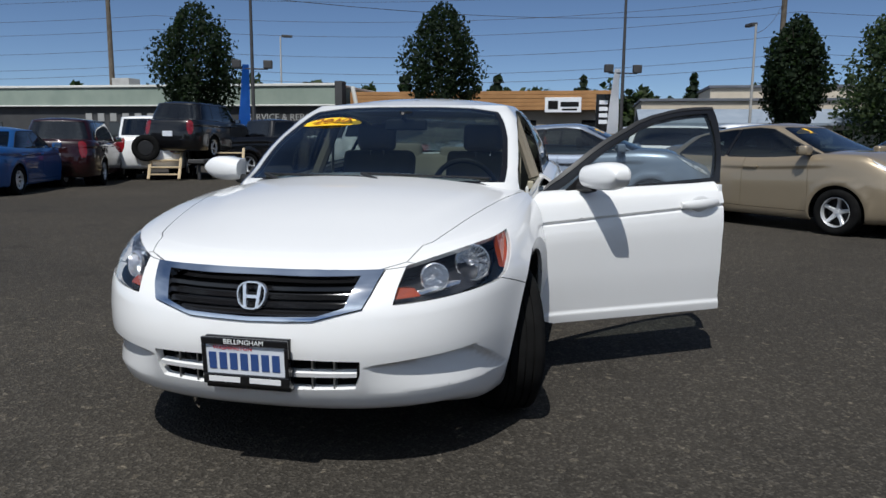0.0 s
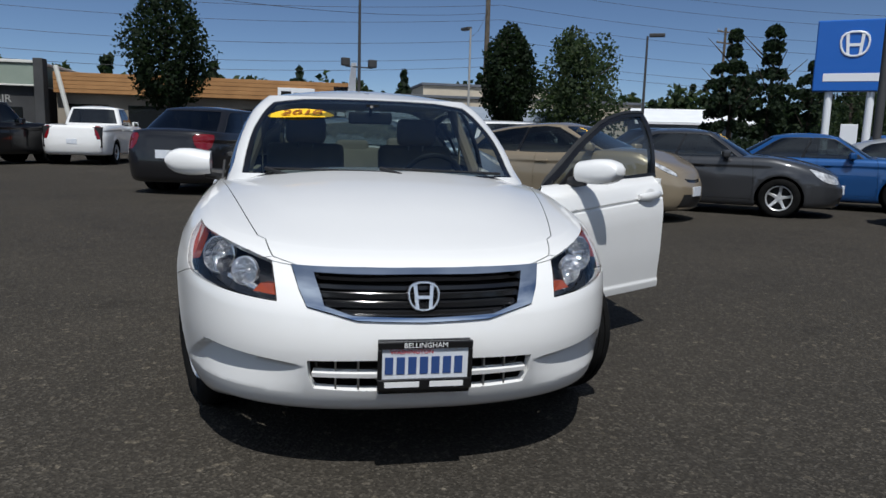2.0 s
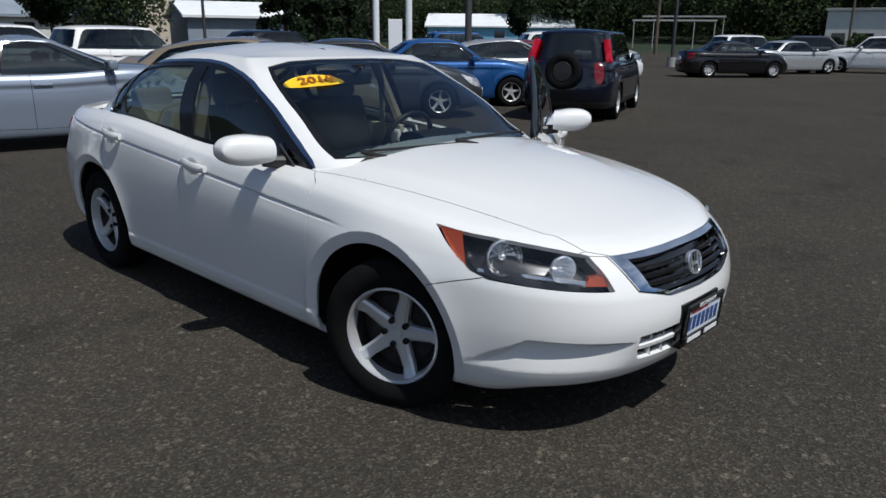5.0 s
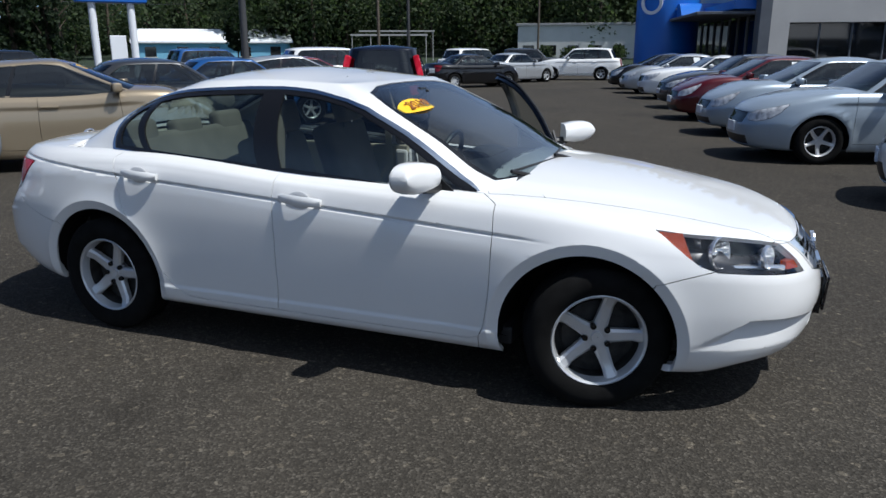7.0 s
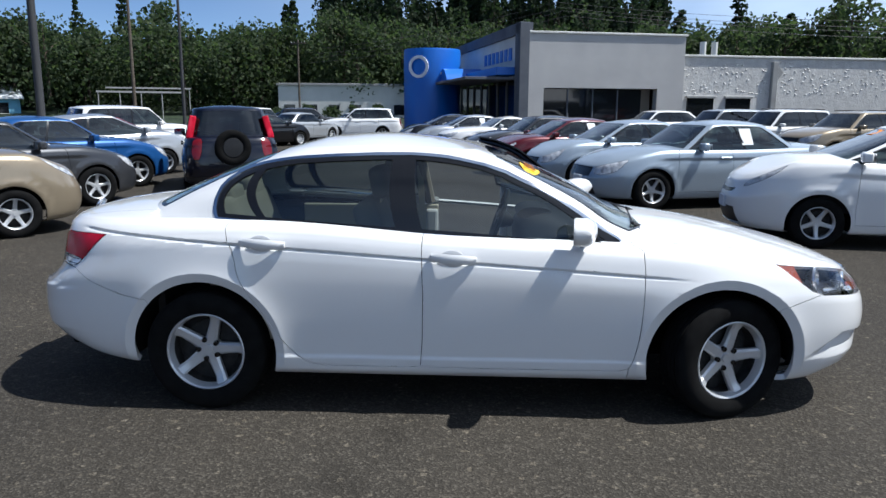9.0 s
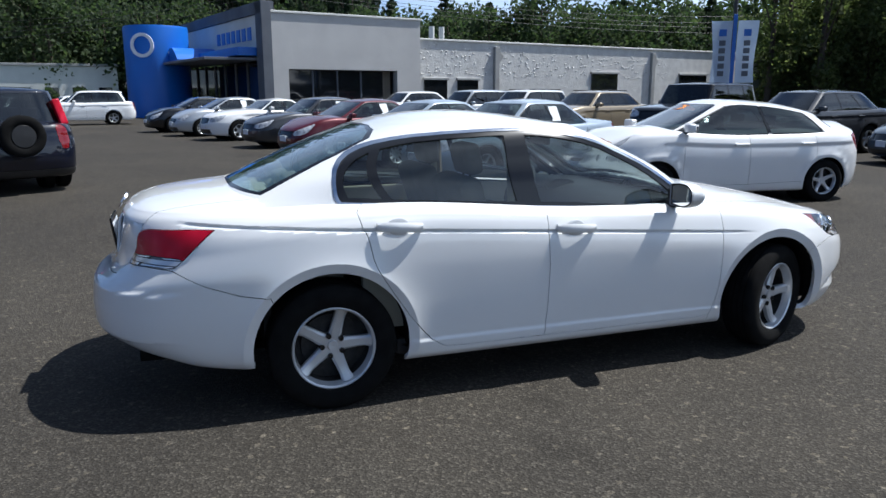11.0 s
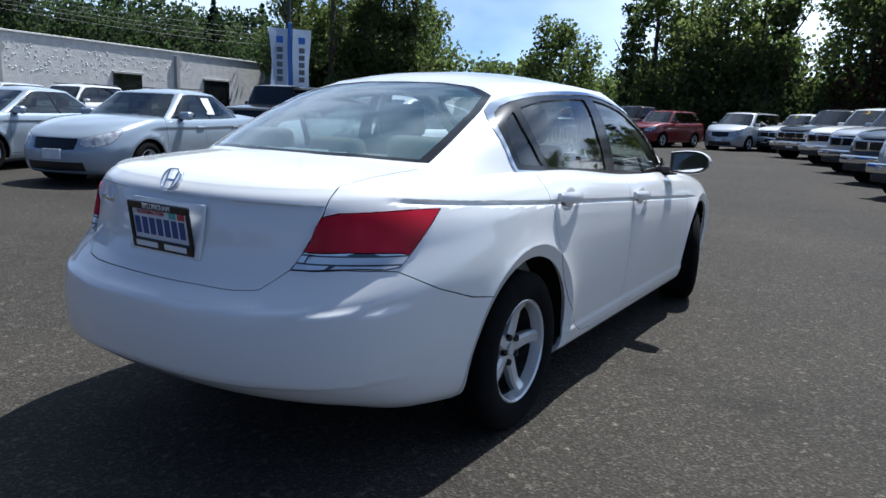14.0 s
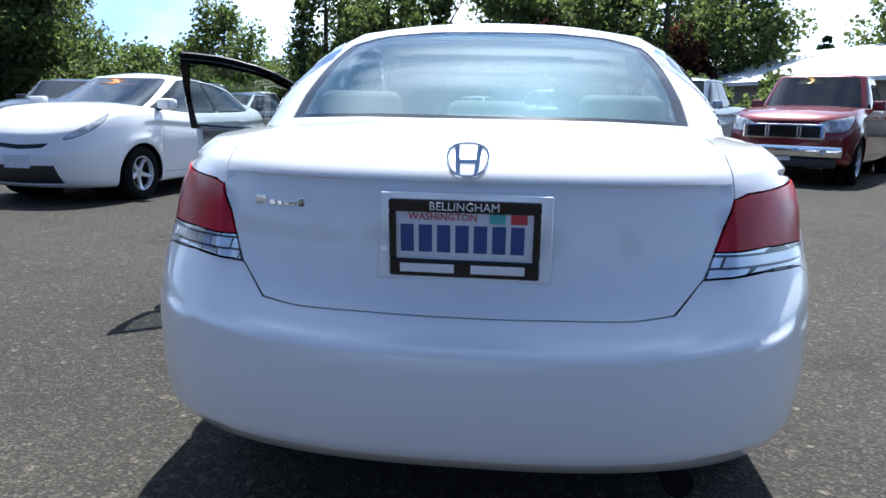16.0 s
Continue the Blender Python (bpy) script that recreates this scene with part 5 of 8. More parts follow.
    # the driver's doorway
    part("door_pillar", box((-0.22, 0.70, 0.28), (-0.13, 0.84, 0.90), 0.02), M_WHITE, car)
    part("hinge_pillar", box((0.98, 0.66, 0.28), (1.06, 0.86, 0.90), 0.02), M_WHITE, car)
    part("door_seal", tube((0.90, 0.79, 0.93), (0.99, 0.82, 0.55), 0.012, 0.012, 8), M_YELLOWISH, car, "pale door seal")
    # inside mirror
    part("inside_mirror", box((0.24, -0.13, 1.245), (0.27, 0.13, 1.315), 0.02, 3), M_BLACK, car, "black inside mirror", smooth=True)
    part("mirror_stalk", tube((0.27, 0, 1.30), (0.33, 0, 1.345), 0.01), M_BLACK, car)


M_YELLOWISH = material("pale_seal", (0.42, 0.33, 0.16), 0.7)


def plate_frame(car, at, rear=False):
    """A number plate in a dark frame; its number stands as plain bars."""
    p = part("number_plate", box((-0.152, -0.002, -0.076), (0.152, 0.002, 0.076), 0.001), M_PLATE, car, "white number plate in a dark dealer frame", at)
    bm = bmesh.new()
    for lo, hi in (((-0.158, -0.010, -0.084), (0.158, 0.003, -0.046)), ((-0.158, -0.010, 0.058), (0.158, 0.003, 0.084)), ((-0.158, -0.010, -0.046), (-0.143, 0.003, 0.058)), ((0.143, -0.010, -0.046), (0.158, 0.003, 0.058))):
        add_box(bm, lo, hi, 0.003, 1)
    part("plate_frame", bm, M_GLOSSBLACK, p, "black plate frame")
    face = lambda x, z: pose(x, -0.0105, z, 90, 0, 0)
    letters("frame_name", "BELLINGHAM", 0.0245, M_WHITEINK, p, face(0, 0.071), 0.0008)
    letters("state_name", "WASHINGTON", 0.021, M_REDINK, p, pose(-0.045, -0.0035, 0.047, 90, 0, 0), 0.0008)
    for k in range(7):
        part("number_bar", box((-0.134 + k * 0.0385, -0.004, -0.030), (-0.134 + k * 0.0385 + 0.028, -0.002, 0.030), 0.001), M_INK, p)
    for a, b in ((-0.135, -0.02), (0.015, 0.128)):
        part("dealer_bar", box((a, -0.0115, -0.073), (b, -0.009, -0.054)), M_WHITEINK, p)
    if rear:
        part("month_tab", box((0.052, -0.004, 0.036), (0.085, -0.002, 0.056)), M_TEAL, p)
        part("year_tab", box((0.096, -0.004, 0.036), (0.130, -0.002, 0.056)), M_REDINK, p)
    return p


def sedan_details(car):
    for x, steer in ((1.465, 20.0), (-1.3, 0.0)):
        for side in (1, -1):
            add_wheel(car, x, (0.785 if x < 0 else 0.768) * side, 0.324, 0.215, 0.211, 5, steer, 0.058, nuts=True, turn=15 if side < 0 else -15)
    plate_frame(car, pose(2.432, 0, 0.437, 4, 0, 90))
    part("plate_bracket", box((2.385, -0.155, 0.335), (2.420, 0.155, 0.52), 0.004), M_GLOSSBLACK, car, "black plate bracket")
    plate_frame(car, pose(-2.316, 0, 0.842, 8, 0, -90), True)
    part("plate_recess", box((-2.300, -0.185, 0.748), (-2.286, 0.185, 0.935), 0.008, 3, Matrix.Rotation(radians(8), 4, "Y")), M_WHITE, car, "shallow plate recess", smooth=True)
    part("rear_emblem", emblem(0.102, 0.086, 0.014), M_BRIGHT, car, "chrome emblem in a rounded frame", pose(-2.264, 0, 0.998, 58, 0, -90))
    # the model's name as a slim chrome bar
    badge = None
    for a, wide, tall in ((0.485, 0.026, 0.020), (0.450, 0.015, 0.012), (0.430, 0.014, 0.012), (0.412, 0.014, 0.012), (0.394, 0.012, 0.012), (0.377, 0.015, 0.020)):
        uv = sedan_hull.find([(a - wide / 2, 0.897)], (1, 2), (0.8, 1, 0.5, 1))[0]
        x = float(sedan_hull(*uv)[0])
        bm = box((x - 0.005, a - wide, 0.888), (x + 0.004, a, 0.888 + tall), 0.002, 1)
        if badge is None:
            badge = part("name_badge", bm, M_CHROME, car, "slim chrome name badge of plain strokes")
        else:
            part("badge_stroke", bm, M_CHROME, badge)
    # windshield sticker and wipers
    sticker = windshield_oval(car)
    for y0, y1, lift in ((0.62, -0.02, 0.0), (0.02, -0.58, 0.004)):
        bm = bmesh.new()
        a, b = Vector((1.09, y0, 1.000)), Vector((1.075, y1, 1.018))
        if y0 > 0.5:
            a = Vector((0.985, y0, 0.998))
        if y1 < -0.5:
            b = Vector((1.00, y1, 1.006))
        add_tube(bm, a, b, 0.007, 0.006, 6)
        add_tube(bm, b, (b.x + 0.06, b.y + 0.10, b.z - 0.03), 0.010, 0.012, 6)
        part("wiper", bm, M_BLACK, car, "black windshield wiper")
    part("exhaust", tube((-2.22, -0.50, 0.275), (-2.00, -0.50, 0.27), 0.036, 0.034, 16), M_WELL, car, "black exhaust pipe")
    part("underbody", box((-1.75, -0.45, 0.21), (1.95, 0.45, 0.26), 0.03), M_WELL, car, "dark underbody")
    part("antenna_pad", box((0.275, -0.03, 1.335), (0.30, 0.05, 1.36), 0.004), M_GLOSSBLACK, car)


def windshield_oval(car):
    """A flat yellow oval behind the glass with the model year."""
    c = sedan_cabin
    uv = c.find([(0.445, 0.41, 1.300)], (0, 1, 2), (0, 0.3, 0.2, 1))[0]
    p, n = Vector(c(*uv)), Vector(c.normal(np.array(uv[0]), np.array(uv[1])))
    p.y, n.y = -p.y, -n.y
    z = n
    x = Vector((0.0, 1.0, 0.0))
    x = (x - z * x.dot(z)).normalized()
    m = Matrix((x, z.cross(x), z)).transposed().to_4x4()
    m.translation = p + n * 0.006
    bm = bmesh.new()
    ring = [bm.verts.new((0.185 * math.cos(a), 0.062 * math.sin(a), -0.03 * (math.cos(a)) ** 2 * 0.6)) for a in np.linspace(0, 2 * math.pi, 40, endpoint=False)]
    bm.faces.new(ring)
    bmesh.ops.solidify(bm, geom=list(bm.faces), thickness=0.001)
    oval = part("year_sticker", bm, M_YELLOW, car, "yellow oval windshield sticker reading 2010", m)
    letters("year_text", "2010", 0.094, M_ORANGEINK, oval, pose(0, 0, 0.003), 0.001, "", 0.25, 1.2, 0.0014)
    return oval


white_sedan = build_sedan()
sedan_inside(white_sedan)
sedan_details(white_sedan)

# ---------------------------------------------------------------- the other cars on the lot
class Kind:
    """The shape of a sort of car. x = 0 lies midway between the axles."""

    def __init__(self, name, category, length, width, height, base, radius, over, hood, cowl, belt, tail, xs, rim_k=0.64, spokes=5, front=(6.6, 2.6), rear=(7.5, 2.6), clear=0.2,
                 roof_front=(7, 2.6), roof_rear=(6.5, 2.6), narrow=0.21, pickup=False, high_lamps=False, panes=2, bumper_dark=False, drop=0.0, wedge=False):
        self.name, self.category, self.length, self.width, self.height, self.base, self.radius = name, category, length, width, height, base, radius
        self.hood, self.cowl, self.belt, self.xs, self.rim_k, self.spokes, self.clear = hood, cowl, belt, xs, rim_k, spokes, clear
        self.pickup, self.high_lamps, self.panes, self.bumper_dark, self.wedge = pickup, high_lamps, panes, bumper_dark, wedge
        xf, xr, w, g = base / 2 + over, length - base / 2 - over, width / 2, clear
        xc, rf, rr, xb = xs
        top = spline([(xf, hood), (xc, cowl), (0, belt), (-min(xb, xr - 0.15), belt + 0.03), (-xr, tail)])
        ring = lambda a, b, c, k: (xf - a, xr - b, w - c, [(x, g + (float(top(x)) - g) * k) for x in np.linspace(-xr, xf, 13)])
        rings = [ring(0.20, 0.22, 0.11, -0.04), ring(0.09, 0.09, 0.045, 0.0), ring(0.03, 0.03, 0.02, 0.12), ring(0, 0, 0.008, 0.35), ring(0.005, 0.01, 0, 0.56),
                 ring(0.05, 0.04, 0.012, 0.76), ring(0.09, 0.07, 0.04, 0.91), ring(0.17, 0.11, 0.085, 1.0)]
        crown = [(xf - 0.17, hood), (xf - 0.42, hood + (cowl - hood) * 0.62), (xc + 0.05, cowl + 0.045), (-min(xb, xr - 0.25), tail + 0.05), (-xr + 0.11, tail)]
        arches = ((base / 2, radius), (-base / 2, radius))

        def tweak(p, u, v):
            x, y, z = p[..., 0], p[..., 1], p[..., 2]
            out = 0 * y
            for a, r in arches:
                out = out + 0.016 * bump(np.hypot(x - a, z - r) - r - 0.08, 0.05)
            line = g + (top(x) - g) * 0.80
            out = out - 0.010 * bump(z - line, 0.016) * step((xf - 0.9 - x) / 0.4)
            return np.stack([x, y + np.where((v < 0.999) & (y > w * 0.5), out, 0), z], -1)

        self.hull = Shell(rings, crown, front, rear, (0.45, 0.5), tweak=tweak)
        self.xf, self.xr, self.w, self.top = xf, xr, w, top
        # a fastback's roof falls away behind its peak
        fall = lambda x: drop * float(np.clip((0.15 - x) / (rr + 0.15), 0, 1.3)) ** 1.7
        lift = lambda k: [(x, float(top(x)) - 0.05 + (height - 0.075 - fall(x) - float(top(x)) + 0.05) * k) for x in np.linspace(-xr, xf, 13)]
        mix = lambda a, b, k: a + (b - a) * k
        cab = [(mix(xc, rf, k), mix(xb, rr, k), mix(w - 0.075, w - 0.075 - narrow, k**1.35), lift(k)) for k in (0, 0.2, 0.45, 0.7, 0.88, 1.0)]
        self.cabin = Shell(cab, [(x, height + dz - fall(x)) for x, dz in ((rf, -0.075), (rf - 0.25, -0.02), ((rf - rr) / 2, 0.0), (-rr + 0.3, -0.015), (-rr, -0.075))], roof_front, roof_rear, (0.3 if rf > 0.2 else -0.6, 0.5), crown_pow=2.2)
        self.meshes = None

    def cut(self):
        """Cuts hull and cabin once; every car of the kind shares the meshes."""
        h, c = self.hull, self.cabin
        us, vs = np.unique(np.r_[np.linspace(0, 0.2, 16), np.linspace(0.2, 0.8, 36), np.linspace(0.8, 1, 16)]), np.unique(np.r_[np.linspace(0, 1, 22), np.linspace(1, 2, 9)])
        xa = self.base / 2 - self.radius - 0.10
        xe = -self.base / 2 + self.radius * (0.9 if not self.pickup else 2.2)
        xm = (xa + xe) / 2 - 0.02
        z0 = self.clear + 0.09
        S = lambda *p: on_flank(h, p, (0.12, 0.88, 0, 1))
        edge = lambda x, lean=0.0: S((x, z0), (x + lean * 0.5, (z0 + self.belt) / 2))
        u_of = lambda x: S((x, self.belt - 0.12))[0][0]
        door1 = edge(xa) + [(u_of(xa), 1.03), (u_of(xm), 1.03)] + edge(xm)[::-1]
        door2 = edge(xm) + [(u_of(xm), 1.03), (u_of(xe - 0.12), 1.03)] + S((xe - 0.10, self.belt - 0.25), (xe, (z0 + self.belt) / 2 - 0.08), (xe + 0.13, z0 + 0.02))
        zt = (0.60, 0.90) if not self.high_lamps else (0.55, 0.985)
        lf = rounded([(0.066, 0.68), (0.075, 0.86), (0.135, 0.93), (0.178, 0.95), (0.150, 0.70), (0.11, 0.645)], 1)
        if self.wedge:
            lf = rounded([(0.084, 0.74), (0.096, 0.835), (0.135, 0.92), (0.178, 0.985), (0.165, 0.865), (0.128, 0.785)], 1, (3,))
        lr = rounded([(0.905, zt[0] + 0.03), (0.915, zt[1]), (0.870, zt[1] + 0.03), (0.838, zt[1]), (0.862, zt[0])], 1)
        if self.high_lamps:
            lr = rounded([(0.905, zt[0]), (0.905, zt[1]), (0.872, zt[1]), (0.872, zt[0])], 1)
        gr = [(-0.02, 0.60), (0.058, 0.63), (0.064, 0.84), (-0.02, 0.86)]
        lo = [(-0.02, 0.20), (0.085, 0.22), (0.080, 0.40), (-0.02, 0.40)]
        if self.wedge:
            gr = [(-0.02, 0.66), (0.050, 0.68), (0.062, 0.73), (-0.02, 0.71)]
            lo = [(-0.02, 0.20), (0.090, 0.22), (0.074, 0.46), (-0.02, 0.47)]
        regions = [("door_front", door1), ("door_rear", door2), ("headlight", lf), ("taillight", lr), ("grille", gr), ("intake", lo)]
        if self.bumper_dark:
            regions = [("sill", [(-0.02, -0.02), (1.02, -0.02), (1.02, 0.30), (-0.02, 0.30)])] + regions
        if self.pickup:
            regions.append(("bed", [(S((-self.xs[3] - 0.06, self.belt - 0.1))[0][0], 1.06), (1.02, 1.06), (1.02, 2.02), (0.5, 2.02)]))
        for x in (self.base / 2, -self.base / 2):
            regions.append(("arch", arch_region(h, x, self.radius - 0.015, self.radius + 0.055)))
        got = cut_regions(us, vs, regions)
        m = {}

        def add(key, shell, cells, side=1, both=False, lift=0.0, gap=0.003, flange=0.015):
            if cells:
                m[key] = mesh_of(key[0], *panel(shell, cells, side, both, lift, gap, flange))

        add(("body", 0), h, got["body"], 1, True)
        for key in ("grille", "intake", "sill"):
            add((key, 0), h, got.get(key), 1, True, -0.012 if key != "sill" else 0.0)
        for side in (1, -1):
            for key in ("door_front", "door_rear", "headlight", "taillight"):
                add((key, side), h, got[key], side)
        dark = [k for key in ("body", "door_front", "door_rear", "grille", "headlight", "taillight") for k in got.get(key, [])]
        add(("inner_shell", 0), h, dark, 1, True, -0.05, 0.0, 0.0)
        # cabin
        s = c.s
        u_front, u_post = float(np.interp(0.86, c.qy[:1500], s[:1500])), float(np.interp(0.945, c.qy[:1500], s[:1500]))
        back = lambda k: float(np.interp(k, c.qy[:1498:-1], s[:1498:-1]))
        u_rear, u_cpost = back(0.84), back(0.93)
        if self.pickup:
            u_cpost = back(0.985)
        us, vs = np.unique(np.r_[np.linspace(0, 0.2, 10), np.linspace(0.2, 0.8, 24), np.linspace(0.8, 1, 10)]), np.unique(np.r_[np.linspace(0, 1, 14), np.linspace(1, 2, 7)])
        side = [(u_post, 0.10), (u_cpost, 0.12), (u_cpost - 0.010, 0.72), (u_cpost - 0.05, 0.90), (u_post + 0.05, 0.91), (u_post + 0.008, 0.60)]
        if self.wedge:
            side = [(u_post - 0.015, 0.10), (u_cpost - 0.035, 0.22), (u_cpost - 0.02, 0.62), (u_cpost - 0.05, 0.90), (u_post + 0.05, 0.92), (u_post + 0.004, 0.55)]
        glassy = rounded(side, 1, (0, 1))
        seal = [(a + (-0.006 if a < 0.5 else 0.006), b + (-0.045 if b < 0.3 else 0.03)) for a, b in glassy]
        cuts = [u_post + (u_cpost - u_post) * k for k in ((0.48,) if self.panes == 2 else (0.36, 0.70))]
        regions = [("windshield", [(-0.02, 0.06), (u_front, 0.06), (u_front, 0.88), (u_front - 0.02, 0.94), (-0.02, 0.95)]), ("rear_window", [(1.02, 0.16), (u_rear, 0.16), (u_rear, 0.86), (1.02, 0.90)]), ("window_seal", seal), ("side_glass", glassy)]
        regions += [("post", [(k - 0.007, 0.0), (k + 0.007, 0.0), (k + 0.007, 0.97), (k - 0.007, 0.97)]) for k in cuts]
        got = cut_regions(us, vs, regions)
        mid = lambda k: (sum(a[0] for a in k) / len(k), sum(a[1] for a in k) / len(k))
        posts = got.pop("post", [])
        got["body"] += [k for k in posts if not inside(mid(k), glassy)]
        add(("roof", 0), c, got["body"], 1, True, 0.0, 0.0, 0.02)
        for sd in (1, -1):
            add(("window_seal", sd), c, got.get("window_seal"), sd, False, -0.001, 0.0, 0.008)
        # where the door handles sit
        self.handles = []
        for x in (xm + 0.14, xe + 0.06):
            uv = S((x, self.clear + (self.belt - self.clear) * 0.84))[0]
            self.handles.append(tuple(map(float, h(*uv))))
        for key in ("windshield", "rear_window"):
            add((key, 0), c, got[key], 1, True, -0.004, 0.0, 0.0)
        for sd in (1, -1):
            for i, at in enumerate(cuts):
                add(("window_post", sd * (i + 1)), c, [k for k in posts if inside(mid(k), glassy) and abs(mid(k)[0] - at) < 0.01], sd, False, -0.002, 0.0, 0.01)
            limits = [u_post - 1] + cuts + [2]
            for i, name in enumerate(("front_side_window", "rear_side_window", "cargo_window")[: len(limits) - 1]):
                add((name, sd), c, [k for k in got["side_glass"] if limits[i] < mid(k)[0] < limits[i + 1]], sd, False, -0.006, 0.0, 0.0)
        self.meshes = m


def paint_of(name, colour, flake=0.0):
    return paint(name, colour, flake)


P_SILVER = paint_of("silver_paint", (0.44, 0.46, 0.48), 0.45)
P_PALE = paint_of("pale_silver_paint", (0.33, 0.39, 0.45), 0.35)
P_BLUEGREY = paint_of("blue_grey_paint", (0.25, 0.29, 0.36), 0.35)
P_GREY = paint_of("dark_grey_paint", (0.045, 0.047, 0.052), 0.25)
P_COAL = paint_of("charcoal_paint", (0.014, 0.014, 0.016), 0.1)
P_BLACK = paint_of("black_paint", (0.005, 0.005, 0.006))
P_NAVY = paint_of("navy_paint", (0.002, 0.0035, 0.012))
P_BLUE = paint_of("blue_paint", (0.016, 0.080, 0.25), 0.2)
P_RED = paint_of("red_paint", (0.16, 0.008, 0.012), 0.15)
P_WINE = paint_of("wine_red_paint", (0.085, 0.005, 0.009), 0.15)
P_DARKRED = paint_of("dark_red_paint", (0.016, 0.002, 0.003))
P_GOLD = paint_of("gold_paint", (0.30, 0.245, 0.17), 0.35)
P_SLATE = paint_of("slate_paint", (0.055, 0.075, 0.10), 0.3)
M_CABIN = varied("cabin_grey", [(0.3, (0.05, 0.05, 0.05)), (0.7, (0.09, 0.085, 0.08))], 4, 0.9)
M_STICKER = material("yellow_windscreen_sticker", (0.85, 0.50, 0.03), 0.5)
M_ORANGE = material("orange_windscreen_sticker", (0.85, 0.27, 0.03), 0.5)
M_PAPER = material("white_paper", (0.72, 0.74, 0.74), 0.8)
M_SUVGLASS = glass("tinted_glass", (0.09, 0.10, 0.10))
M_LOTGLASS = glass("green_tinted_glass", (0.22, 0.26, 0.255))

SEDAN = Kind("sedan", "car", 4.75, 1.82, 1.46, 2.74, 0.325, 0.95, 0.72, 0.98, 0.97, 1.02, (1.00, 0.25, 1.00, 1.75))
CIVIC = Kind("compact_sedan", "car", 4.50, 1.75, 1.43, 2.70, 0.310, 0.87, 0.66, 0.96, 0.95, 1.03, (1.25, 0.25, 0.92, 1.70), spokes=9)
COUPE = Kind("coupe", "car", 4.75, 1.80, 1.41, 2.67, 0.315, 0.95, 0.70, 0.95, 0.94, 0.99, (0.98, 0.20, 0.85, 1.75))
HATCH = Kind("hatchback", "car", 4.46, 1.745, 1.50, 2.70, 0.305, 0.93, 0.76, 1.04, 0.98, 1.10, (1.40, 0.30, 1.55, 2.13), roof_rear=(6, 2.4), spokes=5, narrow=0.21, drop=0.20, wedge=True, rear=(9, 2.8))
MUSCLE = Kind("muscle_coupe", "car", 4.77, 1.88, 1.40, 2.72, 0.335, 0.92, 0.80, 1.00, 0.98, 1.02, (0.72, 0.02, 0.85, 1.60))
SUV = Kind("suv", "car", 4.65, 1.82, 1.70, 2.62, 0.345, 0.90, 0.90, 1.10, 1.10, 1.12, (0.92, 0.25, 1.85, 2.10), rear=(12, 4.0), roof_rear=(12, 4.0), high_lamps=True, panes=3, narrow=0.17, clear=0.26)
OLD_SUV = Kind("old_suv", "car", 4.50, 1.75, 1.68, 2.62, 0.335, 0.86, 0.90, 1.08, 1.06, 1.08, (0.86, 0.30, 1.82, 1.98), rear=(14, 4.5), roof_rear=(14, 4.5), high_lamps=True, panes=3, narrow=0.15, clear=0.27, bumper_dark=True)
CROSS = Kind("crossover", "car", 4.90, 1.90, 1.65, 2.78, 0.365, 0.95, 0.90, 1.12, 1.12, 1.16, (1.05, 0.30, 1.55, 2.25), rear=(10, 3.6), roof_rear=(8, 3.2), panes=3, narrow=0.20, clear=0.24)
VAN = Kind("minivan", "car", 5.10, 1.96, 1.74, 3.00, 0.335, 0.95, 0.85, 1.12, 1.06, 1.08, (1.45, 0.60, 2.25, 2.48), rear=(12, 4.0), roof_rear=(12, 4.0), panes=3, narrow=0.20, high_lamps=True)
TRUCK = Kind("pickup_truck", "pickup truck", 5.60, 2.00, 1.90, 3.45, 0.385, 0.95, 1.08, 1.25, 1.24, 1.22, (1.05, 0.45, 0.62, 0.85), front=(10, 3.2), rear=(14, 5), roof_rear=(14, 4.5), pickup=True, narrow=0.19, clear=0.34, high_lamps=True)
MIDTRUCK = Kind("midsize_pickup", "pickup truck", 5.30, 1.88, 1.76, 3.24, 0.365, 0.90, 1.00, 1.16, 1.14, 1.12, (0.98, 0.40, 0.62, 0.85), front=(8, 3.0), rear=(14, 5), roof_rear=(14, 4.5), pickup=True, narrow=0.19, clear=0.30, high_lamps=True)
BOXY = Kind("boxy_suv", "car", 4.80, 1.98, 1.88, 2.85, 0.40, 0.80, 1.12, 1.22, 1.20, 1.20, (0.80, 0.45, 1.98, 2.10), front=(12, 4), rear=(16, 6), roof_front=(12, 4), roof_rear=(16, 6), high_lamps=True, panes=3, narrow=0.13, clear=0.34)


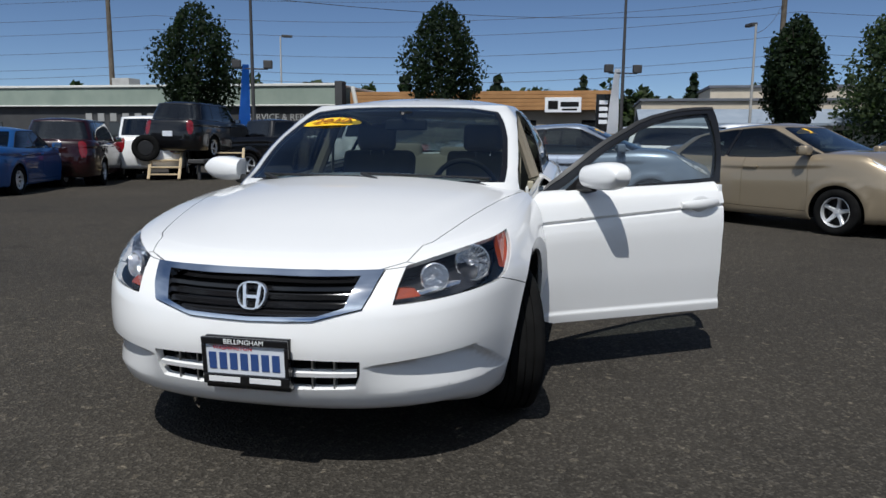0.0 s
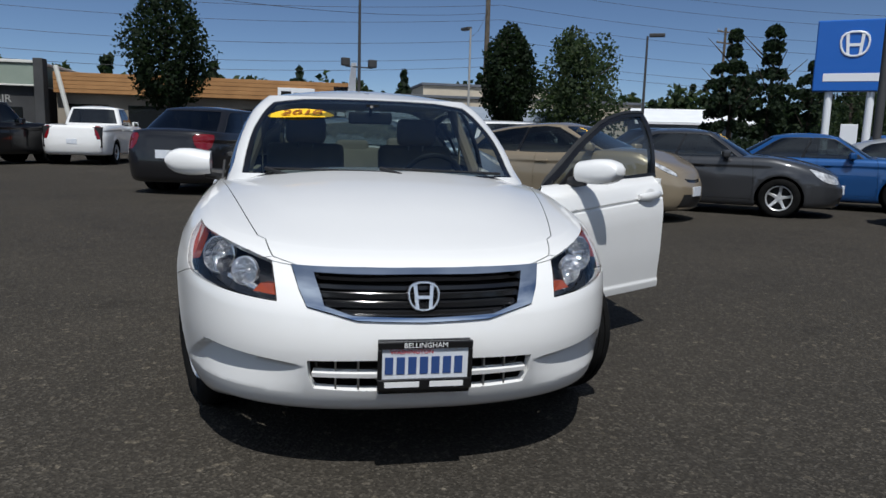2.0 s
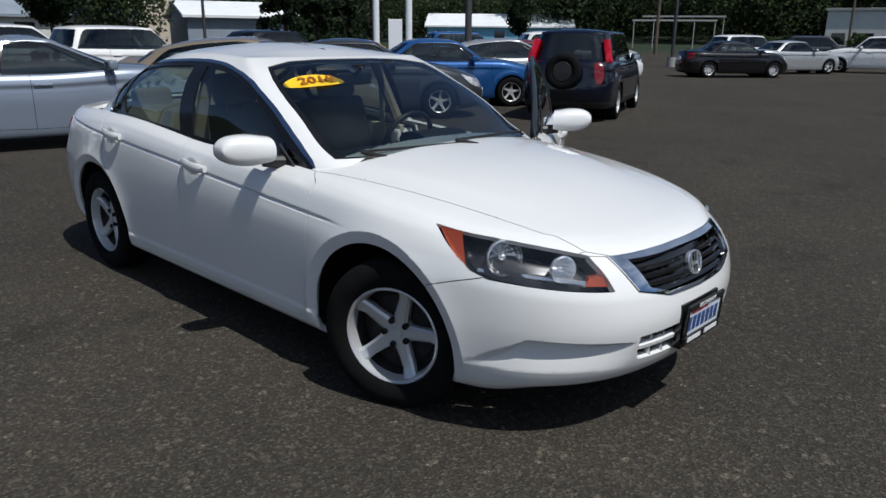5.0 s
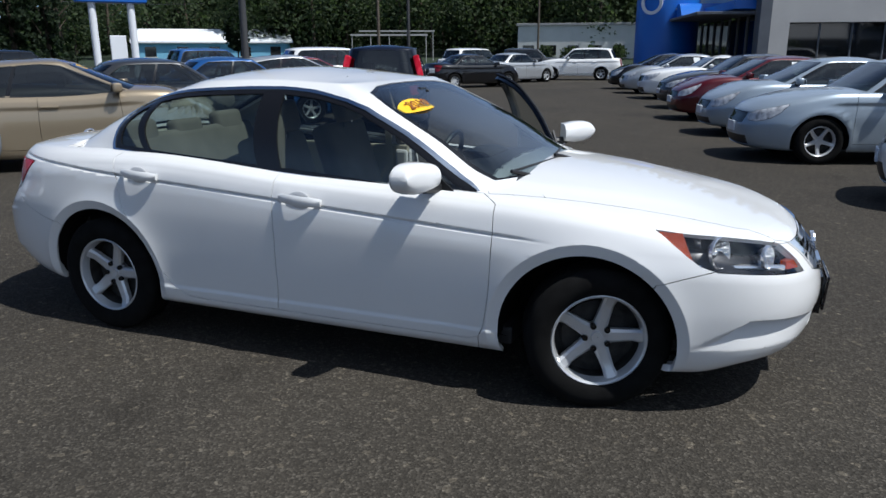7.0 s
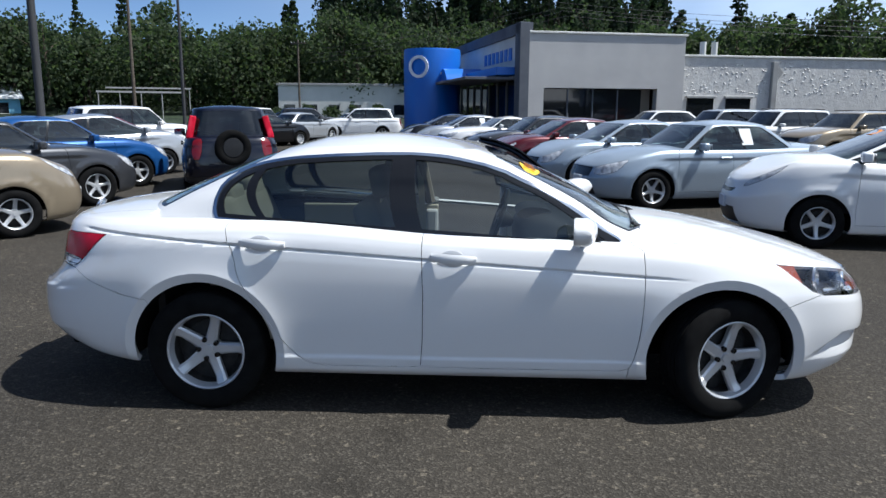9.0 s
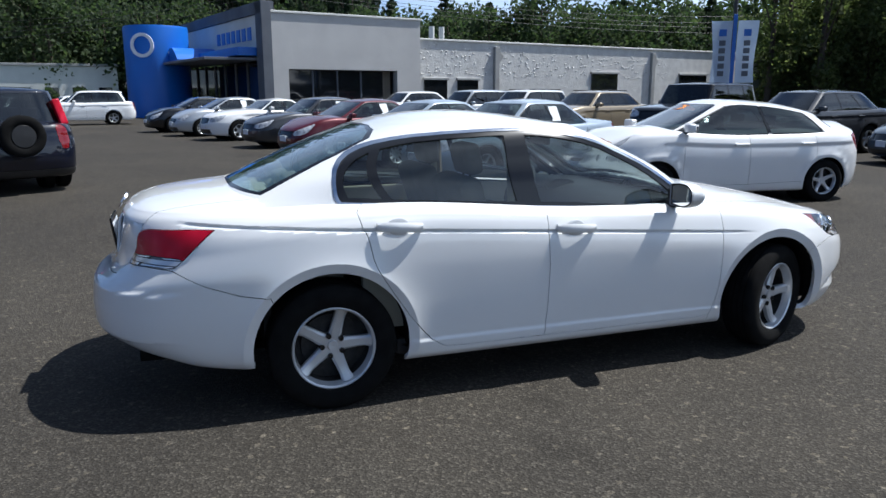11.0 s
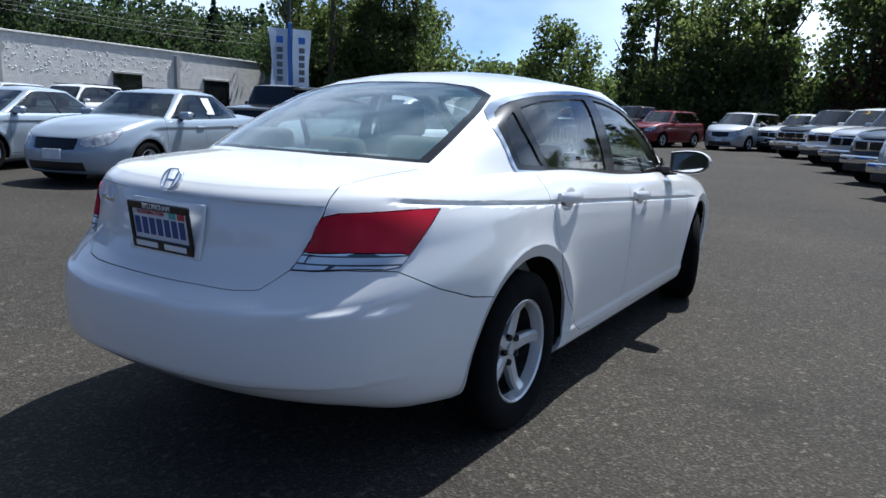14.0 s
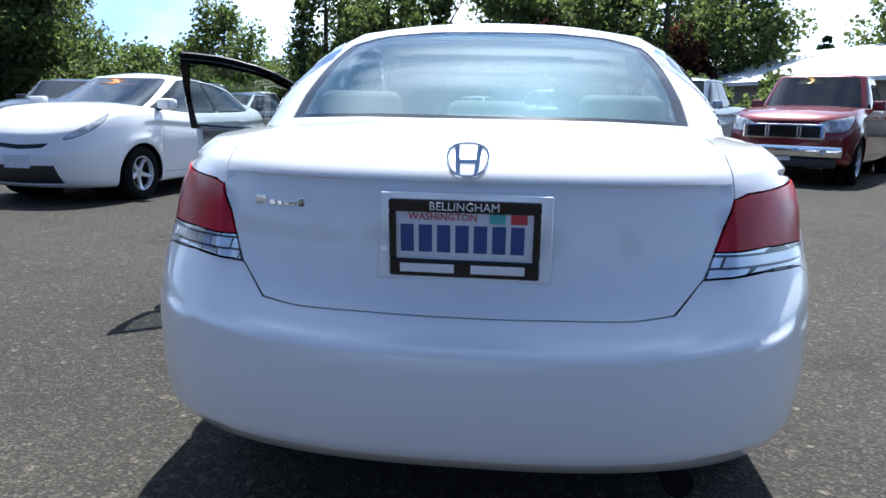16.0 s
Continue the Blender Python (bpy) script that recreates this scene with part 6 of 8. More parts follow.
def parked(kind, name, label, colour, x, y, heading, sticker=None, spare=False, paper=False, plate=True, group="cars parked on the lot", z=0.0, dark_glass=False, roof_rack=False):
    if kind.meshes is None:
        kind.cut()
    car = thing(name, label, kind.category, pose(x, y, z, 0, 0, heading), group)
    looks = {"body": colour, "roof": colour, "door_front": colour, "door_rear": colour, "grille": M_GLOSSBLACK, "intake": M_BLACK, "sill": M_BLACK, "headlight": M_PARKLAMP, "taillight": M_DARKRED,
             "inner_shell": M_WELL, "windshield": M_LOTGLASS, "rear_window": M_SUVGLASS if dark_glass else M_LOTGLASS, "window_post": M_GLOSSBLACK, "window_seal": M_BLACK}
    for (key, side), me in kind.meshes.items():
        ob = link({"door_front": "front_door", "door_rear": "rear_door"}.get(key, key), me, looks.get(key, M_SUVGLASS if dark_glass else M_LOTGLASS), car)
    for sx in (1, -1):
        for side in (1, -1):
            add_wheel(car, sx * kind.base / 2, side * (kind.w - 0.115), kind.radius, 0.21, round(kind.radius * kind.rim_k, 3), kind.spokes, 0, 0.05, turn=20 * sx + 13 * side)
    for side in (1, -1):
        bm = bmesh.new()
        big = 1.35 if kind.pickup else 1.0
        add_box(bm, (-0.06, -0.105, -0.062 * big), (0.065, 0.105, 0.068 * big), 0.045, 3, Matrix.Rotation(radians(-12 * side), 4, "Z"))
        mirror = part("wing_mirror", bm, colour, car, at=pose(kind.xs[0] - 0.50, side * (kind.w + 0.02), kind.cowl + 0.05), smooth=True)
        part("mirror_foot", tube((0.0, -0.06 * side, -0.05), (0.03, -0.16 * side, -0.075), 0.022, 0.03, 8), M_BLACK, mirror)
        part("mirror_glass", box((-0.066, -0.085 + 0.012 * side, -0.048 * big), (-0.062, 0.085 + 0.012 * side, 0.052 * big), 0.0), M_MIRROR, mirror)
        for hx, hy, hz in kind.handles:
            part("handle", box((hx - 0.11, side * (hy + 0.011) - 0.022, hz - 0.016), (hx + 0.11, side * (hy + 0.011) + 0.022, hz + 0.016), 0.008, 1), colour, car)
    # seats seen through the glass
    for sx in (kind.xs[0] - 1.15, kind.xs[0] - 2.0) if not kind.pickup else (kind.xs[0] - 1.1,):
        bm = bmesh.new()
        for side in (-0.38, 0.38):
            add_box(bm, (sx - 0.10, side - 0.24, 0.45), (sx + 0.06, side + 0.24, kind.belt + 0.10), 0.05, 2)
            add_box(bm, (sx - 0.12, side - 0.12, kind.belt + 0.11), (sx - 0.02, side + 0.12, kind.belt + 0.27), 0.03, 2)
        part("seat_row", bm, M_CABIN, car, "dark cloth seats")
    part("cabin_floor", box((-kind.base / 2 + 0.36, -kind.w + 0.14, kind.clear + 0.0), (kind.base / 2 - 0.36, kind.w - 0.14, kind.clear + 0.15), 0.02), M_WELL, car)
    part("dashboard", box((kind.xs[0] - 0.55, -kind.w + 0.2, kind.clear + 0.2), (kind.xs[0] - 0.05, kind.w - 0.2, kind.cowl - 0.06), 0.04), M_DASH, car)
    for xc in (kind.base / 2, -kind.base / 2):
        for side in (1, -1):
            part("wheel_housing", tube((xc, side * (kind.w - 0.30), kind.radius), (xc, side * (kind.w - 0.45), kind.radius), kind.radius + 0.05, sides=16), M_WELL, car)
    if plate:
        part("number_plate", box((-kind.xr - 0.012, -0.15, 0.66), (-kind.xr + 0.03, 0.15, 0.81), 0.004), M_PLATE, car, "white number plate")
        part("number_plate", box((kind.xf - 0.03, -0.15, 0.40), (kind.xf + 0.012, 0.15, 0.54), 0.004), M_PLATE, car, "white number plate")
    if kind.bumper_dark:
        for side in (1, -1):
            lamp = box((-1.945, side * 0.690 - 0.060, 1.04), (-1.78, side * 0.690 + 0.060, 1.48), 0.03, 2, Matrix.Rotation(radians(13), 4, "Y") @ Matrix.Rotation(radians(13 * side), 4, "X"))
            part("pillar_lamp", lamp, M_RED, car, "tall red lamp on the rear pillar")
    if kind.pickup:
        t = kind.belt - 0.06
        bm = bmesh.new()
        a, b, w = -kind.xr + 0.10, -kind.xs[3] - 0.08, kind.w - 0.14
        for lo, hi in (((a, -w, 0.55), (b, w, 0.60)), ((a, -w, 0.60), (b, -w + 0.03, t)), ((a, w - 0.03, 0.60), (b, w, t)), ((a, -w, 0.60), (a + 0.03, w, t)), ((b - 0.03, -w, 0.60), (b, w, t))):
            add_box(bm, lo, hi)
        part("bed_liner", bm, M_BLACK, car, "black bed liner")
        part("grille_frame", box((kind.xf - 0.05, -0.62, kind.hood - 0.34), (kind.xf - 0.005, 0.62, kind.hood - 0.10), 0.02), M_CHROME, car, "chrome grille frame")
        part("grille_mesh", box((kind.xf - 0.03, -0.55, kind.hood - 0.31), (kind.xf + 0.004, 0.55, kind.hood - 0.13), 0.01), M_GLOSSBLACK, car, "dark grille insert")
        for y in (-0.24, 0.24):
            part("grille_post", box((kind.xf - 0.02, y - 0.03, kind.hood - 0.31), (kind.xf + 0.014, y + 0.03, kind.hood - 0.13), 0.008), M_CHROME, car)
        for y in (-0.62, 0.62):
            part("fog_lamp", tube((kind.xf - 0.02, y, 0.55), (kind.xf + 0.058, y, 0.55), 0.06, 0.055, 12), M_PARKLAMP, car, "round fog lamp")
        part("lower_bumper", box((kind.xf - 0.12, -kind.w + 0.2, 0.30), (kind.xf + 0.01, kind.w - 0.2, 0.45), 0.03, 2), M_BLACK, car, "black lower bumper", smooth=True)
        part("bumper", box((kind.xf - 0.14, -kind.w + 0.12, 0.46), (kind.xf + 0.05, kind.w - 0.12, 0.64), 0.04, 3), M_CHROME, car, "chrome bumper", smooth=True)
    if spare:
        at = pose(-kind.xr - 0.08, 0, 0.92, 0, 0, -90)
        s = link("spare_wheel", tyre_mesh(kind.radius * 0.95, 0.20, kind.radius * 0.55), M_TYRE, car, "spare wheel on the tailgate", at)
        part("spare_cover", add_lathe(bmesh.new(), [(0.001, -0.10), (kind.radius * 0.5, -0.095), (kind.radius * 0.56, -0.07)], 28, "y"), M_BLACK, s, smooth=True)
    if roof_rack:
        for side in (1, -1):
            part("roof_rail", tube((0.1, side * (kind.w - 0.32), kind.height + 0.0), (-kind.xs[2] + 0.3, side * (kind.w - 0.32), kind.height - 0.01), 0.018, 0.018, 8), M_BLACK, car)
    c = kind.cabin
    if sticker:
        at = place_on(c, 0.055, 0.78, -1)
        bm = bmesh.new()
        wide = 0.22 if sticker == M_STICKER else 0.36
        bm.faces.new([bm.verts.new((wide * math.cos(a), 0.075 * math.sin(a), -0.05 * math.cos(a) ** 2)) for a in np.linspace(0, 2 * math.pi, 28, endpoint=False)])
        bmesh.ops.solidify(bm, geom=list(bm.faces), thickness=0.002)
        part("windshield_sticker", bm, sticker, car, "bright oval windshield sticker", at)
    if paper:
        for side in (1, -1):
            at = place_on(c, 0.52, 0.5, side)
            part("window_sheet", box((-0.11, -0.15, -0.012), (0.11, 0.15, -0.010)), M_PAPER, car, "white price sheet in the window", at)
    return car


def place_on(shell, u, v, side, lift=0.004):
    """A pose whose x runs level along the shell and whose z points out of it."""
    p, n = Vector(shell(u, v)), Vector(shell.normal(np.array(u), np.array(v)))
    p.y, n.y = p.y * side, n.y * side
    x = Vector((0, 0, 1)).cross(n).normalized()
    m = Matrix((x, n.cross(x), n)).transposed().to_4x4()
    m.translation = p + n * lift
    return m

# ---------------------------------------------------------------- the lot
bm = bmesh.new()
bmesh.ops.create_grid(bm, x_segments=2, y_segments=2, size=600)
ground = tagged(part("ground", bm, M_ASPHALT, None), "dark grey asphalt of the car lot", "ground", kind="structure")

def by_wheel(kind, x, y, heading, along, side):
    """The middle of a car whose wheel (along: 1 front, -1 rear; side: 1 left, -1 right) stands at x, y."""
    a = radians(heading)
    f, l = along * kind.base / 2, side * (kind.w - 0.09)
    return x - f * math.cos(a) + l * math.sin(a), y - f * math.sin(a) - l * math.cos(a), heading


ROW = "cars parked side by side on the lot"
# the row on the sedan's driver's side, behind its tail
parked(HATCH, "gold_hatchback", "pale gold hatchback with an oval windshield sticker", P_GOLD, *by_wheel(HATCH, -5.62, 4.25, 42, 1, -1), sticker=M_STICKER, group=ROW)
parked(SEDAN, "grey_sedan", "dark grey sedan with silver alloy wheels", P_GREY, *by_wheel(SEDAN, -6.2, 7.38, 52, 1, -1), sticker=M_STICKER, group=ROW)
parked(SEDAN, "blue_sedan", "blue sedan parked beside a grey sedan", P_BLUE, *by_wheel(SEDAN, -6.9, 10.4, 50, 1, -1), group=ROW)
parked(HATCH, "silver_hatchback", "pale silver hatchback seen past the sedans", P_SILVER, *by_wheel(HATCH, -7.6, 13.4, 48, 1, -1), group=ROW)
parked(CIVIC, "red_sedan", "red sedan in the row of parked cars", P_RED, -10.2, 15.6, 48, group=ROW)
parked(SUV, "white_suv", "white suv in the row of parked cars", M_WHITE, -10.8, 18.8, 48, group=ROW)
parked(OLD_SUV, "navy_suv", "navy suv with a spare wheel on its tailgate", P_NAVY, -5.15, 10.8, 112, spare=True, dark_glass=True)
parked(HATCH, "silver_blue_hatchback", "silver-blue hatchback with a windshield sticker", P_BLUEGREY, *by_wheel(HATCH, -7.25, -0.67, 80, -1, -1), sticker=M_STICKER)
parked(CROSS, "charcoal_crossover", "charcoal crossover seen from behind", P_COAL, -11.6, -2.0, 160, dark_glass=True)
# along the street side
parked(CIVIC, "bright_blue_car", "bright blue car at the lot's edge", P_BLUE, -9.6, -11.9, 200)
parked(SUV, "dark_red_suv", "dark red suv seen from behind", P_DARKRED, -13.0, -12.6, 205, dark_glass=True)
parked(BOXY, "white_boxy_suv", "white boxy suv with a spare wheel on its tailgate", M_WHITE, -16.8, -12.6, 205, spare=True, dark_glass=True)
parked(SUV, "black_suv", "black suv raised on a display rack", P_BLACK, -17.0, -11.1, 185, z=0.60, dark_glass=True)
parked(TRUCK, "black_pickup", "black pickup truck seen from behind", P_BLACK, -19.6, -9.9, 150, dark_glass=True)
parked(TRUCK, "white_pickup", "white pickup truck with a dark canopy", M_WHITE, -22.6, -7.3, 178, dark_glass=True)
parked(CIVIC, "small_white_sedan", "small white sedan by the repair shop", M_WHITE, -35.0, -14.0, 95)
parked(SUV, "street_white_suv", "white suv parked by the street", M_WHITE, -16.5, 6.2, 95)
parked(VAN, "white_van", "white van parked by the street", M_WHITE, -20.5, 4.3, 100, dark_glass=True)
parked(CROSS, "dark_street_suv", "dark suv beyond the gold hatchback", P_BLACK, -17.5, 11.5, 95, dark_glass=True)
# the row before the showroom
FRONT = "cars parked side by side before the showroom"
parked(HATCH, "white_hatchback", "white hatchback with an orange windshield sticker", M_WHITE, *by_wheel(HATCH, 4.22, 4.28, 173, 1, 1), sticker=M_ORANGE, group=FRONT)
parked(SEDAN, "silver_sedan", "pale silver-blue sedan with a price sheet", P_PALE, *by_wheel(SEDAN, 3.03, 7.55, 197, 1, 1), paper=True, group=FRONT)
parked(CIVIC, "silver_coupe", "pale silver compact with dark wheels", P_PALE, *by_wheel(CIVIC, 2.32, 10.70, 198, 1, 1), group=FRONT)
parked(CIVIC, "dark_red_sedan", "dark red compact sedan with a price sheet", P_WINE, *by_wheel(CIVIC, 1.50, 13.75, 199, 1, 1), paper=True, group=FRONT)
parked(SEDAN, "dark_sedan", "dark slate sedan with a price sheet", P_GREY, *by_wheel(SEDAN, 0.98, 17.2, 199, 1, 1), paper=True, group=FRONT)
parked(MUSCLE, "white_muscle_car", "white muscle coupe with large wheels", M_WHITE, *by_wheel(MUSCLE, -0.1, 21.2, 198, 1, 1), group=FRONT)
parked(CIVIC, "light_sedan", "light silver sedan with a price sheet", P_SILVER, *by_wheel(CIVIC, -1.2, 24.2, 198, 1, 1), paper=True, group=FRONT)
parked(CIVIC, "far_dark_sedan", "dark sedan at the row's end", P_BLACK, *by_wheel(CIVIC, -2.2, 27.4, 198, 1, 1), group=FRONT)
parked(SUV, "white_wagon", "white suv near the showroom's blue entrance", M_WHITE, -6.5, 37.0, 190)
# the second row, towards the block wall
BACK = "suvs parked before the block wall"
for k, (kind, name, label, colour, x, y) in enumerate((
        (CROSS, "dark_back_suv", "dark suv with a grey roof before the block wall", P_GREY, 13.6, 11.0), (BOXY, "black_jeep", "black boxy suv before the block wall", P_BLACK, 12.9, 14.5),
        (CROSS, "tan_wagon", "tan wagon before the block wall", P_GOLD, 11.6, 18.6), (SUV, "white_back_suv", "white suv with roof rails before the wall", M_WHITE, 10.6, 22.0),
        (SUV, "silver_back_suv", "silver suv before the block wall", P_SILVER, 9.6, 25.2), (CROSS, "white_estate", "white crossover before the showroom", M_WHITE, 8.2, 29.5),
        (SUV, "grey_back_suv", "grey suv parked near the banners", P_GREY, 16.5, 9.0))):
    parked(kind, name, label, colour, x, y, 198 if k else 186, dark_glass=True, group=BACK, roof_rack=k in (2, 3))
parked(COUPE, "black_coupe", "black coupe with silver wheels on the open lot", P_SLATE, *by_wheel(COUPE, 13.3, 6.75, 168, 1, 1), sticker=M_STICKER)
# trucks along the far side
FAR = "trucks parked along the far side"
parked(MIDTRUCK, "silver_pickup", "silver pickup truck by the trees", P_SILVER, 33.0, 13.3, 150, sticker=M_STICKER, group=FAR)
parked(TRUCK, "maroon_pickup", "maroon pickup truck by the trees", P_DARKRED, 33.0, 9.9, 155, group=FAR)
parked(SUV, "red_suv", "red suv with silver wheels by the trees", P_RED, 31.0, 7.9, 163, group=FAR)
parked(VAN, "silver_minivan", "silver minivan by the trees", P_SILVER, 32.6, 4.6, 166, group=FAR)
for kind, name, label, colour, x, y in (
        (MIDTRUCK, "white_black_pickup", "white pickup truck with a black nose", M_WHITE, 33.6, 2.2), (TRUCK, "dark_pickup", "dark pickup truck in the row", P_BLACK, 28.6, 0.4),
        (TRUCK, "pale_pickup", "pale pickup truck with a chrome grille", M_WHITE, 24.6, -1.1), (TRUCK, "silver_truck", "silver pickup truck with a chrome grille", P_SILVER, 20.6, -2.1),
        (TRUCK, "blue_truck", "blue pickup truck with fog lamps", P_SLATE, 16.9, -2.9), (TRUCK, "white_truck", "white pickup truck with a chrome guard", P_PALE, 13.4, -3.6),
        (TRUCK, "red_truck", "red pickup truck with a chrome bumper", P_RED, 10.9, -5.7), (TRUCK, "black_truck", "black pickup truck at the row's end", P_SLATE, 9.4, -8.6)):
    parked(kind, name, label, colour, x, y, 148, group=FAR, dark_glass=True, sticker=M_STICKER if name != "dark_pickup" else None)
# far off, beyond the entrance
for k, (colour, x, y, h) in enumerate(((P_BLACK, -9.2, 27.6, 50), (P_SILVER, -8.8, 33, 60), (M_WHITE, -11.5, 35, 60), (P_RED, -14, 24.5, 60), (P_SILVER, -16, 28, 60), (P_BLUE, -18.5, 22, 60), (M_WHITE, -7.5, 44, 20), (P_BLACK, -13, 48, 20), (P_GREY, -10.5, 43, 20))):
    parked((CIVIC, SEDAN, SUV)[k % 3], "far_car", "parked car far across the lot", colour, x, y, h, group="cars far across the lot")

# ---------------------------------------------------------------- buildings round the lot
def plaster(name, a, b, scale=0.8, relief=0.15):
    return varied(name, [(0.3, a), (0.7, b)], scale, 0.85, relief, 25, 0.01)


M_GREEN = plaster("green_fascia", (0.21, 0.26, 0.22), (0.26, 0.31, 0.26))
M_DARKWALL = plaster("dark_shop_wall", (0.035, 0.036, 0.038), (0.055, 0.056, 0.058))
M_OFFWHITE = plaster("off_white", (0.60, 0.60, 0.56), (0.68, 0.68, 0.64))
M_BROWN = varied("brown_boards", [(0.3, (0.30, 0.15, 0.055)), (0.7, (0.40, 0.21, 0.08))], 1.2, 0.8, 0.2, 20, 0.01)
M_TANWALL = plaster("tan_wall", (0.24, 0.21, 0.17), (0.31, 0.27, 0.22))
M_BEIGE = plaster("beige_wall", (0.46, 0.40, 0.31), (0.54, 0.47, 0.37))
M_BLUEGREYROOF = plaster("blue_grey_roof", (0.20, 0.24, 0.29), (0.26, 0.30, 0.35))
M_WHITEROOF = plaster("white_metal_roof", (0.66, 0.68, 0.70), (0.74, 0.76, 0.78))
M_SKYWALL = plaster("light_blue_wall", (0.16, 0.40, 0.56), (0.20, 0.46, 0.62))
M_STUCCO = varied("grey_stucco", [(0.3, (0.44, 0.43, 0.42)), (0.7, (0.52, 0.51, 0.49))], 0.6, 0.9, 0.25, 60, 0.006, fine=(40, 0.12))
M_BLOCK = varied("split_face_block", [(0.35, (0.54, 0.53, 0.51)), (0.65, (0.64, 0.63, 0.60))], 2.0, 0.95, 0.45, 7.0, 0.05)
M_BLUEWALL = varied("bright_blue_panel", [(0.3, (0.010, 0.12, 0.50)), (0.7, (0.014, 0.15, 0.58))], 0.4, 0.4)
M_SHOPGLASS = material("shop_glass", (0.012, 0.014, 0.016), 0.04, 0.0, spec=0.7)
M_SLATE = plaster("slate_edge", (0.09, 0.10, 0.12), (0.13, 0.14, 0.16))
M_POLE = varied("dark_pole", [(0.3, (0.03, 0.03, 0.032)), (0.7, (0.05, 0.05, 0.05))], 1, 0.6)
M_WOODPOLE = varied("weathered_pole", [(0.3, (0.07, 0.055, 0.04)), (0.7, (0.12, 0.10, 0.075))], 3, 0.9, 0.3, 20, 0.01)
M_GREYPOLE = varied("grey_pole", [(0.3, (0.28, 0.28, 0.27)), (0.7, (0.36, 0.36, 0.35))], 1, 0.6)
M_SIGNBLUE = material("sign_blue", (0.012, 0.11, 0.45), 0.35)
M_SIGNWHITE = material("sign_white", (0.75, 0.77, 0.80), 0.4)
M_BANNER = varied("banner_cloth", [(0.3, (0.50, 0.58, 0.68)), (0.7, (0.60, 0.67, 0.76))], 2, 0.9)
M_WOOD = varied("pale_wood", [(0.3, (0.42, 0.33, 0.20)), (0.7, (0.54, 0.43, 0.27))], 4, 0.8, 0.2, 40, 0.004)
M_CONE = material("orange_vinyl", (0.80, 0.12, 0.02), 0.6)


def block_part(name, lo, hi, mat, parent, label="", bevel=0.02):
    return part(name, box(lo, hi, bevel, 1), mat, parent, label)


def repair_shop():
    """A long low shop: dark wall, green fascia between two white strips."""
    b = thing("repair_shop", "dark repair shop with a green fascia", "building", pose(-41, 0, 0))
    y0, y1 = -46.0, -15.2
    block_part("wall", (-12, y0, 0), (0, y1, 3.35), M_DARKWALL, b)
    block_part("fascia", (-12, y0, 3.45), (0.25, y1, 4.62), M_GREEN, b, "pale green fascia")
    block_part("strip", (-12, y0, 3.35), (0.32, y1, 3.45), M_OFFWHITE, b)
    block_part("roof_edge", (-12, y0, 4.62), (0.35, y1 + 0.1, 4.78), M_OFFWHITE, b, "white roof edge")
    block_part("roof_unit", (-5, -34.0, 4.78), (-3.6, -32.6, 5.6), M_GREYPOLE, b, "grey roof unit")
    for k in range(5):
        y = y0 + 3 + k * 5.6
        w = part("shop_window", box((-0.05, y, 0.9), (0.06, y + 2.6, 2.3), 0.02, 1), M_SHOPGLASS, b, "dark shop window")
        part("window_frame", box((0.0, y - 0.08, 0.80), (0.05, y + 2.68, 0.90)), M_GREYPOLE, w)
    block_part("door", (-0.02, -18.2, 0.0), (0.07, -16.0, 2.2), M_SHOPGLASS, b, "glazed shop door")
    block_part("white_notice", (0.0, -27.4, 1.5), (0.08, -24.4, 2.4), M_OFFWHITE, b, "white painted notice", 0.005)
    letters("shop_words", "SERVICE & REPAIR", 0.62, M_GREYPOLE, b, pose(0.03, -19.0, 2.62, 90, 0, 90), 0.02)
    for k in range(7):
        block_part("letter_bar", (0.0, -33.6 + k * 0.95, 2.35), (0.05, -33.6 + k * 0.95 + 0.5, 2.9), M_GREYPOLE, b, "", 0.005)
    block_part("gable_post", (-0.3, y1, 0), (0.5, y1 + 0.5, 4.9), M_DARKWALL, b)
    return b


def brown_shop():
    b = thing("brown_shop", "tan shop with a brown board fascia and a white sign", "building", pose(-42, 0, 0))
    y0, y1 = -14.5, 2.3
    block_part("wall", (-12, y0, 0), (0, y1, 3.1), M_TANWALL, b)
    for k in range(5):
        block_part("fascia_board", (-12, y0, 3.10 + k * 0.235), (0.5 + 0.012 * (k % 2), y1, 3.10 + k * 0.235 + 0.22), M_BROWN, b, "", 0.01)
    part("slanted_post", tube((0.6, y0 + 0.2, 4.6), (0.6, y0 + 0.9, 1.2), 0.14, 0.14, 8), M_OFFWHITE, b, "white slanted post")
    for a, c in ((-14.0, -11.7), (-10.6, -8.0), (-6.0, -2.5), (0.3, 1.9)):
        block_part("shop_front", (-0.05, a, 0.4), (0.05, c, 2.5), M_SHOPGLASS, b, "dark shop front")
    s = block_part("shop_sign", (0.5, -1.95, 2.95), (0.62, 0.25, 3.85), M_SIGNWHITE, b, "white sign with dark unreadable script", 0.01)
    for lo, hi in (((0.62, -1.75, 3.15), (0.64, -1.15, 3.65)), ((0.62, -1.0, 3.30), (0.64, 0.10, 3.58)), ((0.62, -0.9, 3.08), (0.64, 0.0, 3.18))):
        block_part("script_bar", lo, hi, M_GLOSSBLACK, s, "", 0.003)
    return b


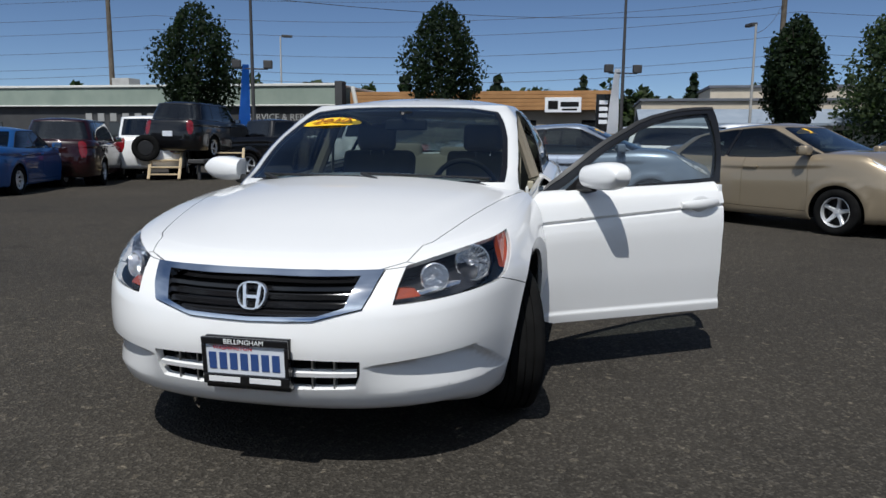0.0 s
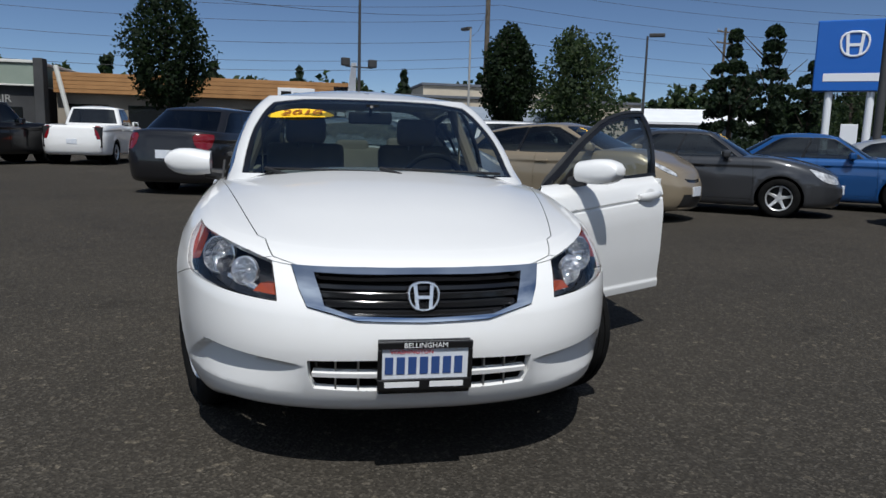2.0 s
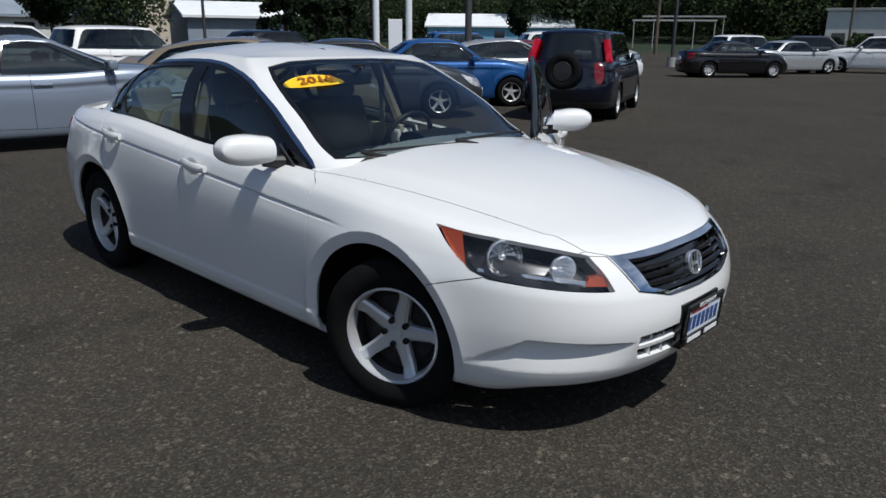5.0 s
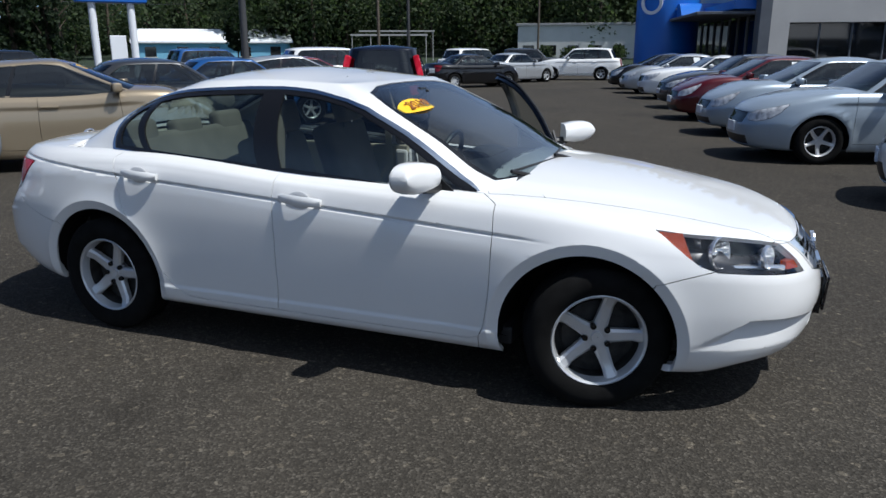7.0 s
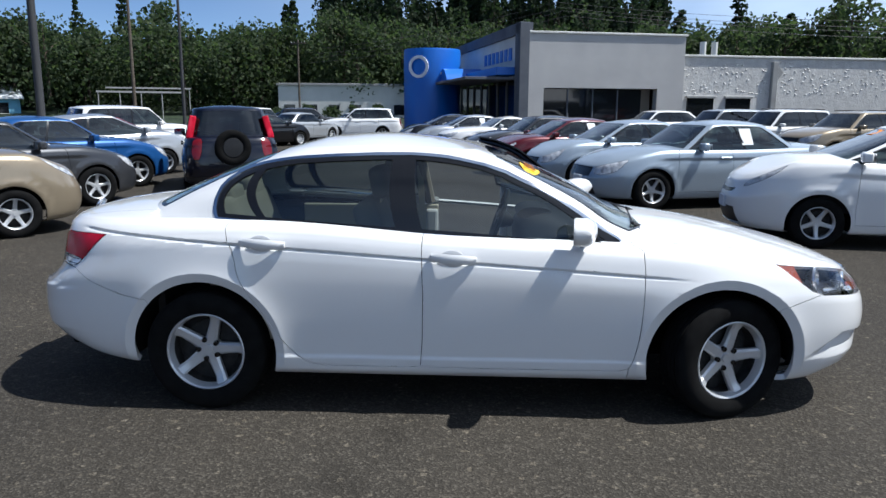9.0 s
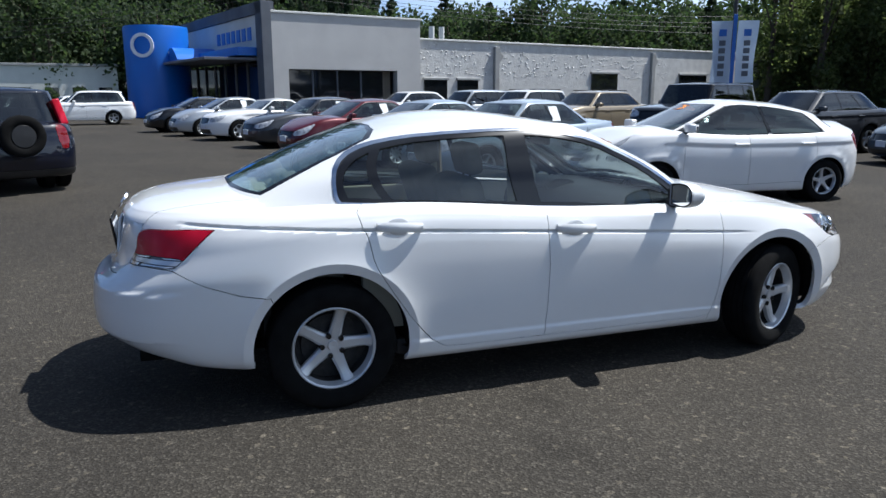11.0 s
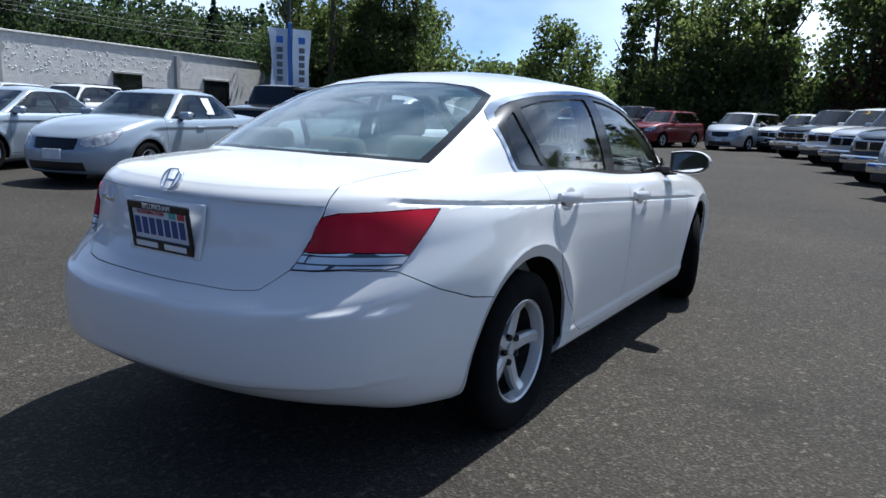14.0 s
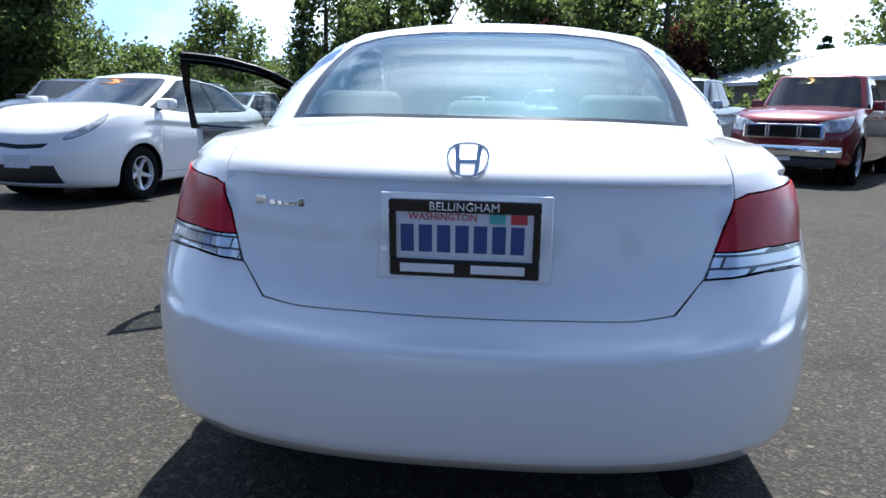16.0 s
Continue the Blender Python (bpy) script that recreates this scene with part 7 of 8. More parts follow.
def plain_hall(name, label, x, y, turn, length, depth, height, wall, roof, gable=0.0, windows=0):
    """A hall with a flat or gabled roof; its front looks along -y before the turn."""
    b = thing(name, label, "building", pose(x, y, 0, 0, 0, turn))
    h = length / 2
    block_part("wall", (-h, 0, 0), (h, depth, height), wall, b)
    if gable:
        bm = prism([(-0.5, height - 0.05), (depth / 2, height + gable), (depth + 0.5, height - 0.05), (depth + 0.5, height + 0.15), (depth / 2, height + gable + 0.2), (-0.5, height + 0.15)], -h - 0.4, h + 0.4, "x")
        part("roof", bm, roof, b)
        part("gable_wall", prism([(0, height - 0.02), (depth / 2, height + gable - 0.02), (depth, height - 0.02)], -h, h, "x"), wall, b)
    else:
        block_part("roof", (-h - 0.2, -0.25, height), (h + 0.2, depth + 0.2, height + 0.3), roof, b)
    for k in range(windows):
        a = -h + (k + 0.5) * length / windows
        w = block_part("window", (a - 0.7, -0.06, 0.9), (a + 0.7, 0.05, 2.2), M_SHOPGLASS, b, "dark window", 0.01)
        block_part("sill", (a - 0.8, -0.12, 0.82), (a + 0.8, 0.0, 0.9), M_OFFWHITE, w, "", 0.01)
    return b


def showroom():
    """The dealer's hall: a grey block with a glazed opening, a glazed side with a wavy canopy, a blue drum and a long block wall."""
    b = thing("showroom", "grey showroom with a blue drum and a long white block wall", "building", pose(3.0, 37.2, 0, 0, 0, 13))
    # walls of the grey block, with the glazed opening cut out
    part("wall", prism([(0, 0), (0.9, 0), (0.9, 2.85), (7.7, 2.85), (7.7, 0), (9.3, 0), (9.3, 5.78), (0, 5.78)], 0, 0.5, "y"), M_STUCCO, b, "grey stucco wall")
    block_part("parapet", (-0.1, -0.08, 5.78), (9.4, 0.6, 5.90), M_OFFWHITE, b, "pale parapet cap")
    block_part("side_wall", (8.9, 0.5, 0), (9.3, 14, 5.78), M_STUCCO, b)
    block_part("roof", (0.1, 0.5, 5.4), (9.0, 20, 5.6), M_SLATE, b)
    block_part("floor_slab", (0.1, 0.5, 0), (9.0, 20, 0.06), M_STUCCO, b)
    block_part("back_wall", (0.1, 8, 0), (9.0, 8.3, 5.6), M_DARKWALL, b)
    block_part("inner_wall", (5.4, 0.9, 0), (7.7, 1.1, 2.85), M_TANWALL, b)
    for k in range(4):
        x = 0.9 + k * 1.5
        w = part("window_pane", box((x + 0.05, 0.28, 0.1), (x + 1.45, 0.30, 2.8)), M_SHOPGLASS, b, "dark showroom pane")
        block_part("mullion", (x - 0.04, 0.22, 0), (x + 0.04, 0.34, 2.85), M_SLATE, w)
    # the glazed side that runs back from the corner
    block_part("corner_post", (-0.55, -0.1, 0), (0.0, 0.9, 6.35), M_SLATE, b, "dark corner post")
    block_part("upper_wall", (-0.35, 0.9, 3.4), (0.0, 22, 5.75), M_OFFWHITE, b, "pale upper wall")
    part("roof_blade", prism([(0.0, 5.75), (0.0, 6.35), (22.5, 6.35), (22.5, 5.75)], -0.55, 0.2, "x"), M_SLATE, b, "slate roof blade")
    for k in range(7):
        block_part("painted_bar", (-0.40, 2.2 + k * 1.0, 4.45), (-0.35, 2.2 + k * 1.0 + 0.62, 5.15), M_SIGNBLUE, b, "plain blue bar of the painted name", 0.005)
    block_part("canopy_band", (-1.6, 0.9, 3.55), (-0.35, 9.5, 4.0), M_BLUEWALL, b, "blue canopy band")
    block_part("canopy_ceiling", (-3.4, 0.9, 3.3), (-0.35, 21, 3.45), M_SLATE, b)
    for k in range(3):
        y = 8.5 + k * 3.0
        bm = bmesh.new()
        rows = []
        for t in np.linspace(0, 1, 9):
            z = 3.6 + 0.75 * math.sin(math.pi * t) ** 0.9
            rows.append([bm.verts.new((x, y + 3.0 * t, zz)) for x, zz in ((-3.0, z), (-0.4, z), (-0.4, 3.45), (-3.0, 3.45))])
        for p, q in zip(rows, rows[1:]):
            for i in range(4):
                bm.faces.new((p[i - 1], p[i], q[i], q[i - 1]))
        bm.faces.new(rows[0]), bm.faces.new(rows[-1])
        wave = part("canopy_wave", bm, M_BLUEWALL, b, "blue wave of the canopy")
        tip = prism([(y + 1.9, 4.12), (y + 3.0, 4.12), (y + 2.45, 3.5)], -3.06, -3.0, "x")
        part("wave_tip", tip, M_SIGNWHITE, wave, "white triangle")
    for k in range(9):
        y = 1.2 + k * 2.2
        w = part("window_pane", box((-0.28, y + 0.06, 0.3), (-0.24, y + 2.1, 3.2)), M_SHOPGLASS, b, "dark showroom pane")
        block_part("mullion", (-0.36, y - 0.08, 0), (-0.2, y + 0.08, 3.3), M_SLATE, w)
    drum = part("drum", add_lathe(bmesh.new(), [(0.01, 5.75), (1.95, 5.75), (2.0, 5.6), (2.0, 3.2), (2.0, 0.0)], 40, "z"), M_BLUEWALL, b, "bright blue drum", pose(-3.3, 12.5, 0), True)
    part("drum_emblem", add_lathe(bmesh.new(), [(0.75, 0.0), (0.75, 0.08), (0.55, 0.08), (0.55, 0.0)], 28, "z", True), M_SIGNWHITE, drum, "white ring emblem", pose(-1.2, -1.62, 4.5, 90, 0, -36))
    # the long block wall to the right
    wall = part("block_wall", box((9.3, 0.6, 0), (46, 1.0, 4.72), 0.02, 1), M_BLOCK, b, "long white split-face block wall")
    block_part("wall_cap", (9.3, 0.5, 4.72), (46, 1.1, 4.84), M_OFFWHITE, b)
    block_part("rear_roof", (9.3, 1.0, 4.4), (46, 18, 4.6), M_SLATE, b)
    for x in (15.4, 30.2):
        block_part("downpipe_box", (x - 0.18, 0.35, 0), (x + 0.18, 0.6, 4.5), M_GREYPOLE, b, "grey downpipe")
        part("pipe_hood", prism([(x + 0.2, 4.3), (x + 0.55, 3.9), (x + 0.2, 3.4)], 0.45, 0.6, "y"), M_GREYPOLE, b)
    for x0, x1 in ((9.9, 11.6), (12.4, 14.0), (24.0, 26.6), (33.4, 36.6)):
        w = block_part("bay_opening", (x0, 0.52, 0.1), (x1, 0.7, 2.35 if x0 < 20 else 2.9), M_SHOPGLASS, b, "dark bay opening", 0.01)
        block_part("lintel", (x0 - 0.1, 0.45, 2.35 if x0 < 20 else 2.9), (x1 + 0.1, 0.62, 2.5 if x0 < 20 else 3.05), M_GREYPOLE, w)
    for k, x in enumerate((13.2, 14.0, 14.8)):
        part("roof_vent", tube((x, 5, 4.5), (x, 5, 6.0 if k < 2 else 5.2), 0.2, 0.2, 10), M_OFFWHITE, b, "white roof vent")
    # split faces, proud of the wall by different depths
    rng = random.Random(5)
    lumps = []
    for shape in range(4):
        bm = bmesh.new()
        n = 5
        ring = [(0.20 * math.cos(2 * math.pi * k / n + shape) * rng.uniform(0.7, 1.1), 0.095 * math.sin(2 * math.pi * k / n + shape) * rng.uniform(0.7, 1.1)) for k in range(n)]
        base = [bm.verts.new((a, 0, c)) for a, c in ring]
        tip = bm.verts.new((rng.uniform(-0.05, 0.05), -0.07, rng.uniform(-0.02, 0.03)))
        for k in range(n):
            bm.faces.new((base[k - 1], base[k], tip))
        me = bpy.data.meshes.new("split_stone")
        bm.to_mesh(me)
        bm.free()
        lumps.append(me)
    for k in range(290):
        link("split_stone", lumps[k % 4], M_BLOCK, wall, at=pose(rng.uniform(9.6, 32.0), 0.6, rng.uniform(2.6, 4.6), 0, rng.uniform(-40, 40), 0) @ Matrix.Diagonal((0.6, 0.55, 0.6, 1)))
    return b


repair_shop()
brown_shop()
plain_hall("beige_warehouse", "long beige warehouse across the street", -80, 23, 90, 34, 14, 5.6, M_BEIGE, M_SLATE)
plain_hall("tall_beige_block", "taller beige block behind the warehouse", -86, 22, 90, 16, 10, 7.4, M_BEIGE, M_SLATE)
plain_hall("low_grey_shop", "low shop with a blue-grey roof across the street", -58, 15, 90, 20, 8, 2.6, M_OFFWHITE, M_BLUEGREYROOF, 1.2, 6)
plain_hall("grey_shed", "blue-grey shed with a pale roof edge", -53, 32, 70, 9, 12, 2.8, M_BLUEGREYROOF, M_WHITEROOF, 1.3)
plain_hall("blue_drive_in", "light blue building with a white roof", -64, 79, 40, 20, 11, 2.7, M_SKYWALL, M_WHITEROOF, 1.7, 5)
plain_hall("white_office", "low white office beyond the entrance", -17, 92, 8, 17, 12, 4.6, M_OFFWHITE, M_GREYPOLE, 0, 6)
plain_hall("grey_office", "grey office behind the white office", -9, 106, 8, 16, 12, 5.4, M_STUCCO, M_GREYPOLE, 0, 5)
plain_hall("white_roof_hall", "long hall with a white metal roof behind the trucks", 44.5, -10.7, 198, 34, 11, 2.7, M_TANWALL, M_WHITEROOF, 2.0)
showroom()


# ---------------------------------------------------------------- poles, lamps, signs and wires
def lamp_post(x, y, height, turn, mat=None, floods=False, flag=None, r=0.10):
    p = thing("street_lamp", "tall lot lamp on a dark pole" if not floods else "lot pole with floodlights and a flag banner", "lamp", pose(x, y, 0, 0, 0, turn), "lamp posts")
    part("pole", tube((0, 0, 0), (0, 0, height), r, r * 0.6, 12), mat or M_POLE, p, smooth=True)
    part("footing", tube((0, 0, 0), (0, 0, 0.5), 0.28, 0.26, 14), M_GREYPOLE, p, "concrete footing")
    part("lamp_head", box((0.1, -0.18, height - 0.06), (1.0, 0.18, height + 0.14), 0.05, 2), M_POLE, p, "flat lamp head")
    if floods:
        for s in (-1, 1):
            arm = part("flood_arm", tube((0, 0, 4.6), (0, s * 0.75, 4.6), 0.035), M_POLE, p)
            part("floodlight", box((-0.10, s * 0.75 - 0.22, 4.62), (0.14, s * 0.75 + 0.22, 5.02), 0.05, 2), M_POLE, arm, "black floodlight")
    if flag:
        bm = bmesh.new()
        rows = [[bm.verts.new((0.05 * math.sin(z * 2.1 + k), 0.16 + k * 0.62 - (0.10 * (z - 1.6) if k else 0), z)) for k in (0, 1)] for z in np.linspace(1.6, 4.8, 12)]
        for a, c in zip(rows, rows[1:]):
            bm.faces.new((a[0], a[1], c[1], c[0]))
        bmesh.ops.solidify(bm, geom=list(bm.faces), thickness=0.01)
        part("flag_banner", bm, flag, p, "tall feather banner", smooth=True)
    return p


def wooden_pole(x, y, height, r=0.17, arms=1, turn=0):
    p = thing("utility_pole", "weathered wooden utility pole with cross-arm", "pole", pose(x, y, 0, 0, 0, turn), "utility poles")
    part("pole", tube((0, 0, 0), (0, 0, height), r, r * 0.7, 10), M_WOODPOLE, p, smooth=True)
    for k in range(arms):
        arm = part("cross_arm", box((-0.07, -1.2, height - 0.5 - k * 1.1), (0.07, 1.2, height - 0.36 - k * 1.1)), M_WOODPOLE, p)
        for y0 in (-1.1, -0.6, 0.6, 1.1):
            part("insulator", tube((0, y0, height - 0.36 - k * 1.1), (0, y0, height - 0.2 - k * 1.1), 0.05, 0.03, 6), M_GREYPOLE, arm)
    return p


def wire(a, b, sag, r=0.016):
    a, b = Vector(a), Vector(b)
    bm = bmesh.new()
    pts = [a.lerp(b, t) - Vector((0, 0, sag * 4 * t * (1 - t))) for t in np.linspace(0, 1, 18)]
    side = Vector((b.y - a.y, a.x - b.x, 0)).normalized() * r
    up = Vector((0, 0, r))
    rows = [[bm.verts.new(p + k) for k in (side, up, -side, -up)] for p in pts]
    for p, q in zip(rows, rows[1:]):
        for i in range(4):
            bm.faces.new((p[i - 1], p[i], q[i], q[i - 1]))
    return tagged(part("power_line", bm, M_POLE, None), "thin dark power line across the sky", "wire", "power lines")


lamp_post(-34.0, 2.4, 9.0, 200, floods=True, flag=M_SIGNWHITE)
lamp_post(-29.4, -15.4, 10.5, 200, floods=True, flag=M_SIGNBLUE)
lamp_post(-55.0, -25.2, 9.8, 120, M_GREYPOLE)
lamp_post(-44.8, 10.6, 8.4, 200, M_GREYPOLE)
lamp_post(-37.0, 19.6, 7.4, 60, flag=M_SIGNBLUE)
lamp_post(-15.8, 35.4, 10.5, 90)
lamp_post(18.8, 20.0, 10.0, 180)
tall_pole = thing("dark_lot_pole", "thick dark pole on the open lot", "pole", pose(-10.1, 12.5, 0))
part("pole", tube((0, 0, 0), (0, 0, 11), 0.095, 0.075, 14), M_POLE, tall_pole, smooth=True)
part("footing", tube((0, 0, 0), (0, 0, 0.6), 0.32, 0.30, 14), M_GREYPOLE, tall_pole, "concrete footing")
wooden_pole(-63, 16.2, 17, 0.28, 2, 15)
wooden_pole(-45.5, -34.6, 13, 0.22, 1, 10)
wooden_pole(-66, 42, 13, 0.18, 2, 20)
wooden_pole(-30, 60, 12, 0.16, 1, 40)
wooden_pole(-38, 92, 11, 0.16, 1, 60)
wooden_pole(-22, 88, 10, 0.15, 1, 60)
for z, x in ((12.4, -58), (11.2, -58), (9.4, -57), (8.0, -57), (7.2, -56), (14.4, -60), (15.6, -60)):
    wire((x + 8, -95, z + 0.3), (x + 2, -37.5, z - 0.4), 0.9)
    wire((x + 2, -37.5, z - 0.4), (x, 16.2, z), 1.2)
    wire((x, 16.2, z), (x - 6, 75, z + 0.2), 1.1)
wire((-63, 16.2, 12.5), (-29.4, -15.4, 8.0), 1.0)
wire((-45, 10.6, 7.9), (-63, 16.2, 13.0), 0.6)
for k, z in enumerate((8.8, 7.9, 7.2, 6.4)):
    wire((-20, 92 - k * 3, z + 0.5), (8, 72 - k * 3, z + 3.4), 0.6)
    wire((8, 72 - k * 3, z + 3.4), (70, 60 - k * 3, z + 1.5), 1.6)

# the blue dealer sign on two white legs
sign = thing("dealer_sign", "blue dealer sign on two white legs", "sign", pose(-29.2, 27.2, 0, 0, 0, -38))
block_part("sign_box", (-0.35, -1.75, 4.05), (0.35, 1.75, 7.6), M_SIGNBLUE, sign, "bright blue sign box", 0.05)
for s in (-1, 1):
    part("leg", tube((0, s * 0.95, 0), (0, s * 0.95, 4.1), 0.19, 0.19, 14), M_SIGNWHITE, sign, "white leg", smooth=True)
    part("sign_emblem", emblem(1.5, 1.3, 0.06), M_SIGNWHITE, sign, "white emblem", pose(0.35 * s, 0, 6.4, 90, 0, 90 * s))
    block_part("name_bar", (0.35 * s - 0.02, -1.3, 4.55), (0.35 * s + 0.02, 1.3, 4.95), M_SIGNWHITE, sign, "plain white bar for the name", 0.005)
block_part("notice_panel", (-0.1, -0.25, 0.5), (0.1, 0.55, 2.4), M_SIGNWHITE, sign, "white notice panel", 0.02)

# two pale banners on a lot lamp
banners = thing("pole_banners", "two pale blue banners on a blue bracket", "banner", pose(18.8, 20.0, 0, 0, 0, -28))
block_part("bracket", (-0.07, -0.16, 1.95), (0.07, -0.11, 4.55), M_SIGNBLUE, banners, "blue bracket", 0.005)
for s in (-1, 1):
    bm = bmesh.new()
    rows = [[bm.verts.new((x, -0.20 + 0.05 * math.sin(2.3 * z + 3 * x), z)) for x in (s * 0.10, s * 0.48, s * (0.84 + 0.05 * math.sin(z * 1.7)))] for z in np.linspace(1.95, 4.3, 10)]
    for a, c in zip(rows, rows[1:]):
        for i in range(2):
            bm.faces.new((a[i], a[i + 1], c[i + 1], c[i]))
    bmesh.ops.solidify(bm, geom=list(bm.faces), thickness=0.008)
    cloth = part("banner", bm, M_BANNER, banners, "pale blue banner with dark bars", smooth=True)
    block_part("banner_mark", (s * 0.46 - 0.14, -0.275, 3.72), (s * 0.46 + 0.14, -0.262, 3.98), M_SIGNBLUE, cloth, "", 0.004)
    for k in range(5):
        block_part("banner_bar", (s * 0.46 - 0.12, -0.275, 2.2 + k * 0.29), (s * 0.46 + 0.12, -0.262, 2.2 + k * 0.29 + 0.20), M_SLATE, cloth, "", 0.004)

# the display rack with its wooden steps
rack = thing("display_rack", "dark steel display rack under the raised suv", "rack", pose(-17.0, -11.1, 0, 0, 0, 185))
for s in (-1, 1):
    block_part("track", (-2.4, s * 0.8 - 0.25, 0.48), (2.4, s * 0.8 + 0.25, 0.60), M_POLE, rack)
    for x in (-2.2, -0.8, 0.8, 2.2):
        part("rack_leg", tube((x, s * 0.8, 0), (x, s * 0.8, 0.50), 0.05), M_POLE, rack)
for k, (x, y) in enumerate(((-14.3, -10.9), (-15.6, -9.6))):
    steps = thing("wooden_steps", "pale wooden steps beside the display rack", "steps", pose(x, y, 0, 0, 0, 20), "wooden steps")
    for s in (-1, 1):
        part("side_rail", tube((0, s * 0.42, 0.04), (-0.6, s * 0.42, 0.9), 0.045, 0.045, 6), M_WOOD, steps)
    for i in range(4):
        block_part("tread", (-0.14 - i * 0.14 - 0.1, -0.42, 0.15 + i * 0.2), (-0.14 - i * 0.14 + 0.1, 0.42, 0.19 + i * 0.2), M_WOOD, steps, "", 0.006)
cone = thing("orange_cone", "tall orange traffic cone on the lot", "cone", pose(-21.0, -0.6, 0))
part("cone_body", add_lathe(bmesh.new(), [(0.34, 0.06), (0.12, 1.25), (0.05, 1.35), (0.001, 1.35)], 20, "z"), M_CONE, cone, smooth=True)
block_part("cone_base", (-0.4, -0.4, 0), (0.4, 0.4, 0.06), M_CONE, cone)
board = thing("black_banner", "tall black feather banner with white bars", "banner", pose(-34.5, 1.5, 0, 0, 0, 10))
block_part("banner_board", (-0.04, -0.38, 1.2), (0.04, 0.38, 3.6), M_GLOSSBLACK, board, "black banner", 0.01)
for k in range(4):
    block_part("white_bar", (0.04, -0.22, 2.1 + k * 0.33), (0.055, 0.22, 2.1 + k * 0.33 + 0.2), M_SIGNWHITE, board, "", 0.004)
part("banner_foot", tube((0, 0, 0), (0, 0, 1.25), 0.03), M_POLE, board)
# a switchyard's pale frames, far off
yard = thing("switchyard_frames", "pale steel frames of a far switchyard", "frame", pose(-37.5, 78, 0, 0, 0, 27))
for k in range(5):
    part("frame_post", tube((-4.5 + k * 2.2, 0, 0), (-4.5 + k * 2.2, 0, 3.5), 0.06), M_GREYPOLE, yard)
part("frame_beam", box((-4.7, -0.08, 3.3), (4.5, 0.08, 3.5)), M_GREYPOLE, yard)
part("frame_beam", box((-3.7, 2.0, 3.8), (5.5, 2.16, 3.98)), M_GREYPOLE, yard)
part("frame_post", tube((5.3, 2.1, 0), (5.3, 2.1, 3.9), 0.06), M_GREYPOLE, yard)

# ---------------------------------------------------------------- trees and woods
def foliage(name, dark, light, dry=None, thin_share=0.52):
    m = material(name, dark, 0.75, spec=0.25)
    n, l, b = nodes_of(m)
    g = n.new("ShaderNodeNewGeometry")
    stops = [(0.0, dark), (0.75, light), (1.0, dry or light)]
    colour = ramp_node(n, l, g.outputs["Random Per Island"], stops)
    l.new(colour, b.inputs["Base Color"])
    # leaves let some light through
    thin, mix = n.new("ShaderNodeBsdfTranslucent"), n.new("ShaderNodeMixShader")
    mix.inputs[0].default_value = thin_share
    l.new(blend(n, l, 1.0, colour, (1.15, 1.3, 0.85), "MULTIPLY"), thin.inputs["Color"])
    l.new(b.outputs[0], mix.inputs[1]), l.new(thin.outputs[0], mix.inputs[2])
    l.new(mix.outputs[0], n["Material Output"].inputs[0])
    return m


M_LEAF = foliage("green_leaves", (0.030, 0.050, 0.026), (0.058, 0.082, 0.040), (0.084, 0.104, 0.054))
# lighter copy of the green leaves: sunlight through the crowns put into the colour
M_LITLEAF = foliage("painted_sunlit_leaves", (0.066, 0.086, 0.034), (0.125, 0.150, 0.062), (0.175, 0.190, 0.090), thin_share=0.62)
M_NEEDLE = foliage("conifer_needles", (0.014, 0.026, 0.016), (0.030, 0.048, 0.026), (0.045, 0.062, 0.032))
M_PEAR = foliage("dark_street_leaves", (0.010, 0.020, 0.010), (0.021, 0.036, 0.016), (0.030, 0.046, 0.022))
M_PLUM = foliage("plum_leaves", (0.030, 0.010, 0.012), (0.070, 0.022, 0.022), (0.09, 0.04, 0.03))
M_BARK = varied("bark", [(0.3, (0.05, 0.038, 0.028)), (0.7, (0.09, 0.07, 0.05))], 6, 0.95, 0.5, 30, 0.02)
M_VERGE = varied("dry_grass", [(0.3, (0.06, 0.08, 0.03)), (0.7, (0.11, 0.12, 0.05))], 0.6, 0.95, 0.6, 20, 0.05)
M_HILL = varied("wooded_hill", [(0.3, (0.010, 0.020, 0.009)), (0.7, (0.022, 0.040, 0.015))], 0.15, 0.95, 1.0, 1.2, 0.8)


def leaf_quads(points, size, rng, droop=0.3):
    """Small bent leaves or sprays at points, each turned its own way."""
    n = len(points)
    way = rng.normal(size=(n, 3))
    way[:, 2] -= droop
    way /= np.linalg.norm(way, axis=1, keepdims=True)
    side = np.cross(way, rng.normal(size=(n, 3)))
    side /= np.linalg.norm(side, axis=1, keepdims=True)
    s = size * rng.uniform(0.6, 1.3, (n, 1))
    up = np.cross(side, way) * s * 0.18
    a, b, c, d = points - way * s * 0.5, points + side * s * 0.36 + up, points + way * s * 0.5, points - side * s * 0.36 + up
    return np.stack([a, b, c, d], 1).reshape(-1, 3)


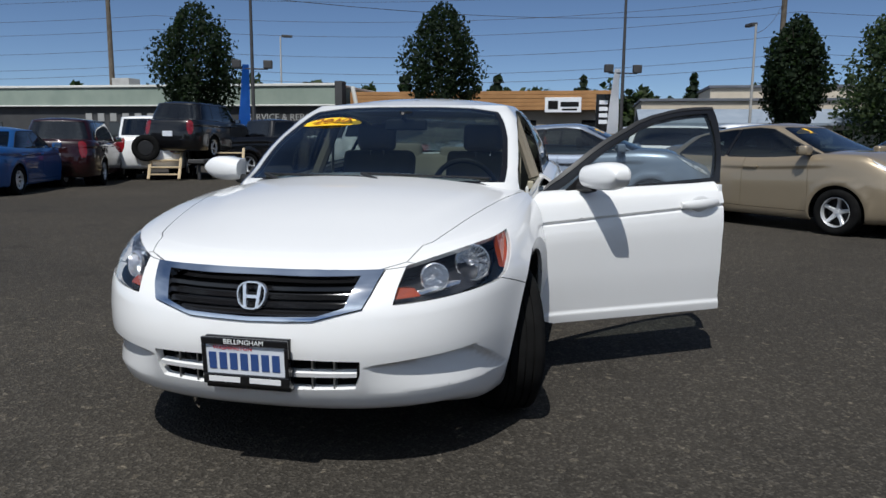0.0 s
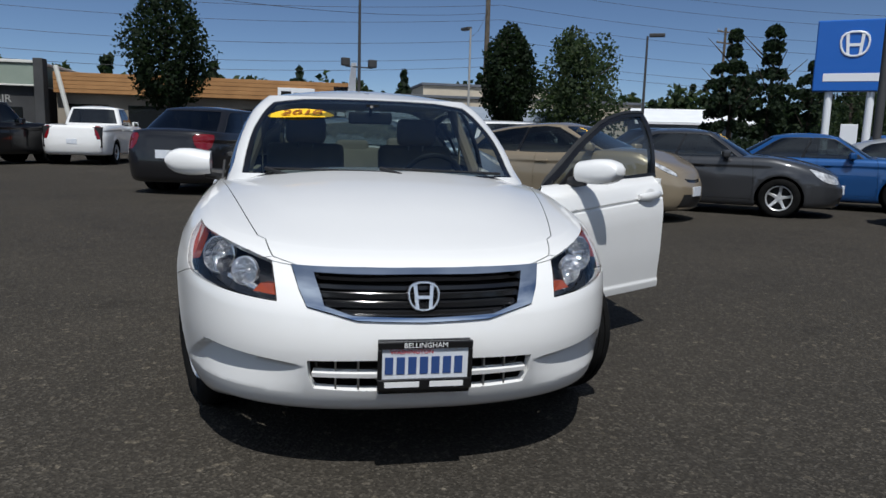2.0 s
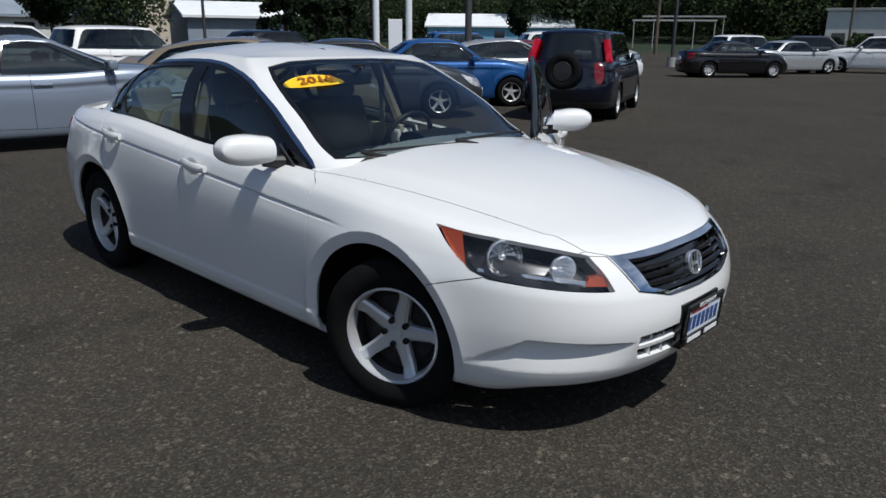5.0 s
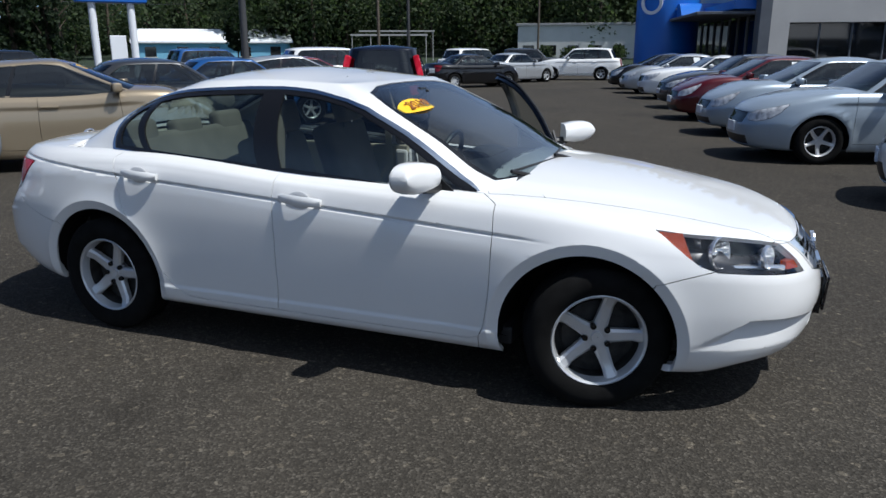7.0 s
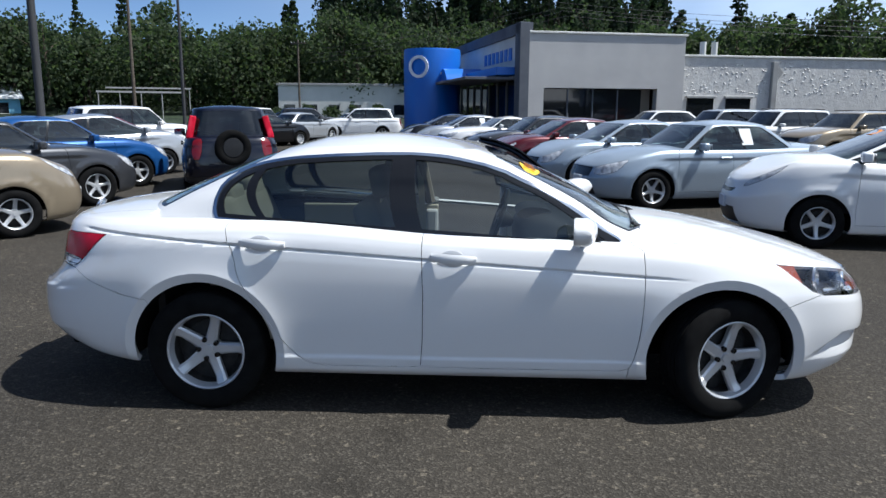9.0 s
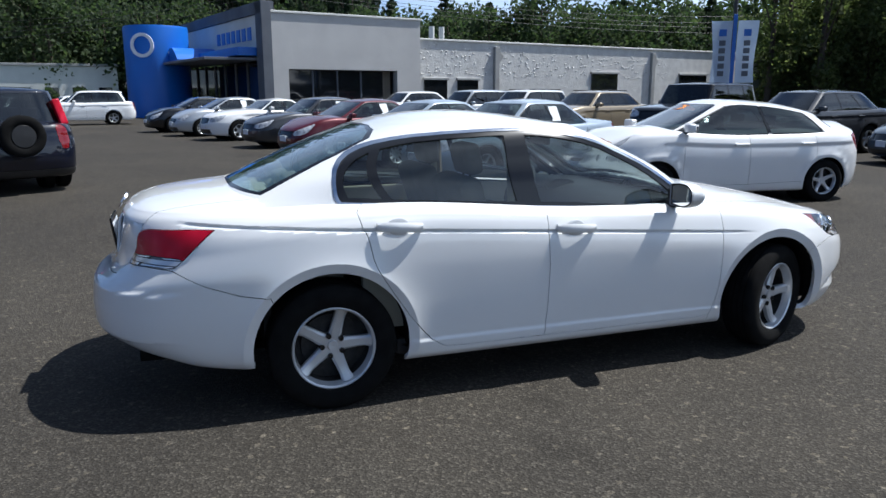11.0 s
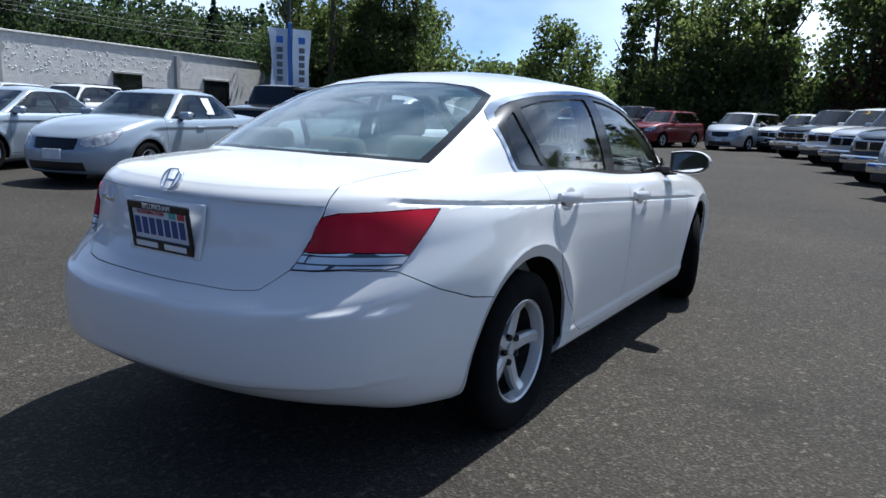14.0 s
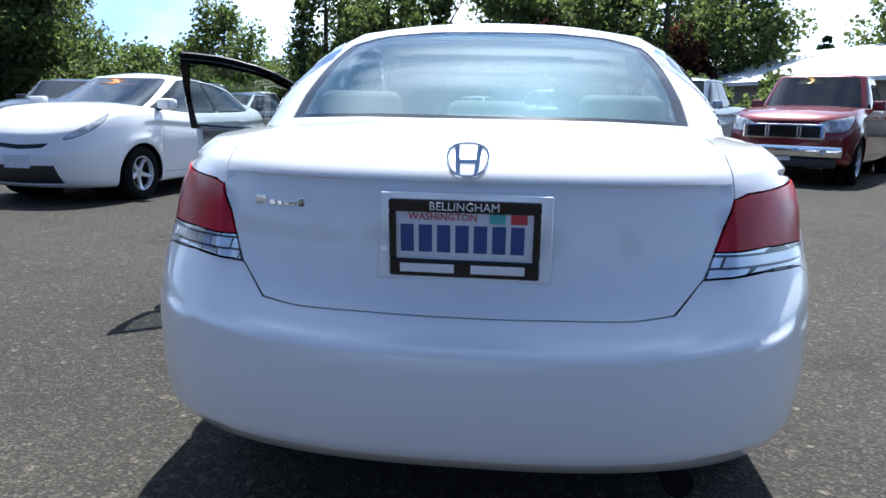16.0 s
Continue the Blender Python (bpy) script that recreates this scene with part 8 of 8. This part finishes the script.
def broad_points(n, height, width, rng, base=0.16, slim=1.0):
    """Points in a crown made of several lobes round the trunk."""
    lobes = []
    for k in range(int(15 + 5 * slim)):
        a, t = rng.uniform(0, 2 * np.pi), rng.uniform(0.05, 0.95)
        r = width * 0.36 * math.sin(math.pi * min(0.97, 0.12 + t * 0.86)) ** 0.8 * rng.uniform(0.5, 1.15)
        lobes.append((r * math.cos(a), r * math.sin(a), height * (base + (0.94 - base) * t), width * rng.uniform(0.17, 0.27) * (1.05 - 0.45 * t)))
    pick = rng.integers(0, len(lobes), n)
    L = np.array(lobes)[pick]
    d = rng.normal(size=(n, 3))
    d /= np.linalg.norm(d, axis=1, keepdims=True)
    rad = L[:, 3:4] * rng.uniform(0.30, 1.25, (n, 1)) ** 0.7
    return L[:, :3] + d * rad * (1, 1, 1.25)


def pear_points(n, height, width, rng):
    """A dense, upright teardrop with ragged tips."""
    t = rng.beta(1.4, 1.7, n)
    prof = np.interp(t, [0, 0.08, 0.25, 0.45, 0.7, 0.9, 1.0], [0.32, 0.62, 0.90, 1.0, 0.84, 0.46, 0.12])
    a = rng.uniform(0, 2 * np.pi, n)
    wob = 1 + 0.15 * np.sin(3 * a + 9 * t) + 0.14 * np.sin(7 * a - 5 * t) + 0.11 * rng.normal(size=n)
    r = width / 2 * prof * wob * np.sqrt(rng.uniform(0.25, 1.0, n))
    return np.stack([r * np.cos(a), r * np.sin(a), height * (0.27 + 0.73 * t) + 0.12 * rng.normal(size=n)], 1)


def fir_points(n, height, width, rng):
    """Drooping tiers round a straight stem."""
    tiers = int(height * 1.1)
    k = rng.integers(0, tiers, n)
    t = (k + rng.uniform(0, 0.5, n)) / tiers
    reach = width / 2 * (1 - t) ** 0.85 + 0.15
    arms = 7
    arm = rng.integers(0, arms, n)
    a = (arm + rng.uniform(-0.25, 0.25, n)) * 2 * np.pi / arms + k * 1.7
    gap = 0.75 + 0.35 * np.sin(arm * 12.9 + k * 7.7)
    r = reach * gap * np.sqrt(rng.uniform(0.02, 1.0, n))
    return np.stack([r * np.cos(a), r * np.sin(a), height * (0.06 + 0.94 * t) - r * 0.28 + rng.normal(size=n) * 0.08], 1)


def leaf_mesh(name, rows):
    v = np.concatenate(rows).astype(np.float32)
    n = len(v)
    me = bpy.data.meshes.new(name)
    me.vertices.add(n)
    me.vertices.foreach_set("co", v.ravel())
    me.loops.add(n)
    me.loops.foreach_set("vertex_index", np.arange(n, dtype=np.int32))
    me.polygons.add(n // 4)
    me.polygons.foreach_set("loop_start", np.arange(0, n, 4, dtype=np.int32))
    me.update(calc_edges=True)
    return me


def add_stem(bm, x, y, height, r, limbs, rng, lean=0.0, spread=1.0, z=0.0):
    add_tube(bm, (x, y, z - 0.2), (x + lean, y, z + height * 0.55), r, r * 0.6, 8, False)
    add_tube(bm, (x + lean, y, z + height * 0.55), (x + lean * 1.2, y, z + height * 0.93), r * 0.6, r * 0.12, 6, False)
    for k in range(limbs):
        a, t = rng.uniform(0, 2 * np.pi), rng.uniform(0.25, 0.7)
        s = Vector((x + lean * t, y, z + height * t))
        e = s + Vector((math.cos(a) * spread, math.sin(a) * spread, height * 0.22))
        add_tube(bm, s, e, r * 0.35, r * 0.08, 5, False)


def tree(name, label, x, y, height, width, points, leaf, n, size, seed, r=0.14, limbs=9, group="street trees"):
    rng = np.random.default_rng(seed)
    t = thing(name, label, "tree", pose(x, y, 0), group)
    bm = bmesh.new()
    add_stem(bm, 0, 0, height, r, limbs, rng, 0.1, width * 0.32)
    part("trunk", bm, M_BARK, t, "brown trunk with limbs")
    link("crown", leaf_mesh("crown", [leaf_quads(points(n, height, width, rng), size, rng)]), leaf, t, "ragged leafy crown")
    return t


def woods(name, label, line, count, height, width, firs, n, size, seed, depth=14, lift=0.0, leaf=None):
    """A belt of trees along a line of (x, y) points, as one thing."""
    rng = np.random.default_rng(seed)
    legs = np.array(line, float)
    far = np.r_[0, np.cumsum(np.hypot(*np.diff(legs, axis=0).T))]
    broad, needle, stems = [], [], bmesh.new()
    for k in range(count):
        s = (k + rng.uniform(0, 1)) / count * far[-1]
        x, y = np.interp(s, far, legs[:, 0]), np.interp(s, far, legs[:, 1])
        i = min(np.searchsorted(far, s, "right") - 1, len(legs) - 2)
        d = legs[i + 1] - legs[i]
        back = rng.uniform(0, 1)
        x, y = x - d[1] / np.hypot(*d) * back * depth, y + d[0] / np.hypot(*d) * back * depth
        h, w = rng.uniform(*height), rng.uniform(*width)
        z = lift * back
        if rng.uniform() < firs:
            needle.append(leaf_quads(fir_points(n, h * 1.25, w * 0.8, rng), size, rng, 0.8) + (x, y, z))
        else:
            broad.append(leaf_quads(broad_points(n, h, w, rng, 0.06), size * 1.15, rng) + (x, y, z))
        add_stem(stems, x, y, h, 0.16 + 0.008 * h, 4, rng, rng.uniform(-0.4, 0.4), w * 0.25, z)
    t = thing(name, label, "woods", kind="stuff")
    if broad:
        link("leaves", leaf_mesh("leaves", broad), leaf or M_LEAF, t)["kind"] = "stuff"
    if needle:
        link("needles", leaf_mesh("needles", needle), M_NEEDLE, t)["kind"] = "stuff"
    part("stems", stems, M_BARK, t)["kind"] = "stuff"
    return t


for k, (x, y, h, w) in enumerate(((-35.2, -21.7, 8.9, 4.4), (-36.6, -7.4, 8.7, 4.1), (-35.8, 10.9, 7.4, 3.0))):
    tree("street_tree", "dark upright street tree with a teardrop crown", x, y, h, w, pear_points, M_PEAR, 9000, 0.22, 11 + k, 0.13)
tree("broad_street_tree", "broad green street tree", -55.5, 23.0, 10.5, 9.5, broad_points, M_LEAF, 8000, 0.34, 21, 0.2)
tree("street_conifer", "dark conifer by the street", -39.0, 26.6, 8.8, 6.0, fir_points, M_NEEDLE, 7500, 0.32, 31, 0.2)
tree("street_conifer", "dark conifer by the street", -41.5, 31.0, 9.6, 6.6, fir_points, M_NEEDLE, 7500, 0.32, 32, 0.2)
tree("street_conifer", "dark conifer by the street", -46.0, 37.5, 8.0, 5.5, fir_points, M_NEEDLE, 6000, 0.32, 33, 0.2)
tree("upright_shrub", "upright dark shrub by the blue building", -52.0, 68.0, 6.5, 2.6, pear_points, M_PEAR, 2000, 0.4, 34, 0.1)
tree("lone_pine", "broad-topped green tree against the sky", 62.0, 27.0, 10.0, 9.0, broad_points, M_LITLEAF, 6500, 0.38, 35, 0.2)
for k, (x, y) in enumerate(((46.0, -1.5), (45.0, -9.0))):
    tree("plum_tree", "dark red plum tree behind the trucks", x, y, 6.6, 7.0, broad_points, M_PLUM, 3600, 0.36, 41 + k, 0.14)
woods("far_street_trees", "far trees beyond the street shops", [(-75, -95), (-78, -40), (-80, -8)], 26, (6, 9), (7, 11), 0.15, 420, 1.0, 51)
woods("far_west_woods", "low far woods beyond the street", [(-120, -30), (-125, 20), (-115, 60), (-95, 95)], 60, (7, 11), (8, 12), 0.35, 360, 1.2, 52)
woods("hill_woods", "dense mixed woods on the hillside", [(-100, 92), (-70, 112), (-35, 124), (0, 122), (40, 112), (75, 96)][::-1], 150, (7.5, 12), (9, 13), 0.10, 1500, 0.48, 53, 30, 3)
woods("hill_woods", "dense mixed woods on the hillside", [(-110, 128), (-60, 152), (0, 158), (60, 140), (105, 108)][::-1], 150, (9.5, 14), (9, 13), 0.16, 1100, 0.66, 54, 40, 4.5)
woods("tall_fir_ridge", "tall dark firs on the ridge", [(-36, 168), (0, 176), (42, 166)][::-1], 260, (16, 21.5), (11, 15), 1.0, 420, 0.95, 55, 30, 4)
woods("lot_edge_woods", "tall green trees along the lot's edge", [(50, 50), (58, 38)][::-1], 15, (9, 12), (5, 7), 0.12, 3000, 0.29, 56, 9, leaf=M_LITLEAF)
woods("near_poplars", "tall airy trees beside the banners", [(43, 46), (53, 37)][::-1], 8, (13, 16), (4, 5.5), 0.0, 2600, 0.27, 57, 5, leaf=M_LITLEAF)
woods("far_gap_woods", "low woods in the gap between the trees", [(95, 75), (120, 45), (125, 5), (110, -40), (85, -75)][::-1], 80, (6.5, 9), (8, 12), 0.2, 900, 0.6, 58, 20, 1, leaf=M_LITLEAF)
woods("truck_side_woods", "tall dark trees behind the trucks", [(55, 17), (56, 10), (54, -1), (52, -9), (50, -17)][::-1], 30, (8.8, 12.5), (5, 7), 0.18, 2700, 0.29, 59, 8, leaf=M_LITLEAF)
woods("undergrowth", "green shrubs along the lot's edge", [(47, 45), (52, 32), (52, 18), (50, 4), (48, -10)][::-1], 46, (2.4, 4.0), (3.5, 5.5), 0.0, 1200, 0.25, 60, 4, leaf=M_LITLEAF)
woods("corner_tree", "dark leafy tree beyond the last truck", [(38, -19), (36, -23)], 3, (7.5, 9), (5, 7), 0.0, 3600, 0.26, 61, 2, leaf=M_LITLEAF)
woods("hall_shrubs", "sunlit green shrubs before the white-roofed hall", [(30, -5), (27, -13)][::-1], 6, (2.0, 2.8), (2.2, 3.2), 0.0, 1300, 0.22, 63, 2, leaf=M_LITLEAF)
woods("entrance_shrubs", "rounded shrubs before the white office", [(-34, 84), (-10, 87)], 7, (1.5, 2.3), (1.8, 2.8), 0.0, 500, 0.32, 62, 3)

# rising ground under the woods, so that no sky shows between the stems
bm = bmesh.new()
rows = []
for a in np.linspace(radians(-75), radians(150), 60):
    ring = []
    for d, z in ((70, 0.0), (100, 0.8), (140, 4.0), (190, 9.0), (260, 10.0)):
        west = step(np.array((a - radians(118)) / radians(30)))
        east = step(np.array((radians(52) - a) / radians(25)))
        k = float((1 - 0.85 * west) * (1 - 0.75 * east))
        ring.append(bm.verts.new((d * math.cos(a), d * math.sin(a), z * k - (0.3 if d == 70 else 0))))
    rows.append(ring)
for p, q in zip(rows, rows[1:]):
    for i in range(4):
        bm.faces.new((p[i], p[i + 1], q[i + 1], q[i]))
hill = tagged(part("wooded_hill", bm, M_HILL, None, smooth=True), "dark wooded rise beyond the lot", "hill", kind="structure")
bm = bmesh.new()
add_prism(bm, [(44, 60), (46, 30), (44, -14), (60, -20), (70, 60)], -0.2, 0.12, "z")
tagged(part("verge", bm, M_VERGE, None), "dry grass verge along the lot's edge", "grass", kind="structure")
